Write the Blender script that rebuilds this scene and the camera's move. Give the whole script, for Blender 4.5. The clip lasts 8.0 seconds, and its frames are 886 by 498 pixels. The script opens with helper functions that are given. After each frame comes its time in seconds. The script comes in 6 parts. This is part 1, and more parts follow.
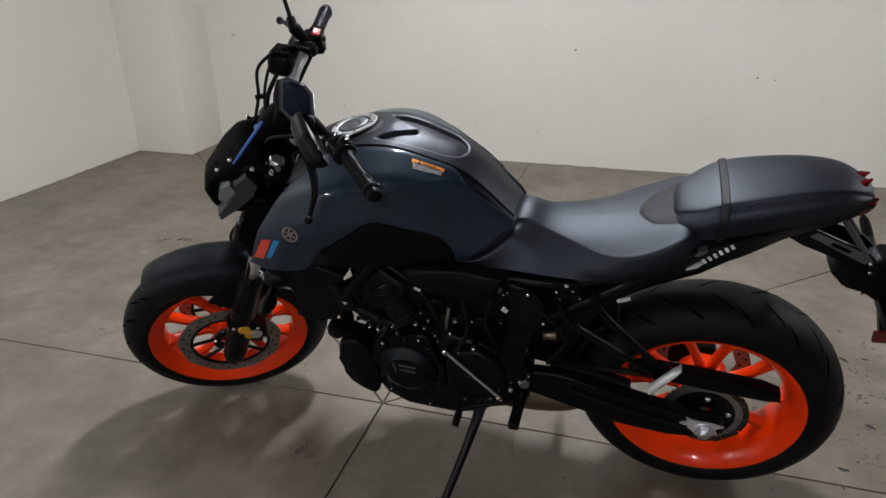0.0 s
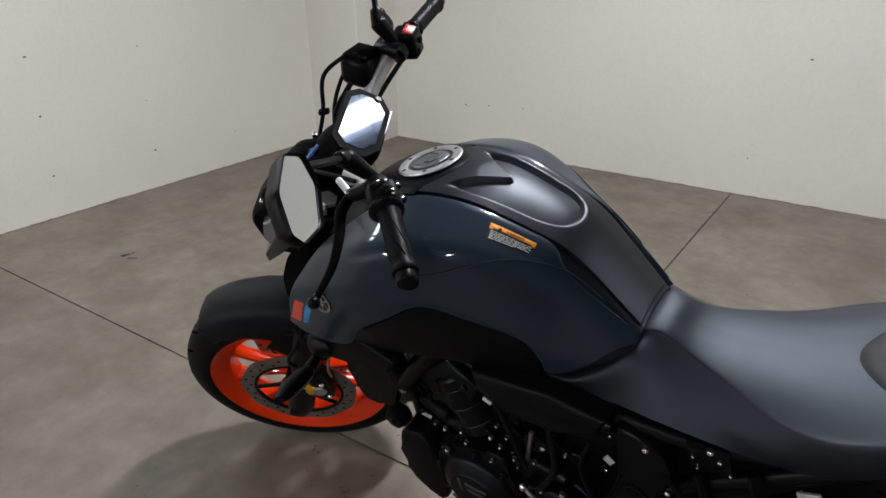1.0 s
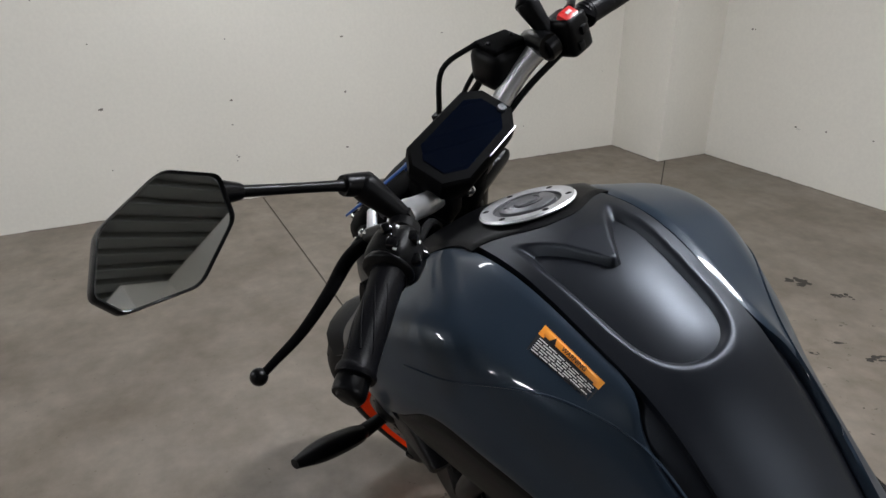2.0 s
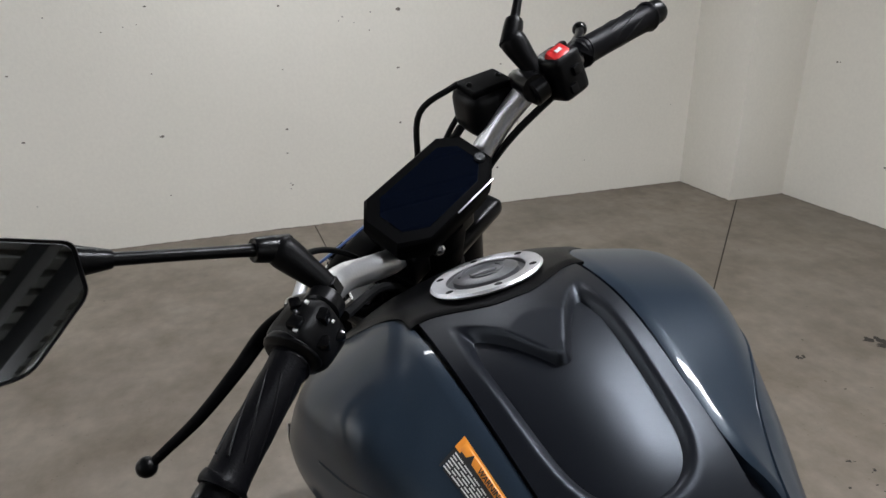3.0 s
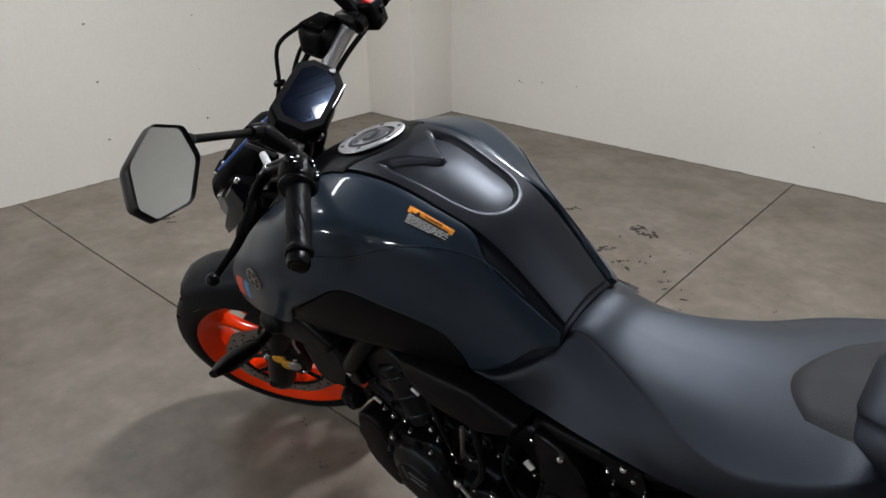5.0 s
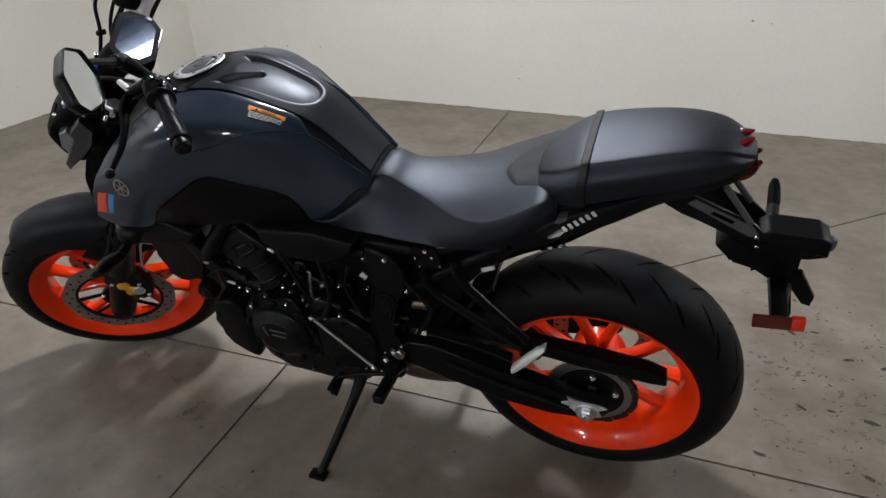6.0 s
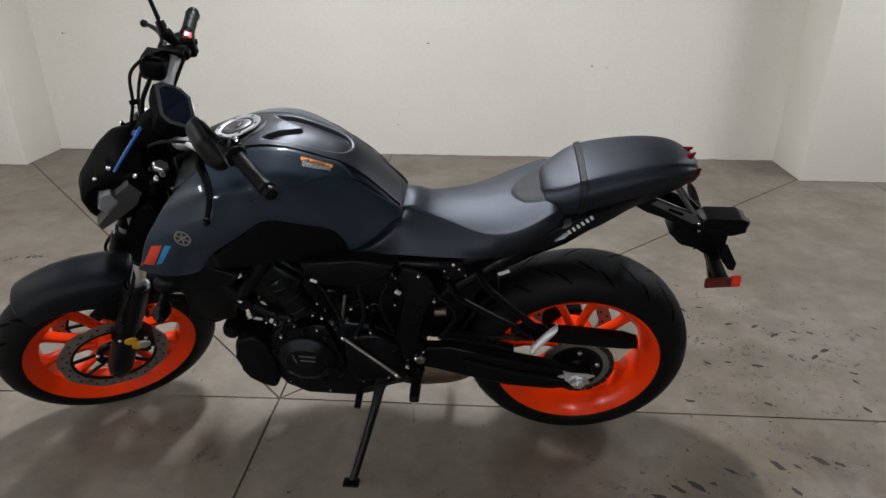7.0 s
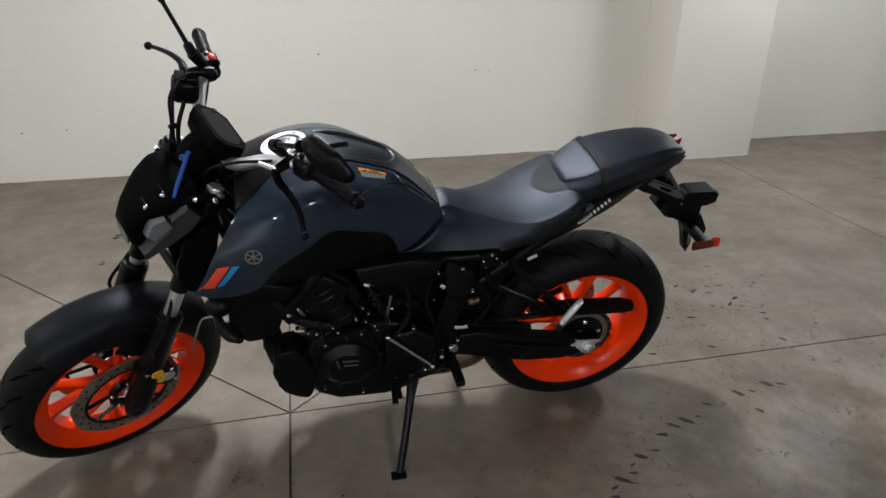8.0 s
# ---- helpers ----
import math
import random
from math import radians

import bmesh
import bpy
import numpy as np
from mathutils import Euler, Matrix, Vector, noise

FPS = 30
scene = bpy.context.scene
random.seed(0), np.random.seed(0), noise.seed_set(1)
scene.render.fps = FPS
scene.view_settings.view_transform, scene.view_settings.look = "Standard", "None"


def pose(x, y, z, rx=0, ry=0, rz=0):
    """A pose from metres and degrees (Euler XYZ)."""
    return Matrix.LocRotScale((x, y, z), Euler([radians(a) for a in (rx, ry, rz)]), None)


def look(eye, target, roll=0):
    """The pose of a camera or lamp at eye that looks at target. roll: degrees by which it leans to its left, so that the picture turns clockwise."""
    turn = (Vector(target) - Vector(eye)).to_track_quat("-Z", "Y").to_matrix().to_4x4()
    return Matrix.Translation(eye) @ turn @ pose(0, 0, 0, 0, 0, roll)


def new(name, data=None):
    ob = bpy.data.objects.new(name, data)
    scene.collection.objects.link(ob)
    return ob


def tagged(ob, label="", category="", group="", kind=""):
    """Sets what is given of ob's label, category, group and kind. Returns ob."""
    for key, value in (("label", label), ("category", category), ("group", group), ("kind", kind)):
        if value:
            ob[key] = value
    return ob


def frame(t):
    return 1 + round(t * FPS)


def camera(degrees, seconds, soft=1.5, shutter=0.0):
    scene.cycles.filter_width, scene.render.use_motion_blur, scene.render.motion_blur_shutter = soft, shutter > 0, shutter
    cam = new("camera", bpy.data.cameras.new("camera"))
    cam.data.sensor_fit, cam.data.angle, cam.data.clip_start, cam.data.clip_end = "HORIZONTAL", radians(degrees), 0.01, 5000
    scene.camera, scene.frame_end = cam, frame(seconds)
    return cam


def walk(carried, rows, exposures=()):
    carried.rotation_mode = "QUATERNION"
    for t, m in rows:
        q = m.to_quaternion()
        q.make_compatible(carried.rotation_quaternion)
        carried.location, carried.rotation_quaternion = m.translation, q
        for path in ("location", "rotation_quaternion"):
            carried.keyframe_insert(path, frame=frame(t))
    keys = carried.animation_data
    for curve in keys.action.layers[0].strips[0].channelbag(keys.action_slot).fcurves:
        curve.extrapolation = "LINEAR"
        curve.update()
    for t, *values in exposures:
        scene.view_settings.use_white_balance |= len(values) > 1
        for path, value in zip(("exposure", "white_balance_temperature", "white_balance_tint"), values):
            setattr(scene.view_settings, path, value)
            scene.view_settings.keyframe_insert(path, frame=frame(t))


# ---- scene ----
cam = camera(68.5, 8.0)
PATH = [
    (0, (0.445, -1.548, 1.32), (-0.083, 0.202, 0.51), -0.7),
    (0.5, (0.475, -1.32, 1.296), (-0.281, 0.338, 0.471), -0.6),
    (1, (0.441, -1.025, 1.285), (-0.61, 0.467, 0.466), -0.7),
    (1.5, (0.431, -0.78, 1.255), (-1.014, 0.332, 0.432), -1.3),
    (1.7, (0.428, -0.675, 1.241), (-1.125, 0.28, 0.417), -1.0),
    (2.8, (0.345, -0.423, 1.223), (-1.415, 0.162, 0.475), -0.8),
    (3, (0.355, -0.397, 1.23), (-1.412, 0.185, 0.496), -1.0),
    (3.5, (0.398, -0.358, 1.247), (-1.31, 0.337, 0.472), -0.9),
    (4, (0.474, -0.411, 1.234), (-1.097, 0.484, 0.379), -1.1),
    (4.2, (0.504, -0.469, 1.236), (-0.986, 0.526, 0.347), -0.9),
    (5.3, (0.628, -0.993, 1.277), (-0.419, 0.458, 0.383), -0.8),
    (5.5, (0.67, -1.081, 1.276), (-0.225, 0.451, 0.352), -0.6),
    (6, (0.747, -1.297, 1.28), (0.161, 0.359, 0.325), -0.6),
    (6.5, (0.606, -1.499, 1.313), (0.273, 0.248, 0.399), -0.2),
    (7, (0.397, -1.662, 1.354), (0.287, 0.152, 0.519), -0.0),
    (7.5, (0.16, -1.7, 1.386), (0.244, 0.136, 0.598), 0.0),
    (8, (-0.13, -1.761, 1.388), (0.26, 0.021, 0.568), 0.1),
]
walk(cam, [(t, look(eye, target, roll)) for t, eye, target, roll in PATH],
     [(0, -0.10), (0.5, -0.05), (1, -0.08), (1.5, -0.12), (3, -0.15), (3.5, -0.22), (4, -0.20), (5.5, -0.06), (6.5, 0.04), (7, 0.06), (8, 0.0)])

# ---- light ----
world = bpy.data.worlds.new("world")
scene.world = world
world.use_nodes = True
world.node_tree.nodes["Background"].inputs[0].default_value = (0.9, 0.95, 1.0, 1)
world.node_tree.nodes["Background"].inputs[1].default_value = 0.02
scene.view_settings.exposure = 0.0
LAMP_POWER = 44.0
FILL_POWER = 182.0


# ---- materials ----
def material(name, colour, rough=0.5, metal=0.0, grain=0.15, scale=40.0, blotch=0.12, blotch_scale=4.0, bump=0.05, bump_scale=300.0, coat=0.0, spec=0.5, sheen=0.0, wear=0.0, rough_var=0.12, tint=(1, 1, 1)):
    """A surface with fine grain, large blotches, relief and uneven gloss."""
    m = bpy.data.materials.new(name)
    m.use_nodes = True
    n, l = m.node_tree.nodes, m.node_tree.links
    b = n["Principled BSDF"]
    geo = n.new("ShaderNodeTexCoord")
    fine, big = n.new("ShaderNodeTexNoise"), n.new("ShaderNodeTexNoise")
    fine.inputs["Scale"].default_value, fine.inputs["Detail"].default_value = scale, 6
    big.inputs["Scale"].default_value, big.inputs["Detail"].default_value = blotch_scale, 5
    for tex in (fine, big):
        l.new(geo.outputs["Object"], tex.inputs["Vector"])

    def spread(source, amount):
        r = n.new("ShaderNodeMapRange")
        r.inputs["From Min"].default_value, r.inputs["From Max"].default_value = 0.25, 0.75
        r.inputs["To Min"].default_value, r.inputs["To Max"].default_value = 1 - amount, 1 + amount
        l.new(source, r.inputs["Value"])
        return r.outputs[0]

    mul = n.new("ShaderNodeMath")
    mul.operation = "MULTIPLY"
    l.new(spread(fine.outputs[0], grain), mul.inputs[0])
    l.new(spread(big.outputs[0], blotch), mul.inputs[1])
    col = n.new("ShaderNodeVectorMath")
    col.operation = "SCALE"
    col.inputs[0].default_value = colour
    l.new(mul.outputs[0], col.inputs["Scale"])
    l.new(col.outputs[0], b.inputs["Base Color"])
    rg = n.new("ShaderNodeMath")
    rg.operation = "MULTIPLY"
    rg.inputs[1].default_value = rough
    l.new(spread(big.outputs[0], rough_var), rg.inputs[0])
    l.new(rg.outputs[0], b.inputs["Roughness"])
    b.inputs["Metallic"].default_value = metal
    b.inputs["Coat Weight"].default_value = coat
    b.inputs["Coat Roughness"].default_value = 0.05
    b.inputs["Specular IOR Level"].default_value = spec
    b.inputs["Sheen Weight"].default_value = sheen
    b.inputs["Specular Tint"].default_value = (*tint, 1)
    if bump:
        bn, bt = n.new("ShaderNodeBump"), n.new("ShaderNodeTexNoise")
        bt.inputs["Scale"].default_value, bt.inputs["Detail"].default_value = bump_scale, 3
        l.new(geo.outputs["Object"], bt.inputs["Vector"])
        bn.inputs["Strength"].default_value, bn.inputs["Distance"].default_value = bump, 0.002
        l.new(bt.outputs[0], bn.inputs["Height"])
        l.new(bn.outputs[0], b.inputs["Normal"])
    return m


def glow(name, colour, strength):
    m = bpy.data.materials.new(name)
    m.use_nodes = True
    b = m.node_tree.nodes["Principled BSDF"]
    b.inputs["Base Color"].default_value = (0.8, 0.8, 0.8, 1)
    b.inputs["Emission Color"].default_value = (*colour, 1)
    b.inputs["Emission Strength"].default_value = strength
    return m


BODY = material("blue_grey_paint", (0.0168, 0.0255, 0.0380), 0.36, 0.0, 0.08, 900, 0.10, 5, 0.0, coat=0.38, spec=0.12, tint=(0.75, 0.88, 1.0))
MATTE = material("matte_charcoal", (0.0050, 0.0056, 0.0080), 0.40, 0.0, 0.10, 700, 0.10, 6, 0.08, 1400, spec=0.36, tint=(0.78, 0.87, 1.0))
VINYL = material("seat_vinyl", (0.0052, 0.0062, 0.0100), 0.45, 0.0, 0.12, 600, 0.10, 6, 0.25, 900, spec=0.44, tint=(0.76, 0.86, 1.0))
VINYL_DARK = material("seat_vinyl_dark", (0.005, 0.005, 0.0065), 0.58, 0.0, 0.12, 600, 0.10, 6, 0.35, 700, spec=0.3)
PLASTIC = material("black_plastic", (0.0026, 0.0026, 0.003), 0.40, 0.0, 0.20, 300, 0.25, 9, 0.12, 900, spec=0.12)
METAL_BLACK = material("black_metal", (0.0026, 0.0026, 0.003), 0.30, 0.0, 0.20, 200, 0.30, 12, 0.10, 500, spec=0.15)
ENGINE = material("engine_black", (0.0024, 0.0025, 0.0028), 0.30, 0.0, 0.25, 250, 0.30, 14, 0.3, 600, spec=0.19, tint=(0.82, 0.92, 1.0))
RUBBER = material("tyre_rubber", (0.0036, 0.0037, 0.0041), 0.55, 0.0, 0.25, 250, 0.25, 10, 0.2, 500, spec=0.13)
GRIP = material("grip_rubber", (0.004, 0.004, 0.005), 0.42, 0.0, 0.2, 300, 0.2, 20, 0.15, 500, spec=0.08)
ORANGE = material("orange_paint", (0.76, 0.038, 0.002), 0.30, 0.0, 0.05, 300, 0.16, 7, 0.0, coat=0.42, spec=0.14)
GLOSS = material("gloss_black", (0.0022, 0.0022, 0.0026), 0.12, 0.0, 0.1, 300, 0.2, 9, 0.04, 500, spec=0.45)
SILVER = material("brushed_silver", (0.70, 0.70, 0.71), 0.42, 1.0, 0.06, 400, 0.08, 12, 0.05, 800)
STEEL = material("disc_steel", (0.36, 0.34, 0.32), 0.45, 1.0, 0.2, 300, 0.2, 15, 0.1, 600)
LID = material("grey_cast_lid", (0.20, 0.20, 0.21), 0.42, 0.9, 0.1, 300, 0.15, 20, 0.05, 600)
CAST = material("cast_aluminium", (0.62, 0.62, 0.63), 0.48, 0.6, 0.08, 300, 0.1, 20, 0.05, 600)
CHROME = material("bolt_chrome", (0.88, 0.88, 0.89), 0.20, 1.0, 0.05, 300, 0.05, 12, 0.0)
GOLD = material("gold_anodised", (0.72, 0.38, 0.03), 0.28, 0.3, 0.1, 300, 0.1, 12, 0.0)
BROWN_PIPE = material("heated_pipe", (0.20, 0.15, 0.11), 0.40, 0.9, 0.2, 200, 0.3, 12, 0.1, 500)
GREY_PANEL = material("grey_lamp_panel", (0.010, 0.012, 0.015), 0.42, 0.0, 0.1, 500, 0.1, 8, 0.05, 900)
COWL = material("dull_black_plastic", (0.0016, 0.0016, 0.0018), 0.55, 0.0, 0.15, 300, 0.2, 9, 0.1, 900, spec=0.025)
STAY_GREY = material("dull_grey_steel", (0.060, 0.060, 0.063), 0.45, 0.0, 0.15, 300, 0.2, 15, 0.1, 700, spec=0.5)
FENDER = material("matte_black_plastic", (0.0050, 0.0055, 0.0066), 0.46, 0.0, 0.15, 300, 0.2, 9, 0.15, 900, spec=0.15, tint=(0.85, 0.92, 1.0))
GROOVE = material("groove_black", (0.0012, 0.0012, 0.0013), 0.9, 0.0, 0.1, 300, 0.1, 12, 0.0, spec=0.05)
CHAIN = material("oiled_steel", (0.075, 0.068, 0.060), 0.45, 1.0, 0.3, 300, 0.3, 20, 0.1, 600)
LENS_CLEAR = material("lamp_lens", (0.095, 0.105, 0.115), 0.22, 0.0, 0.05, 300, 0.1, 20, 0.0, coat=0.4)
LENS_RED = material("red_lens", (0.13, 0.004, 0.006), 0.16, 0.0, 0.1, 300, 0.1, 20, 0.0, coat=0.4)
REFLECT_ORANGE = material("orange_reflector", (0.62, 0.030, 0.012), 0.22, 0.0, 0.1, 900, 0.1, 20, 0.0, coat=0.5)
REFLECT_DULL = material("dark_reflector", (0.085, 0.010, 0.007), 0.30, 0.0, 0.1, 900, 0.1, 20, 0.0)
SCREEN = material("display_glass", (0.0015, 0.0025, 0.006), 0.115, 0.0, 0.02, 300, 0.05, 20, 0.0, coat=0.30, spec=0.04, tint=(0.16, 0.42, 1.0))
SCREEN.node_tree.nodes["Principled BSDF"].inputs["Coat Roughness"].default_value = 0.02
MIRROR = material("mirror_glass", (0.55, 0.57, 0.58), 0.02, 1.0, 0.0, 300, 0.0, 20, 0.0, rough_var=0.0)
RED = material("red_plastic", (0.62, 0.03, 0.03), 0.30, 0.0, 0.05, 300, 0.05, 20, 0.0)
STICK_RED = material("red_sticker", (0.62, 0.055, 0.025), 0.35, 0.0, 0.05, 300, 0.06, 20, 0.0)
STICK_BLUE = material("blue_sticker", (0.02, 0.22, 0.48), 0.35, 0.0, 0.05, 300, 0.06, 20, 0.0)
BLUE = material("blue_plastic", (0.008, 0.055, 0.22), 0.30, 0.0, 0.05, 300, 0.06, 20, 0.0)
LABEL_ORANGE = material("orange_label", (0.85, 0.30, 0.03), 0.40, 0.0, 0.04, 300, 0.05, 20, 0.0)
LABEL_BLACK = material("black_label", (0.012, 0.012, 0.013), 0.40, 0.0, 0.04, 300, 0.05, 20, 0.0)
LABEL_WHITE = material("white_print", (0.70, 0.70, 0.68), 0.45, 0.0, 0.04, 300, 0.05, 20, 0.0)
WALL = material("cream_painted_plaster", (0.73, 0.70, 0.625), 0.75, 0.0, 0.03, 60, 0.05, 0.7, 0.25, 90)
CEILING = material("dark_ceiling_deck", (0.105, 0.108, 0.102), 0.75, 0.0, 0.04, 60, 0.05, 0.8, 0.1, 120)
BEAM = material("dark_steel_beam", (0.022, 0.023, 0.024), 0.6, 0.0, 0.2, 60, 0.3, 3, 0.1, 200)
PIPE = material("painted_pipe", (0.16, 0.155, 0.13), 0.45, 0.0, 0.1, 60, 0.2, 3, 0.05, 200)
GRIME = material("wall_grime", (0.21, 0.18, 0.145), 0.85, 0.0, 0.4, 60, 0.4, 5, 0.0)
JOINT = material("dark_joint", (0.045, 0.036, 0.028), 0.85, 0.0, 0.3, 60, 0.3, 3, 0.2, 200)
SPOT = material("dark_spot", (0.17, 0.15, 0.125), 0.8, 0.0, 0.3, 60, 0.3, 3, 0.0)
SCUFF = material("rubber_scuff", (0.027, 0.022, 0.018), 0.75, 0.0, 0.35, 120, 0.35, 6, 0.0)
SCUFF_PALE = material("faint_scuff", (0.108, 0.093, 0.075), 0.7, 0.0, 0.30, 120, 0.30, 6, 0.0)
# Glow of the added west fill, not of a known lamp.
FILL_WEST = glow("added_fill_west", (0.97, 1.0, 1.07), LAMP_POWER * 1.0)
# Glow of the added northeast fill, not of a known lamp.
FILL_NORTHEAST = glow("added_fill_northeast", (0.97, 1.0, 1.07), LAMP_POWER * 2.9)
TUBE_MAIN = glow("lamp_diffuser_bright", (0.97, 1.0, 1.07), LAMP_POWER * 7.2)
TUBE_FILL = glow("lamp_diffuser_far", (0.97, 1.0, 1.07), FILL_POWER)
LAMP_WHITE = material("lamp_housing", (0.75, 0.75, 0.73), 0.5, 0.0, 0.03, 60, 0.05, 3, 0.0)


def concrete():
    """Sealed, worn concrete: cloudy patches, fine speckle, dull and shiny areas."""
    m = material("sealed_concrete", (0.197, 0.170, 0.139), 0.50, 0.0, 0.13, 16, 0.16, 0.8, 0.05, 180, rough_var=0.30)
    n, l = m.node_tree.nodes, m.node_tree.links
    b = n["Principled BSDF"]
    base = b.inputs["Base Color"].links[0].from_socket
    geo = n.new("ShaderNodeNewGeometry")
    cloud = n.new("ShaderNodeTexNoise")
    cloud.inputs["Scale"].default_value, cloud.inputs["Detail"].default_value, cloud.inputs["Roughness"].default_value = 3.3, 9, 0.68
    l.new(geo.outputs["Position"], cloud.inputs["Vector"])
    ramp = n.new("ShaderNodeValToRGB")
    ramp.color_ramp.elements[0].position, ramp.color_ramp.elements[0].color = 0.32, (0.66, 0.62, 0.56, 1)
    ramp.color_ramp.elements[1].position, ramp.color_ramp.elements[1].color = 0.62, (1.11, 1.10, 1.10, 1)
    l.new(cloud.outputs[0], ramp.inputs[0])
    speck = n.new("ShaderNodeTexVoronoi")
    speck.inputs["Scale"].default_value = 26
    l.new(geo.outputs["Position"], speck.inputs["Vector"])
    sr = n.new("ShaderNodeValToRGB")
    sr.color_ramp.elements[0].position, sr.color_ramp.elements[0].color = 0.035, (0.72, 0.70, 0.68, 1)
    sr.color_ramp.elements[1].position, sr.color_ramp.elements[1].color = 0.10, (1, 1, 1, 1)
    l.new(speck.outputs["Distance"], sr.inputs[0])
    a, c = n.new("ShaderNodeVectorMath"), n.new("ShaderNodeVectorMath")
    a.operation = c.operation = "MULTIPLY"
    l.new(base, a.inputs[0])
    l.new(ramp.outputs[0], a.inputs[1])
    l.new(a.outputs[0], c.inputs[0])
    l.new(sr.outputs[0], c.inputs[1])
    # brown dirt trodden into the bay's mouth
    dist, near, dirt = n.new("ShaderNodeVectorMath"), n.new("ShaderNodeMapRange"), n.new("ShaderNodeTexNoise")
    dist.operation = "DISTANCE"
    dist.inputs[1].default_value = (1.75, -1.05, 0)
    l.new(geo.outputs["Position"], dist.inputs[0])
    near.interpolation_type = "SMOOTHSTEP"
    near.inputs["From Min"].default_value, near.inputs["From Max"].default_value = 0.5, 1.9
    near.inputs["To Min"].default_value, near.inputs["To Max"].default_value = 1.0, 0.12
    l.new(dist.outputs["Value"], near.inputs["Value"])
    dirt.inputs["Scale"].default_value, dirt.inputs["Detail"].default_value, dirt.inputs["Roughness"].default_value = 2.6, 8, 0.66
    l.new(geo.outputs["Position"], dirt.inputs["Vector"])
    dr = n.new("ShaderNodeMapRange")
    dr.interpolation_type = "SMOOTHSTEP"
    dr.inputs["From Min"].default_value, dr.inputs["From Max"].default_value = 0.36, 0.60
    l.new(dirt.outputs[0], dr.inputs["Value"])
    mul = n.new("ShaderNodeMath")
    mul.operation = "MULTIPLY"
    l.new(dr.outputs[0], mul.inputs[0])
    l.new(near.outputs[0], mul.inputs[1])
    mix = n.new("ShaderNodeMix")
    mix.data_type = "VECTOR"
    l.new(mul.outputs[0], mix.inputs[0])
    mix.inputs[4].default_value = (1, 1, 1)
    mix.inputs[5].default_value = (0.58, 0.49, 0.36)
    last = n.new("ShaderNodeVectorMath")
    last.operation = "MULTIPLY"
    l.new(c.outputs[0], last.inputs[0])
    l.new(mix.outputs[1], last.inputs[1])
    l.new(last.outputs[0], b.inputs["Base Color"])
    return m


CONCRETE = concrete()

# ---- mesh tools ----
SMOOTH_ANGLE = radians(38)


def part(name, bm, mat, parent=None, label="", xf=None, flat=False):
    """Links a bmesh as one mesh object under a thing or a part."""
    if xf is not None:
        bm.transform(xf)
    bmesh.ops.recalc_face_normals(bm, faces=bm.faces[:])
    me = bpy.data.meshes.new(name)
    if not flat:
        for f in bm.faces:
            f.smooth = True
        for e in bm.edges:
            if len(e.link_faces) == 2 and e.calc_face_angle(0) > SMOOTH_ANGLE:
                e.smooth = False
    bm.to_mesh(me)
    bm.free()
    me.materials.append(mat)
    ob = new(name, me)
    ob.parent = parent
    if label:
        tagged(ob, label)
    return ob


def from_grid(rows, closed_u=False, closed_v=False, bm=None):
    bm = bm or bmesh.new()
    vs = [[bm.verts.new(p) for p in r] for r in rows]
    nr, nc = len(vs), len(vs[0])
    for i in range(nr if closed_u else nr - 1):
        for j in range(nc if closed_v else nc - 1):
            q = [vs[i][j], vs[(i + 1) % nr][j], vs[(i + 1) % nr][(j + 1) % nc], vs[i][(j + 1) % nc]]
            bm.faces.new(q)
    return bm, vs


def loft(rings, cap=True, bm=None):
    """Closed rings of equal count joined into a skin."""
    bm, vs = from_grid(rings, closed_v=True, bm=bm)
    if cap:
        bm.faces.new(vs[0])
        bm.faces.new(vs[-1][::-1])
    return bm


def spline(pts, steps=6):
    """A smooth line through the points (tuples of any length)."""
    p = [np.array(q, float) for q in pts]
    if len(p) < 3:
        return p
    p = [2 * p[0] - p[1]] + p + [2 * p[-1] - p[-2]]
    out = []
    for i in range(1, len(p) - 2):
        for k in range(steps):
            t = k / steps
            a, b, c, d = p[i - 1:i + 3]
            out.append(0.5 * (2 * b + (c - a) * t + (2 * a - 5 * b + 4 * c - d) * t * t + (3 * b - a - 3 * c + d) * t ** 3))
    out.append(p[-2])
    return out


def tube(pts, r, n=10, steps=6, bm=None, flat=1.0, up=(0, 0, 1)):
    """A round rod along a smooth line; r: one radius or one for each point; flat squeezes it along up."""
    rr = [r] * len(pts) if isinstance(r, (int, float)) else list(r)
    line = spline([(*p, q) for p, q in zip(pts, rr)], steps)
    rings, side = [], None
    for i, q in enumerate(line):
        a, b = line[max(i - 1, 0)][:3], line[min(i + 1, len(line) - 1)][:3]
        d = Vector(b - a).normalized()
        ref = Vector(up) if side is None else side
        if abs(d.dot(ref.normalized())) > 0.98:
            ref = Vector((1, 0, 0))
        s = d.cross(ref).normalized()
        w = s.cross(d).normalized()
        side = w
        c = Vector(q[:3])
        rings.append([c + s * math.cos(2 * math.pi * k / n) * q[3] + w * math.sin(2 * math.pi * k / n) * q[3] * flat for k in range(n)])
    return loft(rings, bm=bm)


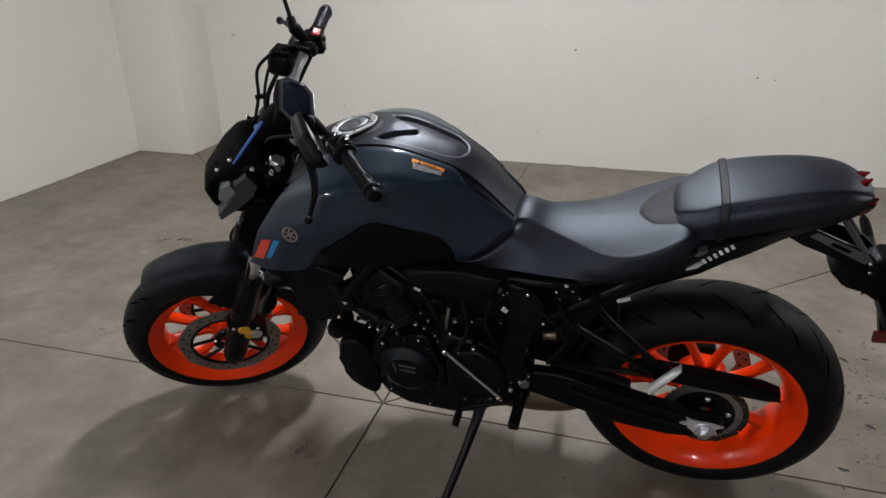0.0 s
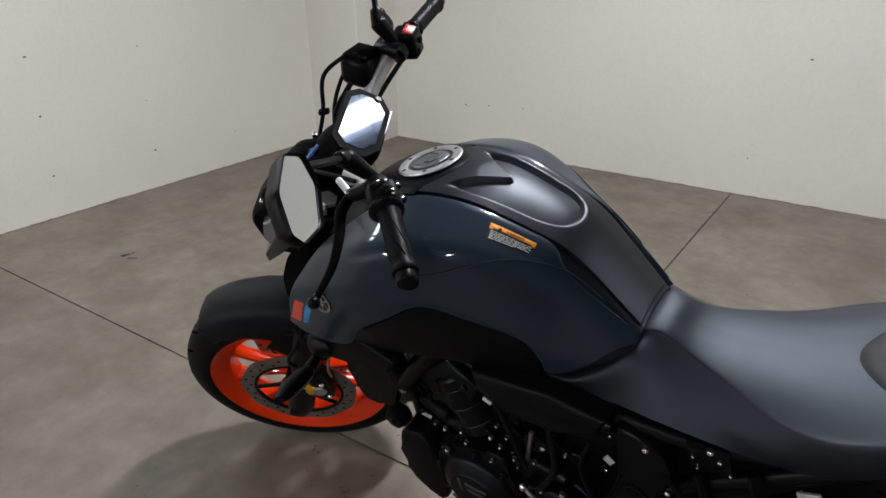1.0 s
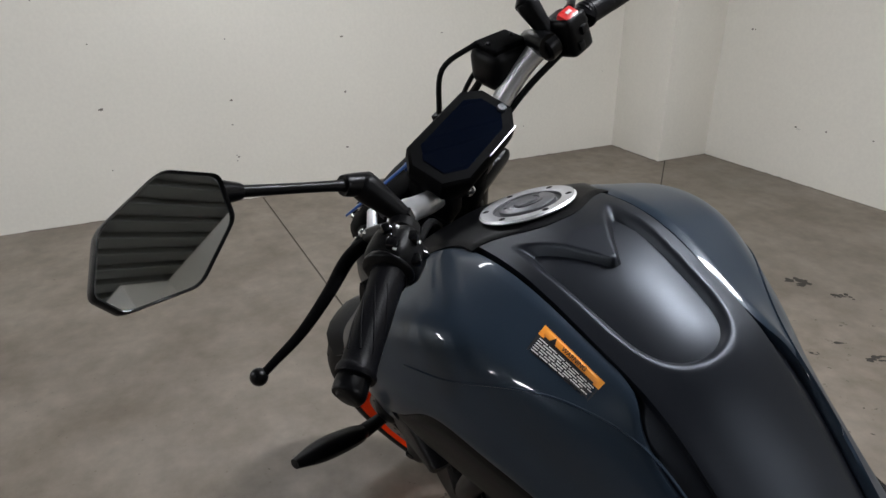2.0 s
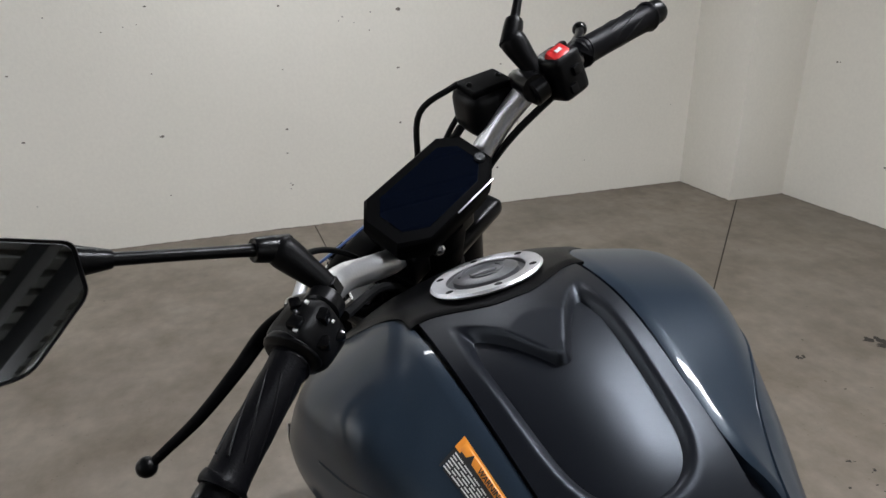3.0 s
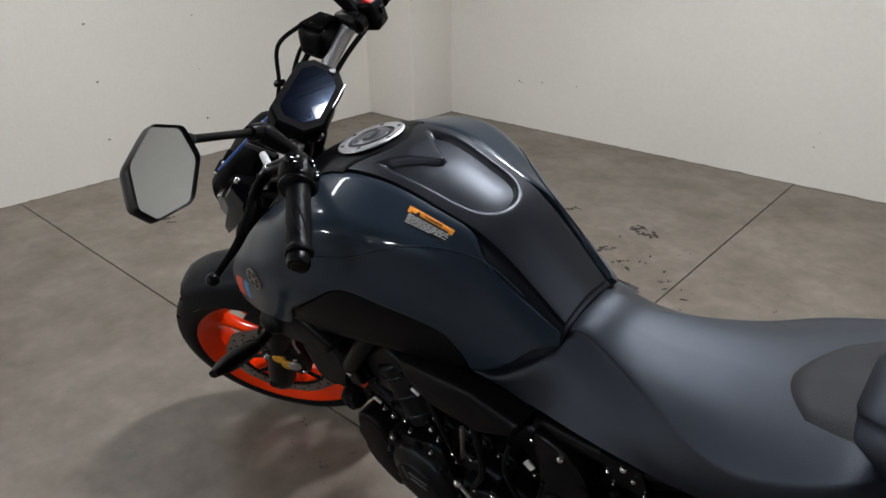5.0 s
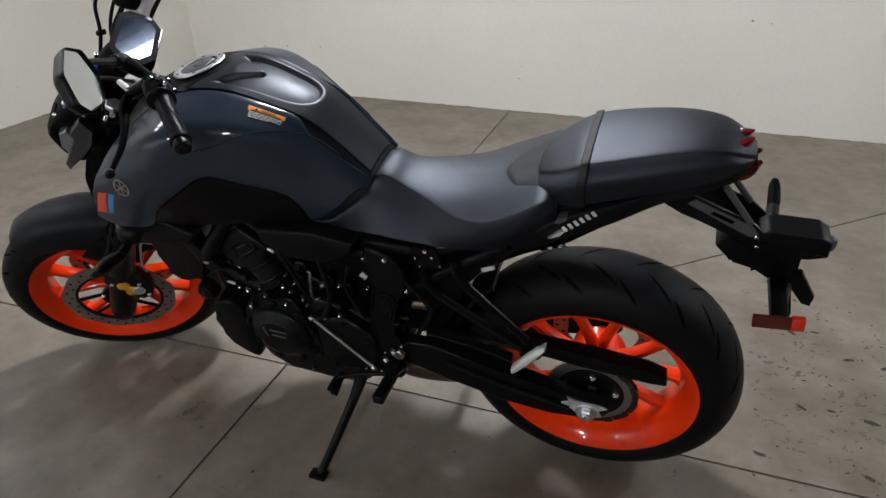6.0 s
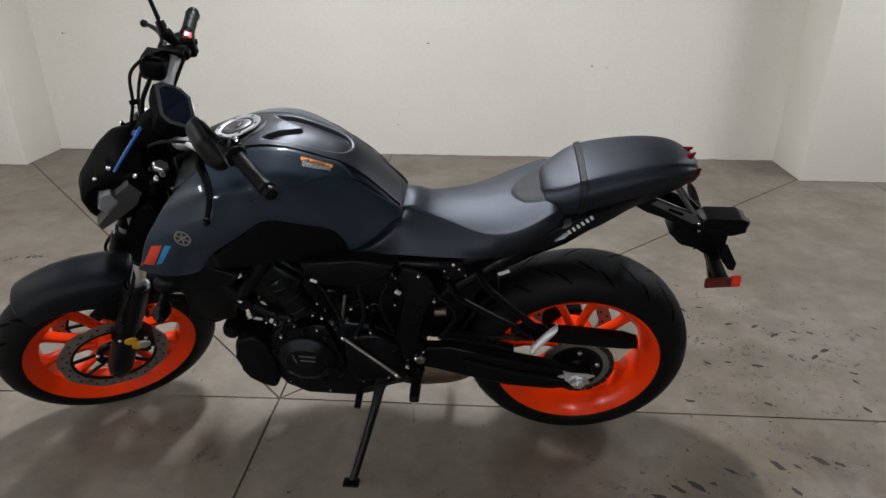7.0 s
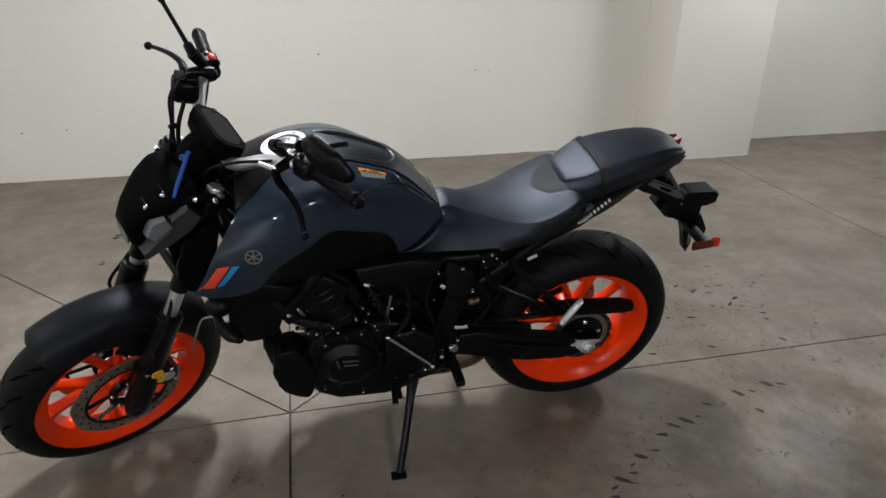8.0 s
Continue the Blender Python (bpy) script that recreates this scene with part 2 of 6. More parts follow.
def rod(p0, p1, r0, r1=None, n=14, edge=0.12, bm=None):
    """A straight round bar with chamfered ends."""
    r1 = r0 if r1 is None else r1
    p0, p1 = Vector(p0), Vector(p1)
    d = p1 - p0
    q = d.to_track_quat("Z", "Y").to_matrix()
    h, e = d.length, min(edge * min(r0, r1), 0.3 * d.length)
    prof = [(r0 - e, 0), (r0, e), (r1, h - e), (r1 - e, h)]
    return loft([[p0 + q @ Vector((r * math.cos(2 * math.pi * k / n), r * math.sin(2 * math.pi * k / n), z)) for k in range(n)] for r, z in prof], bm=bm)


def lathe(profile, centre=(0, 0, 0), n=72, closed=True, bm=None, start=0.0, turn=360.0, wave=None):
    """Turns a profile of (radius, y) round an axle along y."""
    full = turn >= 360
    m = n if full else n + 1
    rows = []
    for k in range(m):
        a = radians(start + turn * k / n)
        rows.append([(centre[0] + (r + (wave(a) if wave else 0)) * math.cos(a), centre[1] + y, centre[2] + (r + (wave(a) if wave else 0)) * math.sin(a)) for r, y in profile])
    bm, vs = from_grid(rows, closed_u=full, closed_v=closed, bm=bm)
    if closed and not full:
        bm.faces.new(vs[0])
        bm.faces.new(vs[-1][::-1])
    return bm


def plate(outline, y0, y1, bevel=0.004, bm=None, round_steps=0, segments=2):
    """A side-view outline of (x, z) with thickness from y0 to y1 and rounded edges."""
    if round_steps:
        outline = [tuple(p) for p in spline(list(outline) + [outline[0]], round_steps)][:-1]
    one = bmesh.new()
    a = [one.verts.new((x, y0, z)) for x, z in outline]
    b = [one.verts.new((x, y1, z)) for x, z in outline]
    fa, fb = one.faces.new(a), one.faces.new(b[::-1])
    for i in range(len(a)):
        j = (i + 1) % len(a)
        one.faces.new([a[j], a[i], b[i], b[j]])
    if bevel:
        bmesh.ops.bevel(one, geom=list(fa.edges) + list(fb.edges), offset=bevel, segments=segments, affect="EDGES", profile=0.6)
    if bm is None:
        return one
    return merge(bm, one)


def merge(bm, other):
    me = bpy.data.meshes.new("tmp")
    other.to_mesh(me)
    other.free()
    bm.from_mesh(me)
    bpy.data.meshes.remove(me)
    return bm


def block(size, m, bevel=0.004, segments=2, bm=None, taper=None):
    """A box of that size at the pose m with rounded edges. taper: how much of x and y is left at the top."""
    one = bmesh.new()
    bmesh.ops.create_cube(one, size=1)
    for v in one.verts:
        k = taper if (taper and v.co.z > 0) else (1, 1)
        v.co = Vector((v.co.x * size[0] * k[0], v.co.y * size[1] * k[1], v.co.z * size[2]))
    if bevel:
        bmesh.ops.bevel(one, geom=one.edges[:], offset=bevel, segments=segments, affect="EDGES", profile=0.6)
    one.transform(m)
    return one if bm is None else merge(bm, one)


def ball(centre, r, squash=(1, 1, 1), u=14, v=10, bm=None):
    one = bmesh.new()
    bmesh.ops.create_uvsphere(one, u_segments=u, v_segments=v, radius=r)
    one.transform(Matrix.Translation(centre) @ Matrix.Diagonal((*squash, 1)))
    return one if bm is None else merge(bm, one)


def bolt(centre, r=0.006, out=(0, -1, 0), h=0.0042):
    """A domed bolt head with a small socket that stands out along out."""
    c, d = Vector(centre), Vector(out).normalized()
    q = d.to_track_quat("Z", "Y").to_matrix()
    prof = [(r, -h), (r, h * 0.25), (r * 0.90, h * 0.72), (r * 0.70, h * 1.02), (r * 0.42, h * 1.18), (r * 0.34, h * 0.7), (0.0006, h * 0.7)]
    return loft([[c + q @ Vector((a * math.cos(math.pi * k / 5), a * math.sin(math.pi * k / 5), z)) for k in range(10)] for a, z in prof])


def solid_patch(fn, nu, nv, off, thick):
    """A shell over a curved surface: fn(u, s) gives a point and its outward normal."""
    outer, inner = [], []
    for i in range(nu + 1):
        ro, ri = [], []
        for j in range(nv + 1):
            p, nrm = fn(i / nu, j / nv)
            rim = min(i, nu - i, j, nv - j)
            o = off - (0.0022 if rim == 0 else 0)
            ro.append(p + nrm * o)
            ri.append(p + nrm * (off - thick))
        outer.append(ro)
        inner.append(ri)
    bm, a = from_grid(outer)
    bm, b = from_grid(inner, bm=bm)
    edge = [(i, 0) for i in range(nu)] + [(nu, j) for j in range(nv)] + [(i, nv) for i in range(nu, 0, -1)] + [(0, j) for j in range(nv, 0, -1)]
    for k in range(len(edge)):
        (i, j), (m, n) = edge[k], edge[(k + 1) % len(edge)]
        bm.faces.new([a[i][j], a[m][n], b[m][n], b[i][j]])
    return bm


def on_line(pts, u):
    """A point at the share u of a smooth line through the points."""
    p = spline(pts, 8)
    k = u * (len(p) - 1)
    i = min(int(k), len(p) - 2)
    return p[i] + (p[i + 1] - p[i]) * (k - i)


def lettering(text, size, m, mat, parent, name="lettering", depth=0.0004, align="CENTER"):
    cu = bpy.data.curves.new(name, "FONT")
    cu.body, cu.size, cu.extrude, cu.align_x, cu.align_y = text, size, depth, align, "CENTER"
    ob = bpy.data.objects.new(name, cu)
    me = bpy.data.meshes.new_from_object(ob)
    bpy.data.objects.remove(ob)
    bpy.data.curves.remove(cu)
    me.transform(m)
    me.materials.clear()
    me.materials.append(mat)
    ob = new(name, me)
    ob.parent = parent
    return ob


def smoothstep(a, b, x):
    t = min(max((x - a) / (b - a), 0), 1)
    return t * t * (3 - 2 * t)


def rounded(pts, share, n):
    """A polygon of (x, y) with its corners rounded off."""
    out = []
    for i, p in enumerate(pts):
        p, a, b = Vector(p), Vector(pts[i - 1]), Vector(pts[(i + 1) % len(pts)])
        a, b = p + (a - p) * share, p + (b - p) * share
        out += [tuple(a * (1 - t) ** 2 + p * 2 * t * (1 - t) + b * t * t) for t in (k / n for k in range(n + 1))]
    return out


# ---- room ----
LEFT, BACK, RIGHT, FRONT, HIGH = -3.22, 2.907, 9.0, -12.0, 2.9


def wall(name, x0, x1, y0, y1, z1=HIGH, label="cream painted plaster wall; small dark spots west and north, east and south added unseen"):
    bm = block((x1 - x0, y1 - y0, z1), Matrix.Translation(((x0 + x1) / 2, (y0 + y1) / 2, z1 / 2)), 0.0)
    return tagged(part(name, bm, WALL, flat=True), label, "wall", kind="structure")


wall_west = wall("wall_west", LEFT - 0.2, LEFT, FRONT, BACK + 0.2)
wall_north = wall("wall_north", LEFT, RIGHT, BACK, BACK + 0.2)
# East and south walls are unseen, added to close the room and its light in.
wall("added_wall_east", RIGHT, RIGHT + 0.2, FRONT, BACK + 0.2)
wall("added_wall_south", LEFT, RIGHT, FRONT - 0.2, FRONT)


def pillar(name, x0, x1, y0, y1):
    bm = block((x1 - x0, y1 - y0, HIGH), Matrix.Translation(((x0 + x1) / 2, (y0 + y1) / 2, HIGH / 2)), 0.006)
    return tagged(part(name, bm, WALL), "square cream plaster pillar standing against the wall", "pillar", kind="structure")


pillar("pillar_northwest", LEFT - 0.01, -2.745, 2.494, BACK + 0.01)
pillar("pillar_northeast", 2.45, 3.18, 2.466, BACK + 0.01)
# ribbed deck: flutes run from the north wall to the south
bm = bmesh.new()
rows, x, k = [], LEFT - 0.2, 0
while x < RIGHT + 0.2:
    for dx, z in ((0.0, HIGH), (0.085, HIGH), (0.100, HIGH + 0.035), (0.135, HIGH + 0.035)):
        rows.append([(x + dx, FRONT - 0.2, z), (x + dx, BACK + 0.2, z)])
    x += 0.15
rows.append([(rows[-1][0][0], FRONT - 0.2, HIGH + 0.14), (rows[-1][0][0], BACK + 0.2, HIGH + 0.14)])
rows.append([(LEFT - 0.2, FRONT - 0.2, HIGH + 0.14), (LEFT - 0.2, BACK + 0.2, HIGH + 0.14)])
bm, vs = from_grid(rows, closed_u=True)
bm.faces.new([v[0] for v in vs])
bm.faces.new([v[1] for v in vs[::-1]])
ceiling = tagged(part("ceiling", bm, CEILING, flat=True), "dark ribbed metal deck over the parking bay", "ceiling", kind="structure")
for k, (y, w, h) in enumerate(((1.195, 0.07, 0.10), (1.445, 0.10, 0.12), (-0.6, 0.10, 0.12))):
    bm = block((RIGHT - LEFT, w, h), Matrix.Translation(((LEFT + RIGHT) / 2, y, HIGH - h / 2)), 0.004)
    tagged(part("beam_" + ("north", "middle", "south")[k], bm, BEAM), "dark steel beam under the ceiling deck", "beam", kind="structure")
tagged(part("ceiling_pipe", rod((LEFT, 1.66, HIGH - 0.04), (RIGHT, 1.66, HIGH - 0.04), 0.022, n=14), PIPE), "thin painted pipe along the ceiling", "pipe", kind="structure")

floor = tagged(part("floor", block((RIGHT - LEFT + 0.4, BACK - FRONT + 0.4, 0.2), Matrix.Translation(((LEFT + RIGHT) / 2, (BACK + FRONT) / 2, -0.106)), 0.0), JOINT, flat=True), "worn sealed concrete floor with saw-cut joints", "floor", kind="structure")
CX, CY, CYW, CUT = -0.252, 0.060, 0.010, 0.0035


def slab(outline):
    """One concrete slab between the cuts, with softly broken edges."""
    pts = [Vector((x, y, 0)) for x, y in outline]
    area = sum(a.x * b.y - b.x * a.y for a, b in zip(pts, pts[1:] + pts[:1]))
    pts = pts if area > 0 else pts[::-1]
    inset = []
    for i, p in enumerate(pts):
        a, b = (p - pts[i - 1]).normalized(), (pts[(i + 1) % len(pts)] - p).normalized()
        na, nb = Vector((-a.y, a.x, 0)), Vector((-b.y, b.x, 0))
        k = CUT / max(1 + na.dot(nb), 0.15)
        inset.append(p + (na + nb) * k)
    bm = bmesh.new()
    top = [bm.verts.new((p.x, p.y, 0)) for p in inset]
    low = [bm.verts.new((p.x, p.y, -0.02)) for p in inset]
    bm.faces.new(top)
    for i in range(len(top)):
        j = (i + 1) % len(top)
        bm.faces.new([top[j], top[i], low[i], low[j]])
    part("slab", bm, CONCRETE, floor, flat=True)


W, E, S, N = LEFT, RIGHT, FRONT, BACK
slab([(W, S), (CX, S), (CX, CY), (W, CYW)])
slab([(CX, S), (2.9, S), (2.9, CY), (CX, CY)])
slab([(2.9, S), (E, S), (E, CY), (2.9, CY)])
slab([(CX, CY), (CX, N), (CX - (N - CY), N)])
slab([(CX, CY), (CX - (N - CY), N), (W, N), (W, CYW)])
slab([(CX, CY), (CX + 3.152, N), (CX, N)])
slab([(CX, CY), (2.9, CY), (2.9, N)])
slab([(2.9, CY), (E, CY), (E, N), (2.9, N)])


def marks(name, spots, mat, label, height):
    """Flat scuffs on the floor, each a smear of small ragged crumbs: x, y, length, width, turn."""
    bm = bmesh.new()
    rnd = random.Random(len(spots) * 7 + 3)
    for i, (x, y, a, b, turn, *whole) in enumerate(spots):
        crumbs = 1 if whole or a < 0.008 else min(int(a / 0.0035), 14)
        for c in range(crumbs):
            q = Vector((rnd.gauss(0, 0.45) * a, rnd.gauss(0, 0.45) * b, 0)) if crumbs > 1 else Vector((0, 0, 0))
            size = (a if crumbs == 1 else rnd.uniform(0.12, 0.42) * a, b if crumbs == 1 else rnd.uniform(0.18, 0.55) * b)
            n = 15 if whole else 9
            ring = []
            for k in range(n):
                t = 2 * math.pi * k / n
                r = rnd.uniform(0.70, 1.15) if whole else rnd.uniform(0.55, 1.15)
                p = q + Vector((size[0] * r * math.cos(t), size[1] * r * math.sin(t), 0))
                p.rotate(Euler((0, 0, radians(turn))))
                ring.append(bm.verts.new((x + p.x, y + p.y, height + 0.00002 * c + 0.000006 * (i % 9))))
            bm.faces.new(ring)
    ob = part(name, bm, mat, floor, label, flat=True)
    return tagged(ob, kind="stuff")


def scatter(cx, cy, sx, sy, count, small, large, turn, seed):
    rnd = random.Random(seed)
    return [(rnd.gauss(cx, sx), rnd.gauss(cy, sy), rnd.uniform(small, large), rnd.uniform(small, large) * 0.5, turn + rnd.uniform(-50, 50)) for _ in range(count)]


smears = [(-1.13, 1.80, 0.063, 0.042, 57), (-0.97, 1.84, 0.038, 0.029, 57), (-0.99, 1.80, 0.017, 0.014, 40), (-1.15, 1.43, 0.031, 0.012, 100), (-0.62, 1.81, 0.046, 0.028, 58), (-0.53, 1.79, 0.052, 0.031, 30), (-0.58, 1.79, 0.030, 0.023, 80), (-0.63, 1.52, 0.044, 0.021, 58), (-0.52, 1.47, 0.031, 0.019, 58), (-0.43, 1.52, 0.011, 0.009, 58), (-0.40, 1.55, 0.009, 0.009, 58), (-0.43, 1.46, 0.009, 0.007, 20), (-0.30, 1.42, 0.032, 0.013, 40), (-0.22, 1.40, 0.017, 0.006, 100)]
smears += [(-0.56, 1.11, 0.011, 0.008, 58), (-0.47, 1.10, 0.020, 0.009, 80), (-0.45, 1.03, 0.010, 0.007, 58), (-0.41, 1.04, 0.015, 0.007, 50), (-0.31, 0.94, 0.018, 0.009, 30), (-0.25, 0.94, 0.024, 0.009, 58), (-0.19, 0.93, 0.010, 0.009, 58), (-0.17, 0.87, 0.017, 0.010, 40), (-0.33, 0.81, 0.013, 0.003, 120), (-0.75, 1.37, 0.030, 0.010, 40), (-0.63, 1.15, 0.014, 0.007, 100), (-0.68, 1.12, 0.019, 0.007, 58), (-0.34, 1.39, 0.013, 0.008, 58), (-0.42, 0.94, 0.022, 0.008, 58)]
dark = smears + scatter(-0.35, 1.35, 0.30, 0.30, 40, 0.003, 0.009, 60, 3)
dark += scatter(-2.37, 0.41, 0.03, 0.02, 3, 0.02, 0.045, 100, 4) + scatter(-1.75, 1.08, 0.09, 0.03, 8, 0.01, 0.035, 20, 5)
dark += scatter(1.55, 0.55, 0.25, 0.18, 46, 0.003, 0.0078, -40, 17) + scatter(1.25, 0.0, 0.20, 0.20, 14, 0.003, 0.0078, -40, 7)


def streak(x, y, half, turn):
    """One short tyre nick, a ragged dash with a crumb at each end."""
    c, s = math.cos(radians(turn)), math.sin(radians(turn))
    half *= 1.30 if y < -0.1 else 0.92
    return [(x, y, half, min(half * 0.42, 0.0115), turn, 1), (x + c * half * 1.35, y + s * half * 1.35, half * 0.16, half * 0.10, turn, 1), (x - c * half * 1.2 + 0.004, y - s * half * 1.2, half * 0.13, half * 0.09, turn, 1)]


nicks = [(1.276, -0.159, 0.020, -54), (1.33, -0.16, 0.010, -48), (1.408, -0.131, 0.024, -46), (1.458, -0.143, 0.014, -29), (1.133, -0.191, 0.014, -34), (1.017, -0.252, 0.022, -45), (0.965, -0.268, 0.017, -37), (1.067, -0.243, 0.009, -21), (1.289, -0.259, 0.014, -59), (0.908, -0.300, 0.017, -14), (1.231, 0.353, 0.018, -40), (1.398, 0.633, 0.020, 18), (1.546, 0.560, 0.026, 34)]
nicks += [(1.632, 0.588, 0.016, -33), (1.691, 0.583, 0.017, -36), (1.548, 0.414, 0.014, -58), (1.581, 0.394, 0.012, -64), (1.635, 0.417, 0.023, 43), (1.687, 0.461, 0.025, 30), (1.404, 0.346, 0.027, -11), (1.726, 0.319, 0.017, -23), (1.706, 0.270, 0.016, -68), (1.869, 0.575, 0.014, -51), (1.958, 0.633, 0.012, -51), (1.252, 0.482, 0.010, 17), (1.322, 0.483, 0.009, -51)]
nicks += [(0.693, -0.455, 0.022, -35), (0.793, -0.378, 0.018, -35), (0.738, -0.438, 0.011, -12), (0.848, -0.363, 0.011, -12), (0.656, -0.479, 0.011, 23), (0.645, -0.512, 0.012, -12), (0.749, -0.405, 0.008, 29)]
nicks += [(-1.157, 1.426, 0.015, -40), (-0.756, 1.501, 0.021, 60), (-0.639, 1.689, 0.014, -40), (-0.453, 1.514, 0.012, 100), (-0.463, 1.425, 0.023, -40), (-0.335, 1.499, 0.015, 100), (-0.342, 1.275, 0.016, -20), (-0.457, 1.086, 0.022, 30), (-0.402, 0.971, 0.015, -40), (-0.385, 0.843, 0.022, 30), (-0.233, 0.996, 0.022, -20), (-0.288, 0.934, 0.014, 30), (-0.182, 1.334, 0.02, 30), (-0.442, 1.59, 0.013, 100), (-0.272, 1.365, 0.016, 60), (-0.229, 0.919, 0.018, -20), (-0.319, 0.817, 0.015, 30)]
for nick in nicks:
    dark += streak(*nick)
for nick in ((1.357, 0.127, 0.019, -25), (1.668, 0.116, 0.020, -66), (1.108, 0.128, 0.019, -16), (1.494, 0.621, 0.020, 33), (1.308, 0.363, 0.015, -4), (1.245, 0.738, 0.020, -50), (1.319, 0.761, 0.016, -5), (1.279, 0.950, 0.012, -49)):
    dark += streak(*nick)
pale = scatter(1.40, 0.45, 0.30, 0.32, 110, 0.004, 0.020, 30, 8) + scatter(-0.5, 1.55, 0.35, 0.3, 60, 0.004, 0.020, 50, 9) + scatter(-0.6, 0.0, 0.12, 0.08, 10, 0.008, 0.03, 60, 10) + scatter(-1.44, 0.18, 0.06, 0.04, 6, 0.01, 0.03, 30, 11)
pale += scatter(-0.39, -0.21, 0.04, 0.015, 4, 0.02, 0.03, 85, 6) + scatter(1.5, -0.25, 0.5, 0.3, 40, 0.004, 0.018, 45, 12) + scatter(-2.0, 0.6, 0.7, 0.9, 30, 0.003, 0.010, 45, 13)
dark += scatter(0.4, -0.55, 0.7, 0.25, 34, 0.003, 0.010, 40, 21)
dark += scatter(1.42, 0.50, 0.30, 0.28, 95, 0.0022, 0.0075, 20, 31) + scatter(1.05, -0.25, 0.22, 0.12, 26, 0.0022, 0.006, -30, 32) + scatter(1.75, 0.15, 0.40, 0.40, 50, 0.002, 0.006, 10, 33)
pale += scatter(1.35, 0.42, 0.34, 0.30, 90, 0.010, 0.034, 20, 34) + scatter(0.85, -0.42, 0.30, 0.16, 36, 0.010, 0.030, -20, 35) + scatter(1.7, -0.15, 0.35, 0.20, 40, 0.008, 0.030, 30, 36)
pale += scatter(0.5, -0.55, 0.8, 0.30, 70, 0.004, 0.016, 40, 22)
marks("scuff_marks", dark, SCUFF, "dark rubber scuffs on the concrete", 0.0006)
marks("faint_scuffs", pale, SCUFF_PALE, "faint worn scuffs on the concrete", 0.0004)


def wall_spots(parent, places, axis):
    for a, z, r in places:
        bm = bmesh.new()
        rnd = random.Random(int(a * 100 + z * 1000))
        ring = []
        for k in range(9):
            t = 2 * math.pi * k / 9
            q = r * rnd.uniform(0.30, 0.62)
            ring.append((LEFT + 0.001, a + q * math.cos(t), z + q * 0.7 * math.sin(t)) if axis == "x" else (a + q * math.cos(t), BACK - 0.001, z + q * 0.7 * math.sin(t)))
        bm.faces.new([bm.verts.new(p) for p in ring])
        part("spot", bm, SPOT, parent, flat=True)


wall_spots(wall_west, [(1.14, 0.53, 0.009), (1.14, 0.23, 0.009), (1.15, 0.84, 0.012), (0.53, 0.23, 0.016), (0.54, 0.85, 0.007), (2.35, 0.53, 0.007), (0.54, 0.55, 0.016), (-0.72, 0.57, 0.012), (-0.08, 0.87, 0.009), (-0.71, 0.88, 0.009), (1.14, 0.23, 0.016), (-0.09, 0.56, 0.016), (0.54, 0.85, 0.016), (-0.72, 0.26, 0.009), (-0.1, 0.23, 0.009), (1.74, 0.22, 0.009), (-1.33, 0.59, 0.016), (-1.34, 0.27, 0.007), (-0.74, 1.11, 0.007), (-0.1, 0.26, 0.009)], "x")
wall_spots(wall_west, [(-1.13, 1.15, 0.01), (-0.8, 1.1, 0.008), (-0.9, 1.08, 0.01), (-0.69, 1.19, 0.016), (-0.07, 1.18, 0.016), (0.55, 1.15, 0.028), (0.25, 1.12, 0.01), (0.4, 1.14, 0.009), (0.39, 1.05, 0.009), (0.23, 1.1, 0.008), (0.31, 1.09, 0.007), (-1.33, 0.9, 0.013), (-0.1, 0.43, 0.012), (-0.71, 0.57, 0.022), (-0.09, 0.25, 0.014)], "x")
wall_spots(wall_north, [(-2.09, 0.31, 0.007), (-2.51, 0.83, 0.012), (-2.1, 0.31, 0.007), (-0.2, 0.22, 0.012), (-2.53, 0.83, 0.016), (0.02, 0.78, 0.016), (1.13, 0.64, 0.016), (-2.11, 0.32, 0.016), (-1.92, 0.33, 0.016), (1.23, 0.63, 0.009), (-1.65, 0.34, 0.012), (-0.19, 0.3, 0.007), (-2.08, 0.31, 0.007)], "y")


# grime line where the walls meet the floor
def grime(name, x0, y0, x1, y1):
    rnd = random.Random(int(x0 * 10 + y1 * 7))
    bm = bmesh.new()
    d = Vector((x1 - x0, y1 - y0, 0))
    n = max(int(d.length / 0.03), 2)
    side = Vector((d.y, -d.x, 0)).normalized()
    rows = []
    for i in range(n + 1):
        p = Vector((x0, y0, 0)) + d * i / n
        rows.append([p + side * 0.004, p + side * 0.003 + Vector((0, 0, 0.003 + 0.004 * rnd.random() ** 3)), p])
    from_grid(rows, bm=bm)
    tagged(part(name, bm, GRIME, flat=True), "dark grime line along the foot of the wall", "grime", kind="structure")


grime("trim_west", LEFT, FRONT, LEFT, 2.494)
grime("trim_northwest", LEFT, 2.494, -2.745, 2.494)
grime("trim_northwest_side", -2.745, 2.494, -2.745, BACK)
grime("trim_north", -2.745, BACK, 2.45, BACK)
grime("trim_northeast_side", 2.45, BACK, 2.45, 2.466)
grime("trim_northeast", 2.45, 2.466, 3.18, 2.466)
grime("trim_north_far", 3.18, BACK, RIGHT, BACK)


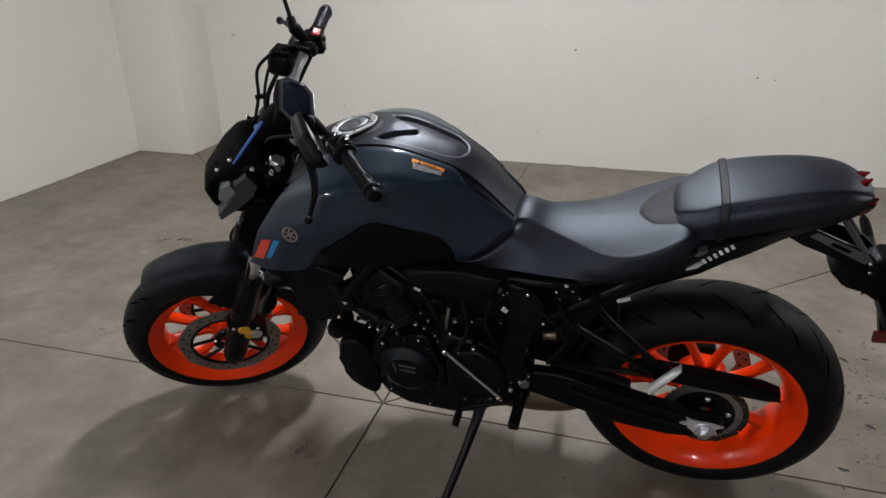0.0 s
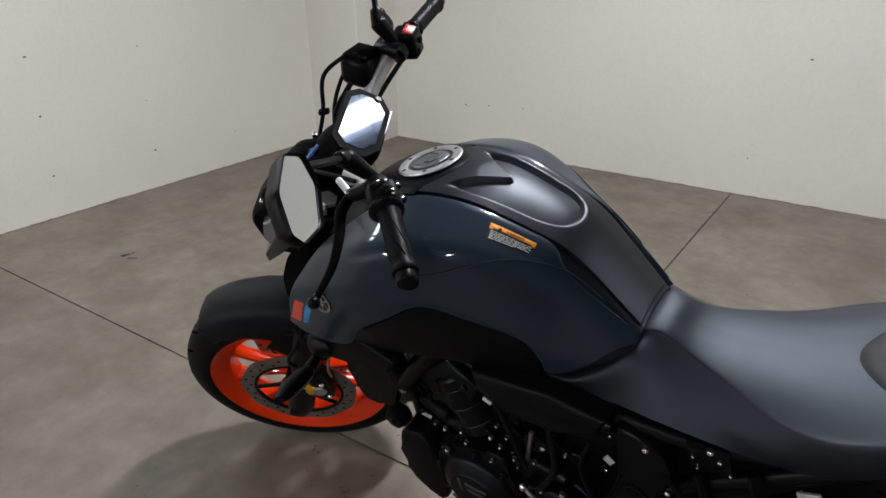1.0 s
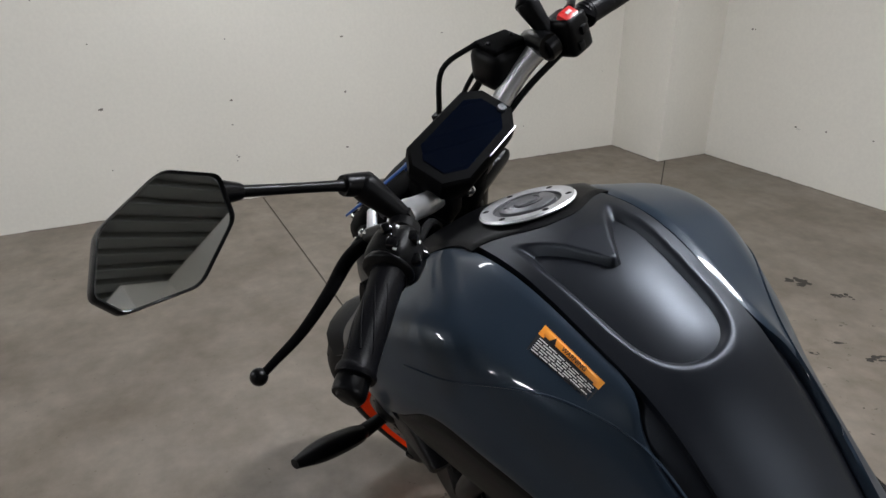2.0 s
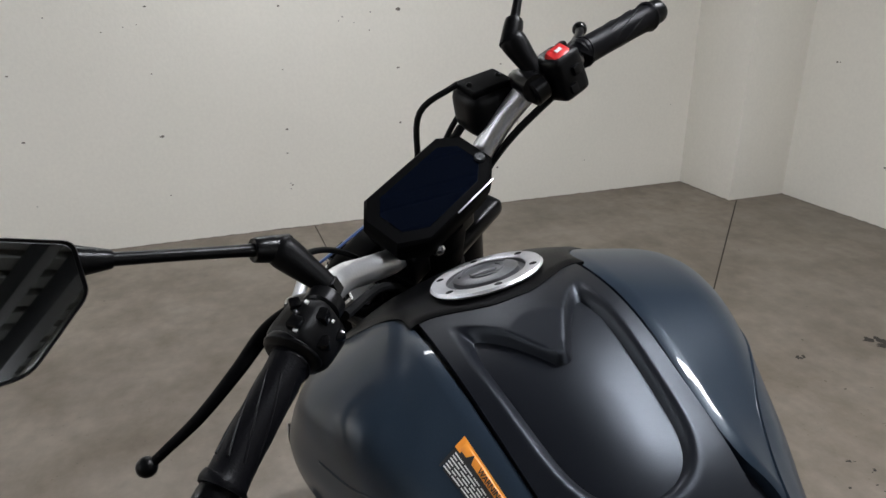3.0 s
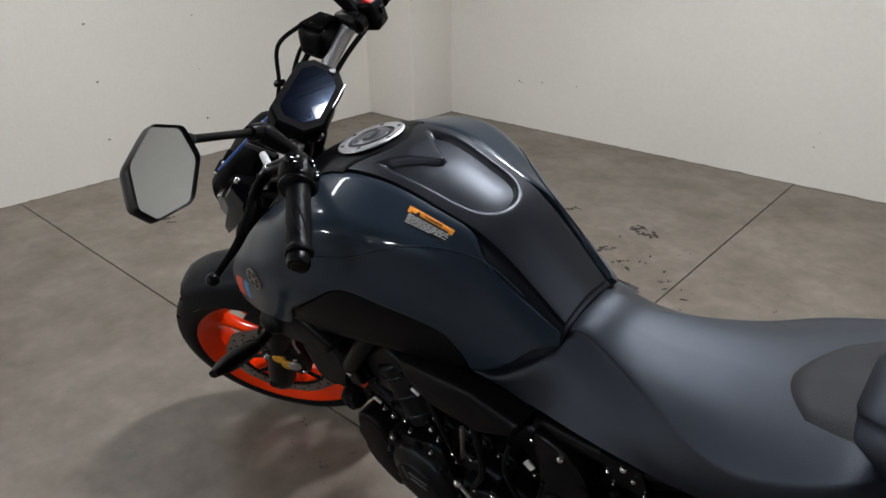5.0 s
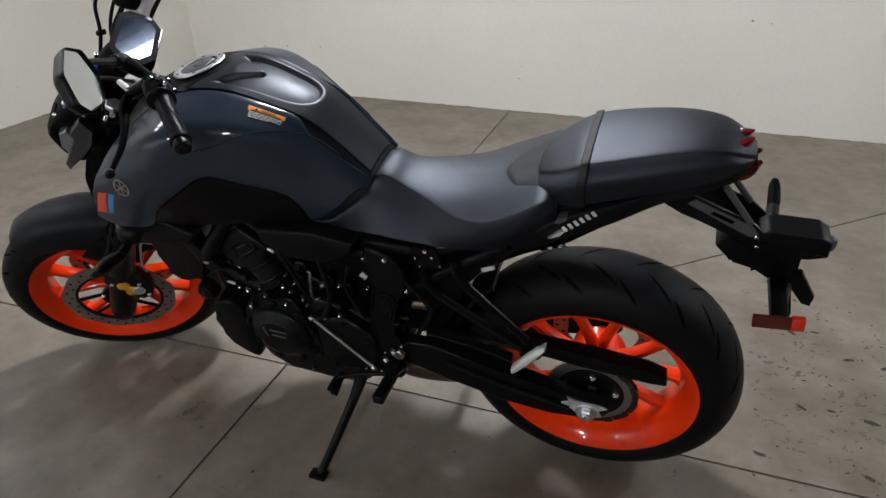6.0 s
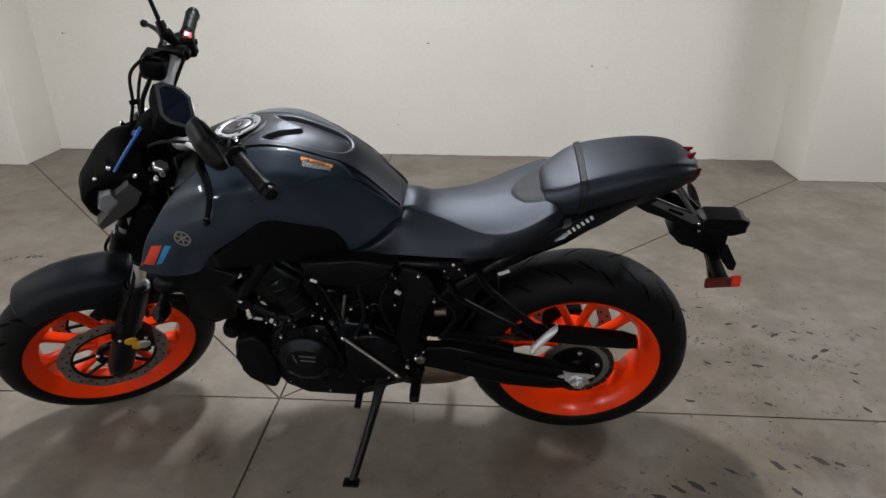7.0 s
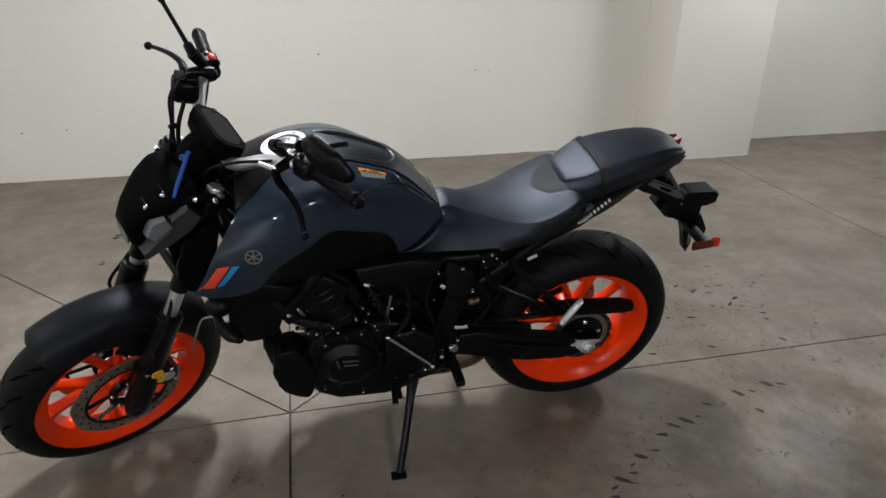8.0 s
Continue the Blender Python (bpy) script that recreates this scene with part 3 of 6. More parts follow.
# ---- ceiling lamps and added fill ----
def ceiling_lamp_or_fill(x, y, length, width, glow_mat, turn=0, drop=0.32):
    """A hung strip lamp, also used for added fill: a white tray on two rods, with its lit diffuser below."""
    lamp = new("ceiling_lamp_or_fill")
    part("housing", block((length, width, 0.06), Matrix.Translation((0, 0, -drop)), 0.010, taper=(0.96, 0.7)), LAMP_WHITE, lamp)
    for k in (-0.35, 0.35):
        part("rod", rod((k * length, 0, 0), (k * length, 0, -drop + 0.02), 0.006, n=8), LAMP_WHITE, lamp)
    part("diffuser", block((length - 0.03, width - 0.03, 0.03), Matrix.Translation((0, 0, -drop - 0.046)), 0.010), glow_mat, lamp, "lit white diffuser")
    lamp.matrix_basis = pose(x, y, HIGH, 0, 0, turn)
    return tagged(lamp, "lit white strip lamp hung under the ceiling; some are added unseen fill", "lamp", "ceiling lamps")


# Unseen fill, added to brighten the west wall.
ceiling_lamp_or_fill(-2.55, -0.10, 0.90, 0.16, FILL_WEST, 90)
# Unseen fill, added to lift the wall beyond the northeast pillar.
ceiling_lamp_or_fill(3.55, 1.40, 0.90, 0.16, FILL_NORTHEAST, 90)
ceiling_lamp_or_fill(-0.17, 0.85, 0.74, 0.12, TUBE_MAIN, 90)
# South lamps inferred from highlights; place and power set as fill.
for lamp_x in (-2.2, 0.9):
    ceiling_lamp_or_fill(lamp_x, -3.90, 0.90, 0.16, TUBE_FILL, 90)
# Unseen far fill, added; no lamp is known there.
ceiling_lamp_or_fill(0.60, -7.50, 0.90, 0.16, TUBE_FILL, 90)


# ---- motorcycle ----
bike = tagged(new("motorcycle"), "dark blue-grey naked motorcycle with orange wheels, leaning on its side stand", "motorcycle")
bike.matrix_basis = pose(0, 0.045, 0.0015, 12.9, 0, 0)
XF, ZF, XR, ZR = -0.7135, 0.302, 0.678, 0.317
HEAD = Vector((0.4195, 0, 0.9078))
PIVOT = Vector((XF - 0.09, 0, 0))
STEER = Matrix.Translation(PIVOT) @ Matrix.Rotation(radians(31.5), 4, HEAD) @ Matrix.Translation(-PIVOT)


def bike_part(name, bm, mat, label="", steer=False, parent=None):
    return part(name, bm, mat, parent or bike, label, steer if isinstance(steer, Matrix) else STEER if steer else None)


# wheels
def wheel(prefix, cx, cz, half, tyre_r, tyre_half, hub_r, hub_half, steer):
    c = (cx, 0, cz)
    rim_profile = [(0.231, -half - 0.004), (0.2325, -half + 0.001), (0.231, -half + 0.005), (0.219, -half + 0.012), (0.214, -half + 0.022), (0.200, -half * 0.45), (0.200, half * 0.45), (0.214, half - 0.022), (0.219, half - 0.012), (0.231, half - 0.005), (0.2325, half - 0.001), (0.231, half + 0.004),
                   (0.224, half + 0.001), (0.208, half - 0.016), (0.190, half * 0.45), (0.186, 0), (0.190, -half * 0.45), (0.208, -half + 0.016), (0.224, -half - 0.001)]
    bm = lathe(rim_profile, c, 96)
    rim = bike_part(prefix + "_wheel", bm, ORANGE, "orange painted cast wheel", steer)
    bm = lathe([(hub_r, -hub_half), (hub_r + 0.006, -hub_half + 0.006), (hub_r + 0.002, 0), (hub_r + 0.006, hub_half - 0.006), (hub_r, hub_half), (0.014, hub_half), (0.014, -hub_half)], c, 40)
    bike_part("hub", bm, ORANGE, "", steer, rim)
    for k in range(5):
        for side in (-1, 1):
            a0 = radians(72 * k + 20 + side * 9)
            a1 = radians(72 * k + 20 + side * 20)
            rings = []
            for t, w, d in ((0.0, 0.013, 0.020), (0.25, 0.0105, 0.017), (0.6, 0.0095, 0.015), (0.85, 0.011, 0.017), (1.0, 0.020, 0.024)):
                a = a0 + (a1 - a0) * t
                r = hub_r - 0.002 + (0.200 - hub_r) * t
                e, tng = Vector((math.cos(a), 0, math.sin(a))), Vector((-math.sin(a), 0, math.cos(a)))
                p = Vector(c) + e * r
                sh = [(-1, -0.6), (-0.6, -1), (0.6, -1), (1, -0.6), (1, 0.6), (0.6, 1), (-0.6, 1), (-1, 0.6)]
                rings.append([p + tng * w * s[0] + Vector((0, d * s[1], 0)) for s in sh])
            bike_part("spoke", loft(rings), ORANGE, "", steer, rim)
    # tyre: rounded crown with a grooved tread
    prof = []
    n = 22
    for k in range(n + 1):
        t = -1 + 2 * k / n
        y = tyre_half * math.sin(t * math.pi / 2) * 1.0
        fall = 1 - math.cos(t * math.pi / 2)
        r = tyre_r - (tyre_r - 0.246) * (fall ** 1.15)
        prof.append((r, y))
    prof += [(0.232, half + 0.004), (0.222, half - 0.004), (0.222, -half + 0.004), (0.232, -half - 0.004)]
    tyre = bike_part("tyre", lathe(prof, c, 128), RUBBER, "black rubber road tyre", steer, rim)
    # tread grooves: long slanting sipes, every second one shorter
    for k in range(34):
        for side in (-1, 1):
            a = radians(360 / 34 * (k + (0.5 if side > 0 else 0)))
            start, reach, sweep = (0.06, 0.34, 10.5) if k % 2 else (0.30, 0.32, 8.5)
            rows = []
            for s in range(13):
                u = s / 12
                t = side * (start + reach * u)
                ang = a - radians(sweep) * u
                y = tyre_half * math.sin(t * math.pi / 2)
                wd = 0.0042 * math.sin(math.pi * (0.05 + 0.90 * u)) ** 0.8
                e = Vector((math.cos(ang), 0, math.sin(ang)))
                row = []
                for o in (-1, -0.35, 0.35, 1):
                    w = min(max((y + side * o * wd) / tyre_half, -1), 1)
                    r = tyre_r - (tyre_r - 0.246) * ((1 - math.sqrt(1 - w * w)) ** 1.15) + 0.0004
                    row.append(Vector((cx, w * tyre_half, cz)) + e * r)
                rows.append(row)
            GROOVES.setdefault((prefix, steer), []).append(rows)
    bm = bmesh.new()
    for rows in GROOVES[(prefix, steer)]:
        from_grid(rows, bm=bm)
    tagged(bike_part("tread_groove", bm, GROOVE, "", steer, rim), kind="stuff")
    return rim


GROOVES = {}
front_wheel = wheel("front", XF, ZF, 0.053, 0.302, 0.060, 0.036, 0.045, True)
rear_wheel = wheel("rear", XR, ZR, 0.078, 0.317, 0.090, 0.055, 0.060, False)


def disc(cx, cy, cz, r_in, r_out, thick, holes, steer, parent, name="brake_disc"):
    bm = lathe([(r_in, -thick), (r_out, -thick), (r_out, thick), (r_in, thick)], (cx, cy, cz), 108, wave=lambda a: 0.0022 * math.cos(9 * a))
    ob = bike_part(name, bm, STEEL, "grey steel wave brake disc", steer, parent)
    bm = bmesh.new()
    for k in range(holes):
        a = 2 * math.pi * k / holes
        r = r_in + (r_out - r_in) * (0.32 + 0.36 * (k % 2))
        for y in (cy - thick - 0.0006, cy + thick + 0.0006):
            bm.faces.new([bm.verts.new((cx + r * math.cos(a) + 0.0042 * math.cos(q * math.pi / 4), y, cz + r * math.sin(a) + 0.0042 * math.sin(q * math.pi / 4))) for q in range(8)])
    tagged(bike_part("drill_hole", bm, PLASTIC, "", steer, parent), kind="stuff")
    return ob


for sy in (-1, 1):
    d = disc(XF, sy * 0.068, ZF, 0.112, 0.149, 0.0025, 36, True, front_wheel)
    for k in range(5):
        a0 = radians(72 * k + 8)
        for s in (-16,) if k % 2 else (16,):
            p0 = (XF + 0.04 * math.cos(a0), sy * 0.060, ZF + 0.04 * math.sin(a0))
            p1 = (XF + 0.118 * math.cos(a0 + radians(s)), sy * 0.067, ZF + 0.118 * math.sin(a0 + radians(s)))
            bike_part("carrier_arm", rod(p0, p1, 0.0055, n=8), METAL_BLACK, "", True, front_wheel)
    bike_part("carrier_ring", lathe([(0.108, -0.003), (0.116, -0.003), (0.116, 0.003), (0.108, 0.003)], (XF, sy * 0.068, ZF), 60), METAL_BLACK, "black disc carrier", True, front_wheel)
    bike_part("carrier_hub", lathe([(0.030, -0.006), (0.05, -0.006), (0.05, 0.006), (0.030, 0.006)], (XF, sy * 0.060, ZF), 36), METAL_BLACK, "", True, front_wheel)
    for k in range(5):
        a = radians(72 * k + 8)
        bike_part("bolt", bolt((XF + 0.045 * math.cos(a), sy * 0.068, ZF + 0.045 * math.sin(a)), 0.006, (0, sy, 0)), CHROME, "", True, front_wheel)
disc(XR, 0.095, ZR, 0.085, 0.1225, 0.0025, 30, False, rear_wheel)

# front fork
N_FWD = Vector((-0.9078, 0, 0.4195))
for sy in (-1, 1):
    foot = Vector((XF, sy * 0.103, ZF)) - N_FWD * 0.012
    leg = tube([foot - HEAD * 0.045, foot - HEAD * 0.02, foot + HEAD * 0.03, foot + HEAD * 0.20, foot + HEAD * 0.335, foot + HEAD * 0.342], [0.020, 0.031, 0.035, 0.034, 0.035, 0.029], 18)
    lo = bike_part("fork_leg", leg, METAL_BLACK, "black lower fork leg", True)
    bike_part("stanchion", rod(foot + HEAD * 0.25, foot + HEAD * 0.52, 0.0175, n=20), SILVER, "silver fork tube", True, lo)
    bike_part("fork_tube", rod(foot + HEAD * (0.435 if sy < 0 else 0.370), foot + HEAD * 0.74, 0.0245, n=20), METAL_BLACK, "black upper fork tube", True, lo)
    bike_part("fork_cap", rod(foot + HEAD * 0.74, foot + HEAD * 0.752, 0.019, n=6), SILVER, "silver fork cap", True, lo)
    bike_part("dust_seal", rod(foot + HEAD * 0.338, foot + HEAD * 0.350, 0.0262, n=20), PLASTIC, "", True, lo)
    # caliper behind the leg
    cc = Vector((XF + 0.083, sy * 0.098, ZF + 0.105))
    bm = plate([(cc.x - 0.048, cc.z + 0.045), (cc.x - 0.012, cc.z + 0.062), (cc.x + 0.030, cc.z + 0.045), (cc.x + 0.050, cc.z - 0.002), (cc.x + 0.044, cc.z - 0.050), (cc.x + 0.015, cc.z - 0.058), (cc.x - 0.02, cc.z - 0.03)], cc.y - 0.035, cc.y + 0.018, 0.010)
    cal = bike_part("brake_caliper", bm, METAL_BLACK, "black four-piston brake caliper", True)
    for dx, dz in ((-0.006, 0.022), (0.020, -0.012)):
        bike_part("piston_cap", rod((cc.x + dx, cc.y + sy * 0.030, cc.z + dz), (cc.x + dx, cc.y + sy * 0.040, cc.z + dz), 0.0165, n=20), GOLD if dx < 0 else SILVER, "", True, cal)
    for dx, dz in ((-0.03, 0.035), (0.035, -0.040), (0.032, 0.012)):
        bike_part("bolt", bolt((cc.x + dx, cc.y + sy * 0.034, cc.z + dz), 0.006, (0, sy, 0)), CHROME, "", True, cal)
    bike_part("axle_nut", rod((XF, sy * 0.118, ZF), (XF, sy * 0.138, ZF), 0.013, n=6), METAL_BLACK, "", True)
    # gold reflector on the leg
    fr = foot + HEAD * 0.11
    bike_part("fork_reflector", rod((fr.x + 0.03, sy * 0.128, fr.z + 0.002), (fr.x + 0.03, sy * 0.136, fr.z + 0.002), 0.019, n=20), GOLD, "amber round reflector", True)
    hose = tube([(XF + 0.10, sy * 0.115, ZF + 0.15), (XF + 0.08, sy * 0.135, ZF + 0.23), (XF + 0.13, sy * 0.13, ZF + 0.30), (XF + 0.20, sy * 0.09, ZF + 0.42)], 0.005, 8)
    bike_part("brake_hose", hose, METAL_BLACK, "", True)
bike_part("axle", rod((XF, -0.12, ZF), (XF, 0.12, ZF), 0.011), SILVER, "", True)
# triple clamps and steering stem
for k, half, t in ((0.49, 0.135, 0.030), (0.715, 0.130, 0.026)):
    p = Vector((XF, 0, ZF)) - N_FWD * 0.012 + HEAD * k
    bm = block((0.075, 2 * half, t), Matrix.Translation(p - N_FWD * 0.012) @ pose(0, 0, 0, 0, 24.8, 0), 0.012, 3)
    bike_part("triple_clamp", bm, METAL_BLACK, "black fork clamp", True)
st = PIVOT + HEAD * 0.80
bike_part("steering_head", rod(st, st + HEAD * 0.23, 0.033, n=20), METAL_BLACK)
bike_part("stem_nut", rod(PIVOT + HEAD * 1.065, PIVOT + HEAD * 1.085, 0.018, n=6), SILVER, "", True)

# front mudguard
prof_half = [(0.0, 0.330), (0.030, 0.328), (0.055, 0.318), (0.070, 0.300), (0.078, 0.272)]


def guard_ring(a, low):
    e = Vector((math.cos(a), 0, math.sin(a)))
    out = []
    half = [(y, r if i < 4 else r - low) for i, (y, r) in enumerate(prof_half)]
    for y, r in [(-y, r) for y, r in half[::-1]] + half[1:]:
        out.append(Vector((XF, y, ZF)) + e * r)
    for y, r in [(y, r - 0.006) for y, r in half[::-1]] + [(-y, r - 0.006) for y, r in half[1:]]:
        out.append(Vector((XF, y * 0.95, ZF)) + e * r)
    return out


rings = [guard_ring(radians(a), low) for a, low in ((119, -0.012), (117, 0.0), (112, 0.0), (106, 0.005), (98, 0.012), (86, 0.03), (74, 0.05), (62, 0.05), (50, 0.03), (40, 0.0), (34, -0.01))]
rings[0] = [(Vector(p) + Vector((0.004, -Vector(p).y * 0.25, -0.003))) for p in rings[0]]
fender = bike_part("front_fender", loft(rings), FENDER, "matte black front mudguard", True)
for sy in (-1, 1):
    e = Vector((XF, sy * 0.088, ZF)) + HEAD * 0.235 - N_FWD * 0.01
    bm = plate([(e.x - 0.10, e.z + 0.01), (e.x - 0.045, e.z + 0.052), (e.x + 0.03, e.z + 0.058), (e.x + 0.055, e.z + 0.01), (e.x + 0.03, e.z - 0.06), (e.x - 0.035, e.z - 0.055)], sy * 0.074, sy * 0.086, 0.004)
    bike_part("fender_stay", bm, PLASTIC, "", True, fender)
    bike_part("bolt", bolt((e.x + 0.02, sy * 0.089, e.z - 0.02), 0.006, (0, sy, 0)), CHROME, "", True, fender)

# ---- tank ----
# half sections along x: five (y, z) points from the crown to the lower edge
TANK = [
    (-0.425, (0.0, 0.880), (0.110, 0.868), (0.168, 0.848), (0.204, 0.792), (0.200, 0.715)),
    (-0.360, (0.0, 0.912), (0.092, 0.900), (0.168, 0.868), (0.224, 0.818), (0.203, 0.705)),
    (-0.280, (0.0, 0.958), (0.088, 0.945), (0.184, 0.906), (0.236, 0.842), (0.198, 0.712)),
    (-0.180, (0.0, 0.992), (0.088, 0.980), (0.198, 0.942), (0.232, 0.866), (0.178, 0.718)),
    (-0.070, (0.0, 1.003), (0.084, 0.987), (0.172, 0.958), (0.193, 0.868), (0.158, 0.726)),
    (0.030, (0.0, 0.980), (0.075, 0.957), (0.132, 0.930), (0.150, 0.838), (0.136, 0.730)),
    (0.110, (0.0, 0.937), (0.067, 0.920), (0.099, 0.880), (0.118, 0.797), (0.117, 0.735)),
    (0.212, (0.0, 0.826), (0.058, 0.815), (0.084, 0.790), (0.095, 0.762), (0.095, 0.733)),
]
TANK_LINES = spline([np.array([s[0], *[c for q in s[1:] for c in q]]) for s in TANK], 24)


def tank_section(x):
    xs = [q[0] for q in TANK_LINES]
    i = int(np.clip(np.searchsorted(xs, x) - 1, 0, len(xs) - 2))
    t = (x - xs[i]) / (xs[i + 1] - xs[i])
    return (TANK_LINES[i] * (1 - t) + TANK_LINES[i + 1] * t)[1:].reshape(5, 2)


def tank_point(x, v):
    """The tank's skin: v is 0 on the crown, -1 and 1 at the lower edges. Flat panels meet in rounded shoulders."""
    c = tank_section(x)
    a = min(abs(v), 1.0) * 4
    p = [c[1] * (-1, 1), *c, 2 * c[4] - c[3]]
    near = int(a + 0.5)
    turn = (0.5, 0.26, 0.26, 0.40, 0.30)[near]
    k0, k1, k2 = p[near:near + 3]
    d = a - near
    if d <= -turn:
        q = k1 + (k0 - k1) * -d
    elif d >= turn:
        q = k1 + (k2 - k1) * d
    else:
        t = (d + turn) / (2 * turn)
        q = (k1 + (k0 - k1) * turn) * (1 - t) ** 2 + k1 * 2 * t * (1 - t) + (k1 + (k2 - k1) * turn) * t * t
    return Vector((x, -q[0] if v < 0 else q[0], q[1]))


def tank_normal(x, v):
    h = 0.012
    dx = tank_point(min(x + h, 0.21), v) - tank_point(max(x - h, -0.424), v)
    dv = tank_point(x, min(v + h, 1)) - tank_point(x, max(v - h, -1))
    n = dv.cross(dx)
    if n.length < 1e-9:
        return Vector((0, 0, 1))
    n.normalize()
    side = tank_point(x, v) - Vector((x, 0, 0.80))
    return n if n.dot(side) > 0 else -n


rows = []
for i in range(37):
    x = -0.30 + 0.510 * i / 36
    rows.append([tank_point(x, -1 + 2 * j / 48) + tank_normal(x, -1 + 2 * j / 48) * (-0.003) for j in range(49)])
bm, vs = from_grid(rows)
for r in (vs[0], vs[-1]):
    bm.faces.new(r)
bm.faces.new([r[0] for r in vs] + [r[-1] for r in vs[::-1]])
tank = bike_part("fuel_tank", bm, MATTE, "matte charcoal tank body")


def tank_patch(top, bottom, nu, nv, off, thick, side):
    def fn(u, s):
        a, b = on_line(top, u), on_line(bottom, u)
        x, v = a + (b - a) * s
        x, v = float(np.clip(x, -0.424, 0.211)), float(np.clip(v, 0, 1))
        return tank_point(x, side * v), tank_normal(x, side * v)
    return solid_patch(fn, nu, nv, off, thick)


COVER_TOP = [(-0.326, 0.58), (-0.284, 0.42), (-0.235, 0.305), (-0.192, 0.256), (-0.145, 0.243), (-0.090, 0.24), (-0.020, 0.238), (0.040, 0.234), (0.066, 0.238), (0.083, 0.262), (0.100, 0.330), (0.124, 0.365), (0.160, 0.345), (0.203, 0.305)]
COVER_BOT = [(-0.412, 0.965), (-0.350, 0.990), (-0.270, 0.985), (-0.218, 0.88), (-0.146, 0.805), (-0.087, 0.742), (-0.023, 0.768), (0.048, 0.800), (0.068, 0.855), (0.079, 0.930), (0.086, 0.985), (0.118, 0.940), (0.156, 0.770), (0.207, 0.400)]
INSERT_TOP = [(-0.215, 0.890), (-0.146, 0.815), (-0.087, 0.752), (-0.023, 0.778), (0.048, 0.810), (0.073, 0.890)]
INSERT_BOT = [(-0.21, 1.0), (-0.15, 1.0), (-0.08, 1.0), (-0.01, 1.0), (0.045, 1.0), (0.077, 0.99)]
for side in (-1, 1):
    cover = bike_part("side_cover", tank_patch(COVER_TOP, COVER_BOT, 96, 28, 0.007, 0.010, side), BODY, "dark blue-grey painted tank cover")
    bike_part("cover_insert", tank_patch(INSERT_TOP, INSERT_BOT, 30, 12, 0.004, 0.008, side), PLASTIC, "matte black side insert", parent=cover)
    crease = [(-0.120, 0.605), (-0.055, 0.575), (0.040, 0.430), (0.104, 0.340), (0.155, 0.318)]
    bike_part("cover_crease", tank_patch(crease, [(x, v + 0.011) for x, v in crease], 40, 3, 0.0084, 0.0030, side), BODY, parent=cover)
    # red and blue band on the shroud's foremost edge
    bike_part("red_band", tank_patch([(-0.343, 0.748), (-0.308, 0.755)], [(-0.398, 0.910), (-0.364, 0.915)], 8, 8, 0.0076, 0.0012, side), STICK_RED, "red sticker", parent=cover)
    bike_part("blue_band", tank_patch([(-0.3072, 0.756), (-0.289, 0.772)], [(-0.3632, 0.914), (-0.342, 0.902)], 8, 8, 0.0076, 0.0012, side), STICK_BLUE, "blue sticker", parent=cover)
    p, nrm = tank_point(-0.262, side * 0.745), tank_normal(-0.262, side * 0.745)
    q = Matrix.Translation(p + nrm * 0.0075) @ nrm.to_track_quat("Z", "Y").to_matrix().to_4x4()
    ring = bmesh.new()
    for r0, r1 in ((0.0158, 0.0195),):
        rows = [[q @ Vector((r * math.cos(2 * math.pi * k / 40), r * math.sin(2 * math.pi * k / 40), z)) for r, z in ((r0, 0), (r0, 0.002), (r1, 0.002), (r1, 0))] for k in range(40)]
        from_grid(rows, closed_u=True, closed_v=True, bm=ring)
    for k in range(6):
        block((0.0034, 0.0165, 0.002), q @ pose(0, 0, 0.001, 0, 0, 60 * k) @ Matrix.Translation((0, 0.0083, 0)), 0, bm=ring)
    bike_part("emblem", ring, STEEL, "round silver badge", parent=cover)

# warning label on the cover
lab0, lab1, lt, lb = -0.012, 0.056, 0.290, 0.380


def label_edge(s, u):
    return (lab0 + (lab1 - lab0) * u + (0.004 - 0.006 * u) * s, lt + (lb - lt) * s)


def label_strip(s0, s1, u0, u1):
    return [label_edge(s0, u0), label_edge(s0, u1)], [label_edge(s1, u0), label_edge(s1, u1)]


label = bike_part("warning_label", tank_patch(*label_strip(0, 1, 0, 1), 10, 10, 0.0078, 0.0008, -1), LABEL_BLACK, "orange and black warning label")
bike_part("header", tank_patch(*label_strip(0.0, 0.36, 0, 1), 10, 4, 0.0084, 0.0008, -1), LABEL_ORANGE, "orange header", parent=label)
for k, end in enumerate((0.95, 0.93, 0.96, 0.90, 0.94, 0.60)):
    s0 = 0.43 + 0.092 * k
    at = 0.05
    word = random.Random(k)
    while at < end - 0.05:
        to = min(at + word.uniform(0.06, 0.16), end)
        bike_part("print_word", tank_patch(*label_strip(s0, s0 + 0.036, at, to), 2, 2, 0.0084, 0.0005, -1), LABEL_WHITE, parent=label)
        at = to + 0.022
mid = (lab0 + lab1) / 2 + 0.004
v = -(lt + (lb - lt) * 0.18)
p, nrm = tank_point(mid, v), tank_normal(mid, v)
along = (tank_point(mid + 0.02, v) - tank_point(mid - 0.02, v)).normalized()
up = nrm.cross(along).normalized()
m = Matrix((along, up, nrm)).transposed().to_4x4()
lettering("WARNING", 0.0058, Matrix.Translation(p + nrm * 0.0090) @ m, LABEL_BLACK, label)
tri = bmesh.new()
q = Matrix.Translation(p + nrm * 0.0088 - along * 0.024) @ m
tri.faces.new([tri.verts.new(q @ Vector(c)) for c in ((-0.0035, -0.0028, 0), (0.0035, -0.0028, 0), (0, 0.0035, 0))])
bike_part("warning_sign", tri, LABEL_BLACK, parent=label)

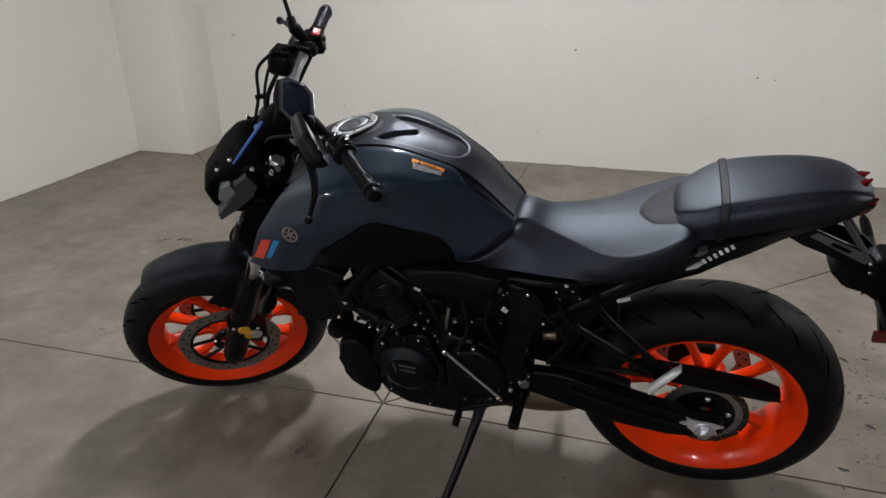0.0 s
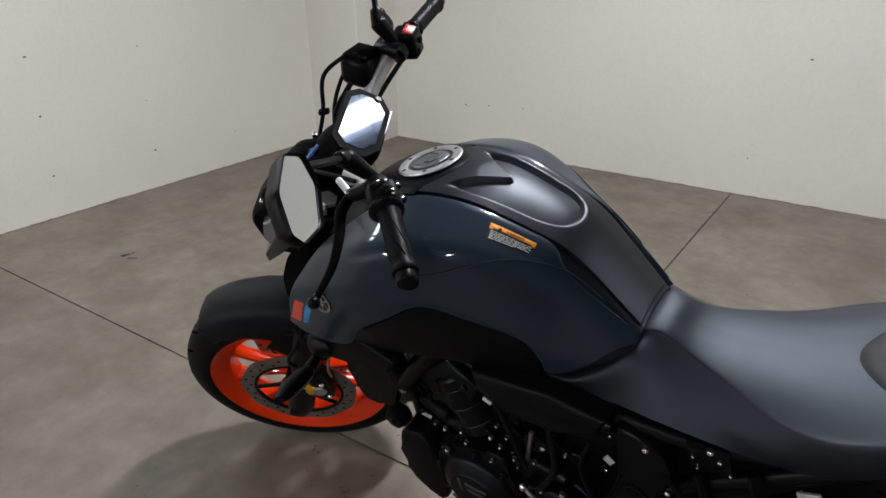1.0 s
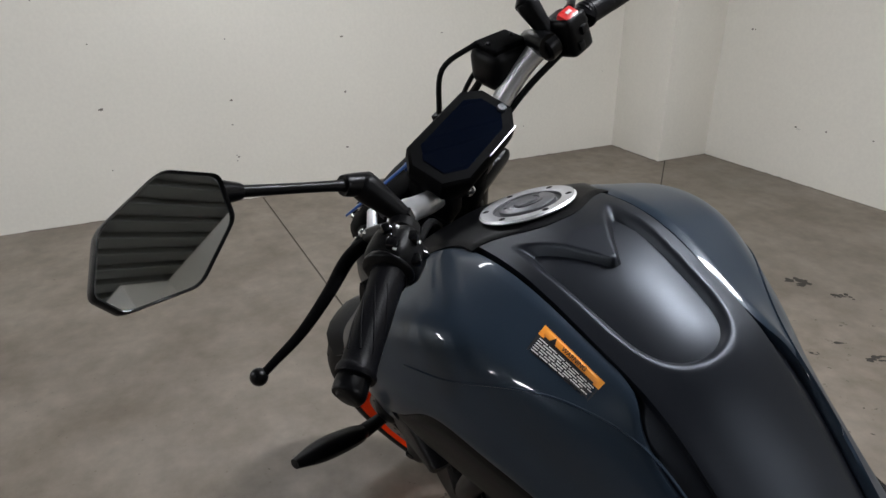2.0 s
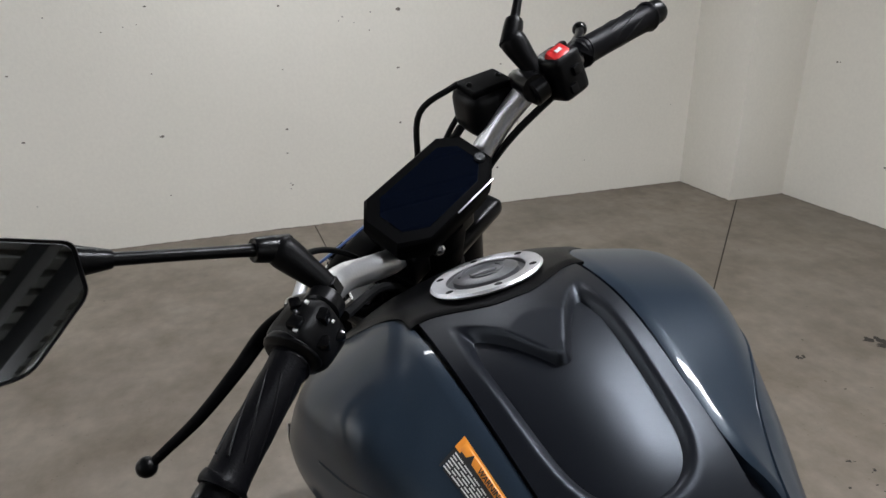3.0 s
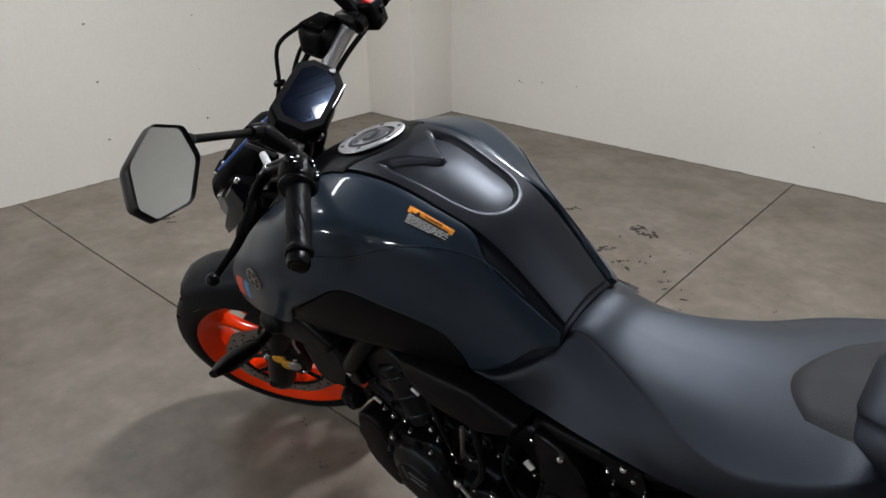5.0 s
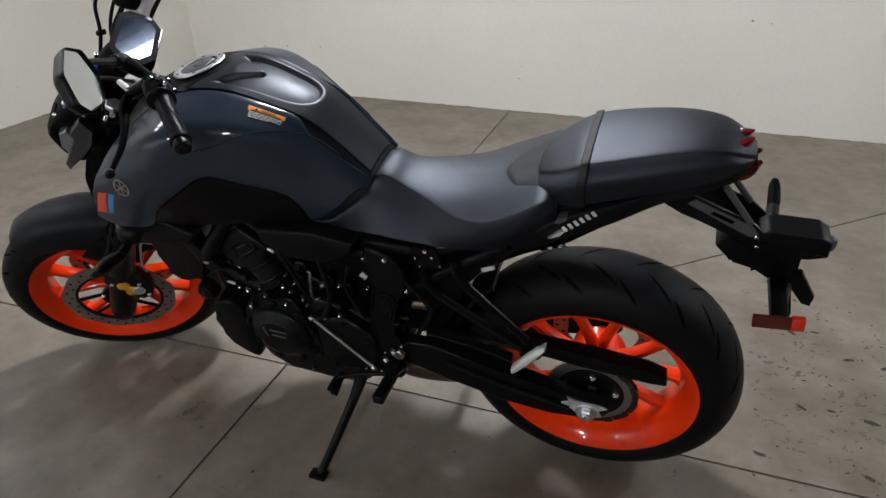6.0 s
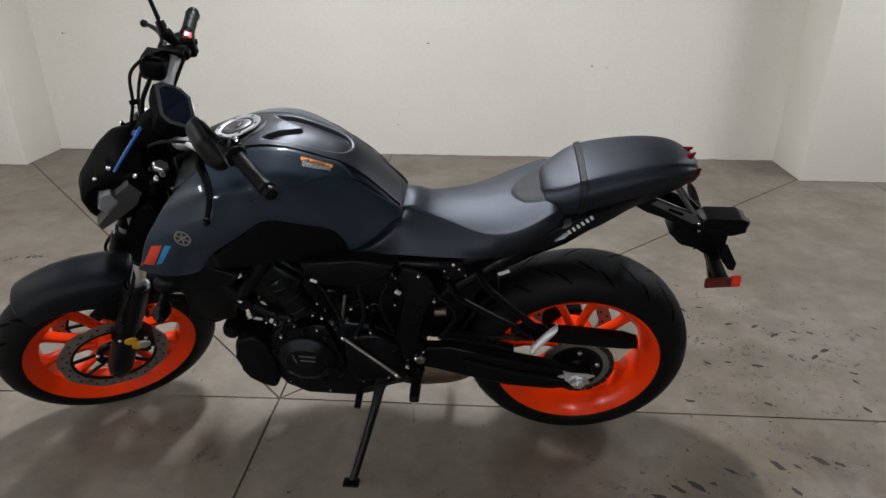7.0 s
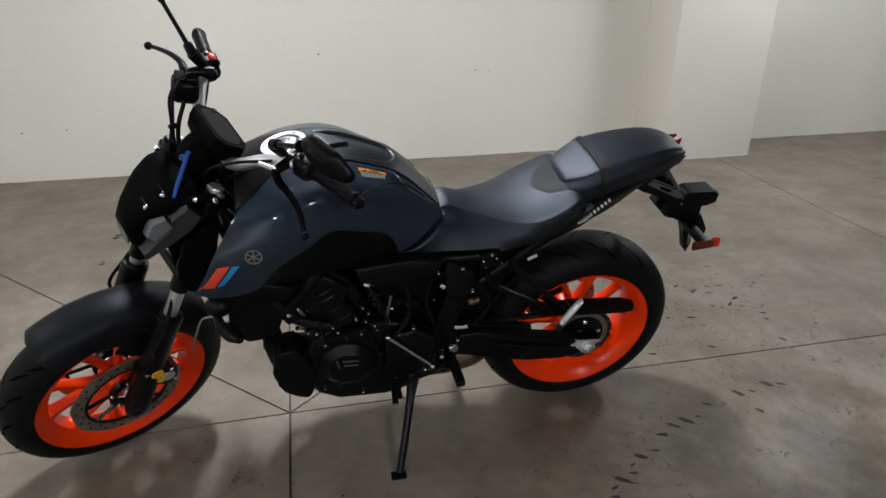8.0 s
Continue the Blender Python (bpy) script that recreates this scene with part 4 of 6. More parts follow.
# centre cover with its sunken trough and tongue
def crown_cover(x, s):
    """s runs from -1 to 1 across the cover: a deep U-shaped trough with a pointed, sloping tongue reaching into it."""
    v = EDGE * s
    p, nrm = tank_point(x, v), tank_normal(x, v)
    y = abs(p.y)
    narrow = y + max(x + 0.06, 0) * 0.11
    reach = ((narrow / 0.063) ** 3.4 + (max(x - 0.010, 0) / 0.084) ** 3.4) ** (1 / 3.4)
    trough = smoothstep(-0.140, -0.100, x) * (1 - smoothstep(0.66, 1.01, reach))
    floor_z = 0.967 - 0.31 * (x + 0.03) + 0.5 * y * y
    tongue_z = 1.0095 - 0.16 * max(x + 0.100, 0)
    inside = 0.056 * (1 - (x + 0.125) / 0.102) - y
    tongue = min(max((inside + 0.014) / 0.014, 0), 1) * (1 - smoothstep(-0.027, -0.020, x))
    floor_z += max(tongue_z - floor_z, 0) * tongue
    proud = 0.007 - 0.0055 * smoothstep(0.035, 0.150, x)
    outer = p + nrm * proud
    inner = Vector((outer.x, outer.y * 0.98, min(floor_z, outer.z)))
    return outer + (inner - outer) * trough


EDGE = 0.226
NX, NY, X0, XL = 160, 96, -0.285, 0.488
rows = [[crown_cover(X0 + XL * i / NX, -1 + 2 * j / NY) for j in range(NY + 1)] for i in range(NX + 1)]
bm, vs = from_grid(rows)
for j in (0, NY):
    skirt = [bm.verts.new(Vector(rows[i][j]) - Vector((0, 0, 0.022))) for i in range(NX + 1)]
    for i in range(NX):
        bm.faces.new([vs[i][j], vs[i + 1][j], skirt[i + 1], skirt[i]])
for i in (0, NX):
    skirt = [bm.verts.new(Vector(rows[i][j]) - Vector((0, 0, 0.02))) for j in range(NY + 1)]
    for j in range(NY):
        bm.faces.new([vs[i][j], vs[i][j + 1], skirt[j + 1], skirt[j]])
cover = bike_part("tank_top_cover", bm, MATTE, "matte charcoal tank top cover with a sunken trough")


# black surround of the filler, its rear edge stepped back to the sides
def surround(u, s):
    w = -1 + 2 * s
    rear = -0.110 - 0.038 * smoothstep(0.10, 0.95, abs(w))
    x = -0.292 + (rear + 0.292) * u
    reach = 0.248 + 0.17 * (1 - smoothstep(0.0, 0.85, u))
    return tank_point(x, reach * w), tank_normal(x, reach * w)


bike_part("filler_surround", solid_patch(surround, 26, 30, 0.0098, 0.006), PLASTIC, "black plastic surround of the filler", parent=cover)

# filler cap
c = tank_point(-0.178, 0) + Vector((0, 0, 0.0085))
slope = tank_normal(-0.178, 0).to_track_quat("Z", "Y").to_matrix().to_4x4()
CAP = Matrix.Translation(c) @ slope @ pose(0, 0, 0, -90, 0, 0)
bm = lathe([(0.040, 0.0), (0.055, 0.0), (0.0565, 0.002), (0.0545, 0.0045), (0.042, 0.0045), (0.040, 0.0035)], n=64)
bm.transform(CAP @ Matrix.Diagonal((1, -1, 1, 1)))
cap = bike_part("filler_cap", bm, SILVER, "silver ring filler cap with bolts")
bm = lathe([(0.001, 0.006), (0.030, 0.006), (0.0325, 0.0045), (0.033, 0.0), (0.0395, 0.0), (0.0395, 0.003), (0.0405, 0.0035)], n=64, closed=False)
bm.transform(CAP @ Matrix.Diagonal((1, -1, 1, 1)))
bike_part("cap_lid", bm, LID, "dark grey cap lid", parent=cap)
for r0, a0, turn in ((0.024, 200, 150), (0.016, 20, 190)):
    bm = lathe([(r0, -0.0058), (r0 + 0.0030, -0.0058), (r0 + 0.0030, -0.0074), (r0, -0.0074)], n=20, start=a0, turn=turn)
    bm.transform(CAP)
    bike_part("lid_rib", bm, LID, parent=cap)
for k in range(6):
    a = radians(60 * k + 25)
    b = bolt((0.048 * math.cos(a), -0.0042, 0.048 * math.sin(a)), 0.0040, (0, -1, 0), 0.0009)
    b.transform(CAP)
    bike_part("bolt", b, METAL_BLACK, parent=cap)
bm = block((0.026, 0.004, 0.012), CAP @ Matrix.Translation((0.004, -0.0075, 0.006)), 0.002)
bike_part("key_flap", bm, LID, parent=cap)

# ---- seats ----
def seat_ring(x, zt, w, zs, ws, zb, wb, crown=0.006, n=7):
    """Half section: crown, shoulder, flank, lower edge, mirrored."""
    half = spline([(0, zt), (w * 0.5, zt - crown * 0.3), (w * 0.9, zt - crown), (w, zt - crown - 0.007), (ws, zs), (wb, zb)], n)
    left = [(x, -q[0], q[1]) for q in half[::-1]]
    return left + [(x, q[0], q[1]) for q in half[1:]]


def seat_body(stations, steps=6):
    rings = [seat_ring(*q) for q in spline(stations, steps)]
    bm = loft(rings)
    return bm


rider = [
    (0.085, 0.738, 0.050, 0.734, 0.121, 0.727, 0.122, 0.006),
    (0.130, 0.752, 0.060, 0.746, 0.124, 0.727, 0.127, 0.006),
    (0.175, 0.790, 0.060, 0.774, 0.112, 0.728, 0.130, 0.006),
    (0.205, 0.818, 0.054, 0.790, 0.096, 0.730, 0.131, 0.006),
    (0.235, 0.824, 0.052, 0.780, 0.094, 0.731, 0.134, 0.007),
    (0.275, 0.811, 0.060, 0.768, 0.100, 0.732, 0.138, 0.008),
    (0.330, 0.806, 0.084, 0.762, 0.116, 0.732, 0.140, 0.010),
    (0.400, 0.813, 0.120, 0.758, 0.140, 0.732, 0.140, 0.020),
    (0.460, 0.829, 0.142, 0.770, 0.148, 0.736, 0.136, 0.020),
    (0.515, 0.852, 0.142, 0.795, 0.147, 0.756, 0.128, 0.018),
    (0.560, 0.872, 0.130, 0.824, 0.134, 0.790, 0.118, 0.014),
    (0.590, 0.872, 0.104, 0.840, 0.114, 0.815, 0.108, 0.014),
]
rider_seat = bike_part("rider_seat", seat_body(rider), VINYL, "dark grey vinyl rider seat")
# dark textured pad on the seat's rear

def pad_point(u, s):
    y = (-1 + 2 * s) * (0.050 + 0.045 * u)
    x = 0.472 + 0.105 * u
    ring = seat_ring(*on_line(rider, pad_station(x)), n=10)
    ys = sorted(((q[1], q[2]) for q in ring if q[2] > ring[len(ring) // 2][2] - 0.03), key=lambda q: q[0])
    z = float(np.interp(y, [q[0] for q in ys], [q[1] for q in ys]))
    return Vector((x, y, z)), Vector((0, 0, 1))


def pad_station(x):
    line = spline(rider, 8)
    xs = [q[0] for q in line]
    k = float(np.interp(x, xs, range(len(xs))))
    return k / (len(xs) - 1)


def round_nose(u, s):
    w = -1 + 2 * s
    return pad_point(0.30 * abs(w) ** 2.2 * (1 - u) + u, s)


bike_part("seat_pad", solid_patch(round_nose, 14, 14, 0.0022, 0.003), VINYL_DARK, "darker textured seat pad", parent=rider_seat)

pillion = [
    (0.540, 0.872, 0.040, 0.856, 0.060, 0.842, 0.060),
    (0.552, 0.886, 0.064, 0.862, 0.084, 0.838, 0.082),
    (0.590, 0.908, 0.088, 0.878, 0.108, 0.842, 0.104),
    (0.630, 0.929, 0.094, 0.896, 0.114, 0.850, 0.108),
    (0.700, 0.947, 0.090, 0.911, 0.108, 0.870, 0.102),
    (0.780, 0.961, 0.078, 0.928, 0.094, 0.890, 0.088),
    (0.840, 0.962, 0.062, 0.932, 0.076, 0.904, 0.070),
    (0.880, 0.948, 0.042, 0.932, 0.052, 0.914, 0.048),
    (0.897, 0.934, 0.020, 0.928, 0.026, 0.920, 0.024),
]
passenger = bike_part("passenger_seat", seat_body(pillion), VINYL, "dark grey vinyl passenger seat")
strap = []
line = spline(pillion, 8)
xs = [q[0] for q in line]
for x, g in ((0.622, 0.0004), (0.624, 0.0035), (0.636, 0.0035), (0.638, 0.0004)):
    k = float(np.interp(x, xs, range(len(xs))))
    i = min(int(k), len(line) - 2)
    q = line[i] + (line[i + 1] - line[i]) * (k - i)
    q = q + np.array([0, g, g * 0.7, 0, g, -g, g])
    strap.append(seat_ring(*q))
bike_part("strap", loft(strap), VINYL_DARK, "black seat strap", parent=passenger)

# tail
tail = [
    (0.470, 0.765, 0.085, 0.748, 0.105, 0.715, 0.100),
    (0.540, 0.800, 0.095, 0.780, 0.118, 0.734, 0.110),
    (0.600, 0.836, 0.095, 0.818, 0.119, 0.764, 0.104),
    (0.680, 0.868, 0.090, 0.852, 0.110, 0.804, 0.094),
    (0.760, 0.894, 0.076, 0.884, 0.092, 0.846, 0.072),
    (0.840, 0.914, 0.055, 0.908, 0.070, 0.872, 0.050),
    (0.900, 0.924, 0.030, 0.920, 0.042, 0.898, 0.028),
]
tail_body = bike_part("tail_cowl", seat_body(tail), FENDER, "matte black tail cowl under the seat")
for sy in (-1, 1):
    # grey name strip with a silver tip, drawn as plain bars
    for k in range(6):
        x0 = 0.607 + 0.0096 * k
        z0 = 0.800 + 0.0074 * k
        bike_part("name_bar", block((0.0062, 0.002, 0.0120), Matrix.Translation((x0, sy * (0.1208 - 0.0013 * k), z0 + 0.002)) @ pose(0, 0, 0, sy * -8, -34, 0), 0.0006), LABEL_WHITE, parent=tail_body)
    bm = plate([(0.588, 0.812), (0.596, 0.824), (0.610, 0.828), (0.608, 0.821), (0.598, 0.812)], sy * 0.100, sy * 0.1215, 0.0015)
    bike_part("tail_accent", bm, STAY_GREY, "dull grey accent", parent=tail_body)
    bm = plate([(0.576, 0.773), (0.598, 0.783), (0.611, 0.800), (0.595, 0.793)], sy * 0.100, sy * 0.1215, 0.0015)
    bike_part("tail_accent", bm, CAST, "silver accent", parent=tail_body)
    lamp = tube([(0.848, sy * 0.026, 0.930), (0.870, sy * 0.020, 0.944), (0.888, sy * 0.012, 0.957)], [0.006, 0.010, 0.002], 8, flat=1.0)
    bike_part("tail_lamp", lamp, LENS_RED, "dark red tail lamp lens")
    lamp = tube([(0.852, sy * 0.034, 0.888), (0.884, sy * 0.028, 0.903), (0.907, sy * 0.018, 0.918)], [0.008, 0.013, 0.003], 8, flat=1.1)
    bike_part("tail_lamp", lamp, LENS_RED, "dark red tail lamp lens")
bike_part("tail_lamp_housing", block((0.06, 0.06, 0.05), Matrix.Translation((0.858, 0, 0.914)) @ pose(0, 0, 0, 0, -15, 0), 0.015, 3), PLASTIC)

# plate holder, rear indicators and reflector
for sy in (-1, 1):
    bm = plate([(0.765, 0.825), (0.808, 0.850), (0.922, 0.802), (0.955, 0.770), (0.925, 0.745), (0.875, 0.780), (0.80, 0.805)], sy * 0.030, sy * 0.038, 0.003)
    br = bike_part("plate_bracket", bm, METAL_BLACK, "black stay of the plate holder")
    bike_part("bracket_face", plate([(0.806, 0.831), (0.818, 0.841), (0.918, 0.799), (0.934, 0.780), (0.916, 0.776), (0.868, 0.800)], sy * 0.0375, sy * 0.0400, 0.0006), STAY_GREY, "bare grey face", parent=br)
    bike_part("bracket_slot", plate([(0.846, 0.815), (0.850, 0.822), (0.888, 0.806), (0.884, 0.799)], sy * 0.0395, sy * 0.0406, 0.0003), GROOVE, parent=br)
    bike_part("upper_strut", rod((0.862, sy * 0.030, 0.868), (0.915, sy * 0.034, 0.800), 0.006, n=8), STAY_GREY, parent=br)
    for x, z in ((0.928, 0.778), (0.932, 0.758)):
        bike_part("bolt", bolt((x, sy * 0.040, z), 0.005, (0, sy, 0), 0.004), CHROME, parent=br)
fin = rounded([(0.866, 0.740), (0.884, 0.760), (0.930, 0.772), (1.010, 0.768), (1.010, 0.700), (1.017, 0.640), (1.032, 0.575), (1.024, 0.549), (1.010, 0.565), (0.992, 0.625), (0.976, 0.668), (0.940, 0.696), (0.898, 0.708)], 0.10, 2)
bm = plate(fin, -0.034, 0.034, 0.008)
for v in bm.verts:
    v.co.y *= 0.30 + 0.70 * smoothstep(0.60, 0.735, v.co.z)
holder = bike_part("plate_holder", bm, PLASTIC, "black rear plate holder, slim towards its foot")
bike_part("holder_edge", tube([(1.008, -0.022, 0.668), (1.014, -0.014, 0.625), (1.022, -0.012, 0.580)], 0.004, 8, flat=0.6), STEEL, "", parent=holder)
stalk = tube([(0.955, 0.02, 0.735), (0.965, 0.07, 0.733), (0.970, 0.12, 0.730)], [0.014, 0.011, 0.012], 10)
ind = bike_part("rear_indicator", tube([(0.968, 0.115, 0.730), (0.972, 0.140, 0.730), (0.976, 0.195, 0.730), (0.978, 0.220, 0.730)], [0.009, 0.012, 0.011, 0.006], 12, flat=0.7), COWL, "black rear turn indicator")
bike_part("indicator_stalk", stalk, RUBBER, parent=ind)
hood_line = rounded([(0.920, 0.776), (0.945, 0.795), (1.028, 0.794), (1.044, 0.786), (1.046, 0.754), (1.013, 0.746), (0.934, 0.746)], 0.12, 3)
hood = bike_part("plate_lamp_hood", plate(hood_line, -0.044, 0.012, 0.006, segments=3), PLASTIC, "black hood at the end of the plate holder")
bike_part("hood_lens", tube([(1.040, -0.016, 0.768), (1.052, -0.016, 0.766), (1.056, -0.016, 0.765)], [0.016, 0.014, 0.006], 12), LENS_CLEAR, "smoky lens", parent=hood)
bike_part("reflector_arm", block((0.03, 0.12, 0.020), Matrix.Translation((0.985, -0.075, 0.672)), 0.005), PLASTIC)
bike_part("rear_reflector", block((0.062, 0.010, 0.026), Matrix.Translation((0.972, -0.137, 0.675)) @ pose(0, 0, 0, 0, -6, 0), 0.003), REFLECT_DULL, "dark red reflector bar")
bike_part("side_reflector", block((0.022, 0.012, 0.028), Matrix.Translation((1.012, -0.136, 0.680)) @ pose(0, 0, 0, 0, -6, 0), 0.003), REFLECT_ORANGE, "bright orange reflector")
bike_part("plate_flap", plate([(1.002, 0.704), (1.020, 0.704), (1.052, 0.652), (1.050, 0.628), (1.034, 0.632), (1.012, 0.660)], -0.034, -0.018, 0.004), METAL_BLACK, "black flap behind the plate holder", parent=holder)

# ---- steering: bars, controls, instrument, headlamp ----
def mirror_xyz(p, sy):
    return (p[0], p[1] * sy, p[2])


BARS = STEER @ Matrix.Translation((0, -0.010, 0))
BAR = [(-0.338, 0.0, 1.004), (-0.337, 0.060, 1.006), (-0.326, 0.104, 1.028), (-0.296, 0.150, 1.061), (-0.262, 0.195, 1.080), (-0.217, 0.290, 1.078), (-0.201, 0.345, 1.071)]
bar_line = [(x, -y, z) for x, y, z in BAR[:0:-1]] + BAR
handlebar = bike_part("handlebar", tube(bar_line, [0.0115] * 2 + [0.0145] * (len(bar_line) - 4) + [0.0115] * 2, 16, 8), SILVER, "silver handlebar", BARS)
for sy in (-1, 1):
    o = 0.022 if sy < 0 else 0.0
    e = Vector((0.0047, 0.0155, -0.0022)) if sy < 0 else Vector((0, 0, 0))
    grip = tube([mirror_xyz(p, sy) for p in ((-0.236 + o * 0.3, 0.234 + o, 1.0835 - o * 0.1), (-0.2345 + o * 0.3, 0.239 + o, 1.083 - o * 0.1), (-0.232 + o * 0.3, 0.247 + o, 1.0825 - o * 0.1), (-0.211 + e.x, 0.318 + e.y, 1.0745 + e.z), (-0.204 + e.x, 0.338 + e.y, 1.072 + e.z), (-0.203 + e.x, 0.342 + e.y, 1.0717 + e.z), (-0.202 + e.x, 0.346 + e.y, 1.0710 + e.z))], [0.0130, 0.0185, 0.0166, 0.0162, 0.0164, 0.0186, 0.0178], 20)
    g = bike_part("grip", grip, GRIP, "black rubber grip", BARS, handlebar)
    bike_part("bar_end", tube([mirror_xyz(Vector(p) + e, sy) for p in ((-0.2025, 0.344, 1.0712), (-0.201, 0.352, 1.0708), (-0.198, 0.362, 1.0692), (-0.1975, 0.366, 1.0690))], [0.0140, 0.0150, 0.0145, 0.009], 18), METAL_BLACK, "black bar-end weight", BARS, handlebar)
    for k in range(8):
        a = 2 * math.pi * k / 8
        b0, b1 = Vector(mirror_xyz((-0.2230, 0.277, 1.0795), sy)), Vector(mirror_xyz(Vector((-0.208, 0.328, 1.0742)) + e, sy))
        d = (b1 - b0).normalized()
        s = d.cross(Vector((0, 0, 1))).normalized()
        w = s.cross(d)
        pts = [b0 + (b1 - b0) * t + (s * math.cos(a + 1.3 * t) + w * math.sin(a + 1.3 * t)) * 0.0158 for t in (0, 0.33, 0.66, 1)]
        bike_part("grip_rib", tube(pts, 0.0010, 6, 4), GRIP, "", BARS, g)
    clamp = block((0.036, 0.034, 0.050), Matrix.Translation((-0.340, sy * 0.045, 0.990)) @ pose(0, 0, 0, 0, 24.8, 0), 0.007, 3)
    bike_part("bar_clamp", clamp, METAL_BLACK, "black bar clamp", BARS, handlebar)
    for dx in (-0.010, 0.010):
        bike_part("bolt", bolt((-0.329 + dx, sy * 0.045, 1.016 - dx * 0.45), 0.005, (0.42, 0, 0.9), 0.004), CHROME, "", BARS, handlebar)

# left switch cluster
sw = Matrix.Translation((-0.237, -0.233, 1.0815)) @ pose(0, 0, 0, 0, 0, 15)
bm = block((0.048, 0.050, 0.050), sw, 0.017, 4)
cluster = bike_part("left_switch", bm, PLASTIC, "black switch cluster", BARS, handlebar)
for k, (dx, dy, dz, s) in enumerate(((0.012, -0.010, 0.024, 0.012), (0.020, 0.008, 0.014, 0.013), (0.024, -0.008, 0.0, 0.011), (-0.002, 0.010, 0.027, 0.010), (0.022, 0.010, -0.010, 0.010), (0.008, -0.002, 0.028, 0.007))):
    bike_part("switch_button", block((s, s, s * 0.9), sw @ Matrix.Translation((dx, dy, dz)) @ pose(0, 0, 0, 10 * k, 20, 15 * k), 0.0028), GLOSS, "", BARS, cluster)
for dx, dy, dz in ((0.0235, 0.012, 0.005), (0.010, 0.012, 0.027), (0.016, -0.016, 0.024)):
    bike_part("switch_icon", block((0.0035, 0.003, 0.0015), sw @ Matrix.Translation((dx, dy, dz)) @ pose(0, 0, 0, 0, 40, 0), 0), LABEL_WHITE, "", BARS, cluster)
flange = tube([(-0.2335, -0.2475, 1.0822), (-0.2330, -0.2510, 1.0821), (-0.2320, -0.2545, 1.0818), (-0.2310, -0.2580, 1.0815)], [0.022, 0.0255, 0.0255, 0.021], 20)
bike_part("grip_flange", flange, METAL_BLACK, "", BARS, cluster)
# clutch perch and lever
perch = tube([(-0.252, -0.202, 1.082), (-0.275, -0.204, 1.080), (-0.297, -0.206, 1.075)], [0.015, 0.012, 0.011], 12)
clutch = bike_part("clutch_perch", perch, METAL_BLACK, "black clutch perch", BARS)
bike_part("perch_clamp", rod((-0.256, -0.192, 1.081), (-0.249, -0.208, 1.082), 0.018, n=18), METAL_BLACK, "", BARS, clutch)
lever = tube([(-0.294, -0.200, 1.074), (-0.306, -0.235, 1.073), (-0.304, -0.280, 1.066), (-0.309, -0.325, 1.057), (-0.322, -0.360, 1.050), (-0.328, -0.375, 1.047)], [0.009, 0.0095, 0.0080, 0.0066, 0.0054, 0.0050], 12, 8, flat=0.75)
bike_part("clutch_lever", lever, COWL, "black clutch lever", BARS, clutch)
bike_part("lever_ball", ball((-0.330, -0.379, 1.047), 0.0092), METAL_BLACK, "", BARS, clutch)
bike_part("lever_pivot", rod((-0.295, -0.206, 1.064), (-0.295, -0.206, 1.086), 0.0055, n=10), CHROME, "", BARS, clutch)
bike_part("cable_adjuster", rod((-0.298, -0.200, 1.078), (-0.318, -0.172, 1.080), 0.0058, n=10), CAST, "silver cable adjuster", BARS, clutch)
# right switch cluster, throttle and brake
sw = Matrix.Translation((-0.246, 0.202, 1.078)) @ pose(0, 0, 0, 0, 0, -15)
cluster = bike_part("right_switch", block((0.048, 0.042, 0.054), sw, 0.010, 3), PLASTIC, "black switch cluster with a red stop switch", BARS, handlebar)
bike_part("stop_switch", block((0.020, 0.026, 0.014), sw @ Matrix.Translation((0.010, -0.002, 0.024)) @ pose(0, 0, 0, 0, 30, 0), 0.004), RED, "red rocker switch", BARS, cluster)
bike_part("stop_mark", block((0.0045, 0.009, 0.001), sw @ Matrix.Translation((0.0135, -0.002, 0.0313)) @ pose(0, 0, 0, 0, 30, 0), 0), LABEL_WHITE, "", BARS, cluster)
for k, (dx, dy, dz) in enumerate(((0.024, 0.004, 0.004), (0.022, -0.006, -0.014), (0.0, 0.014, 0.026))):
    bike_part("switch_button", block((0.010, 0.012, 0.012), sw @ Matrix.Translation((dx, dy, dz)), 0.003), METAL_BLACK, "", BARS, cluster)
perch = tube([(-0.252, 0.160, 1.083), (-0.278, 0.175, 1.086), (-0.300, 0.190, 1.082)], [0.017, 0.015, 0.013], 12)
brake = bike_part("brake_master_cylinder", perch, METAL_BLACK, "black front brake master cylinder", BARS)
bike_part("perch_clamp", rod((-0.264, 0.160, 1.078), (-0.256, 0.178, 1.081), 0.019, n=18), METAL_BLACK, "", BARS, brake)
lever = tube([(-0.298, 0.182, 1.080), (-0.302, 0.215, 1.076), (-0.292, 0.260, 1.070), (-0.296, 0.310, 1.064), (-0.310, 0.350, 1.060), (-0.322, 0.372, 1.058)], [0.010, 0.011, 0.009, 0.0075, 0.0065, 0.006], 12, 8, flat=0.75)
bike_part("brake_lever", lever, METAL_BLACK, "black brake lever", BARS, brake)
bike_part("lever_ball", ball((-0.325, 0.377, 1.057), 0.0105), METAL_BLACK, "", BARS, brake)
rv = Matrix.Translation((-0.330, 0.155, 1.070)) @ pose(0, 0, 0, -12, 10, -24)
bm = block((0.062, 0.070, 0.058), rv, 0.021, 5, taper=(1.04, 1.04))
bike_part("fluid_reservoir", bm, PLASTIC, "black brake fluid reservoir", BARS, brake)
bike_part("reservoir_lid", block((0.050, 0.058, 0.010), rv @ Matrix.Translation((0, 0, 0.028)), 0.0045, 3), COWL, "black reservoir lid", BARS, brake)
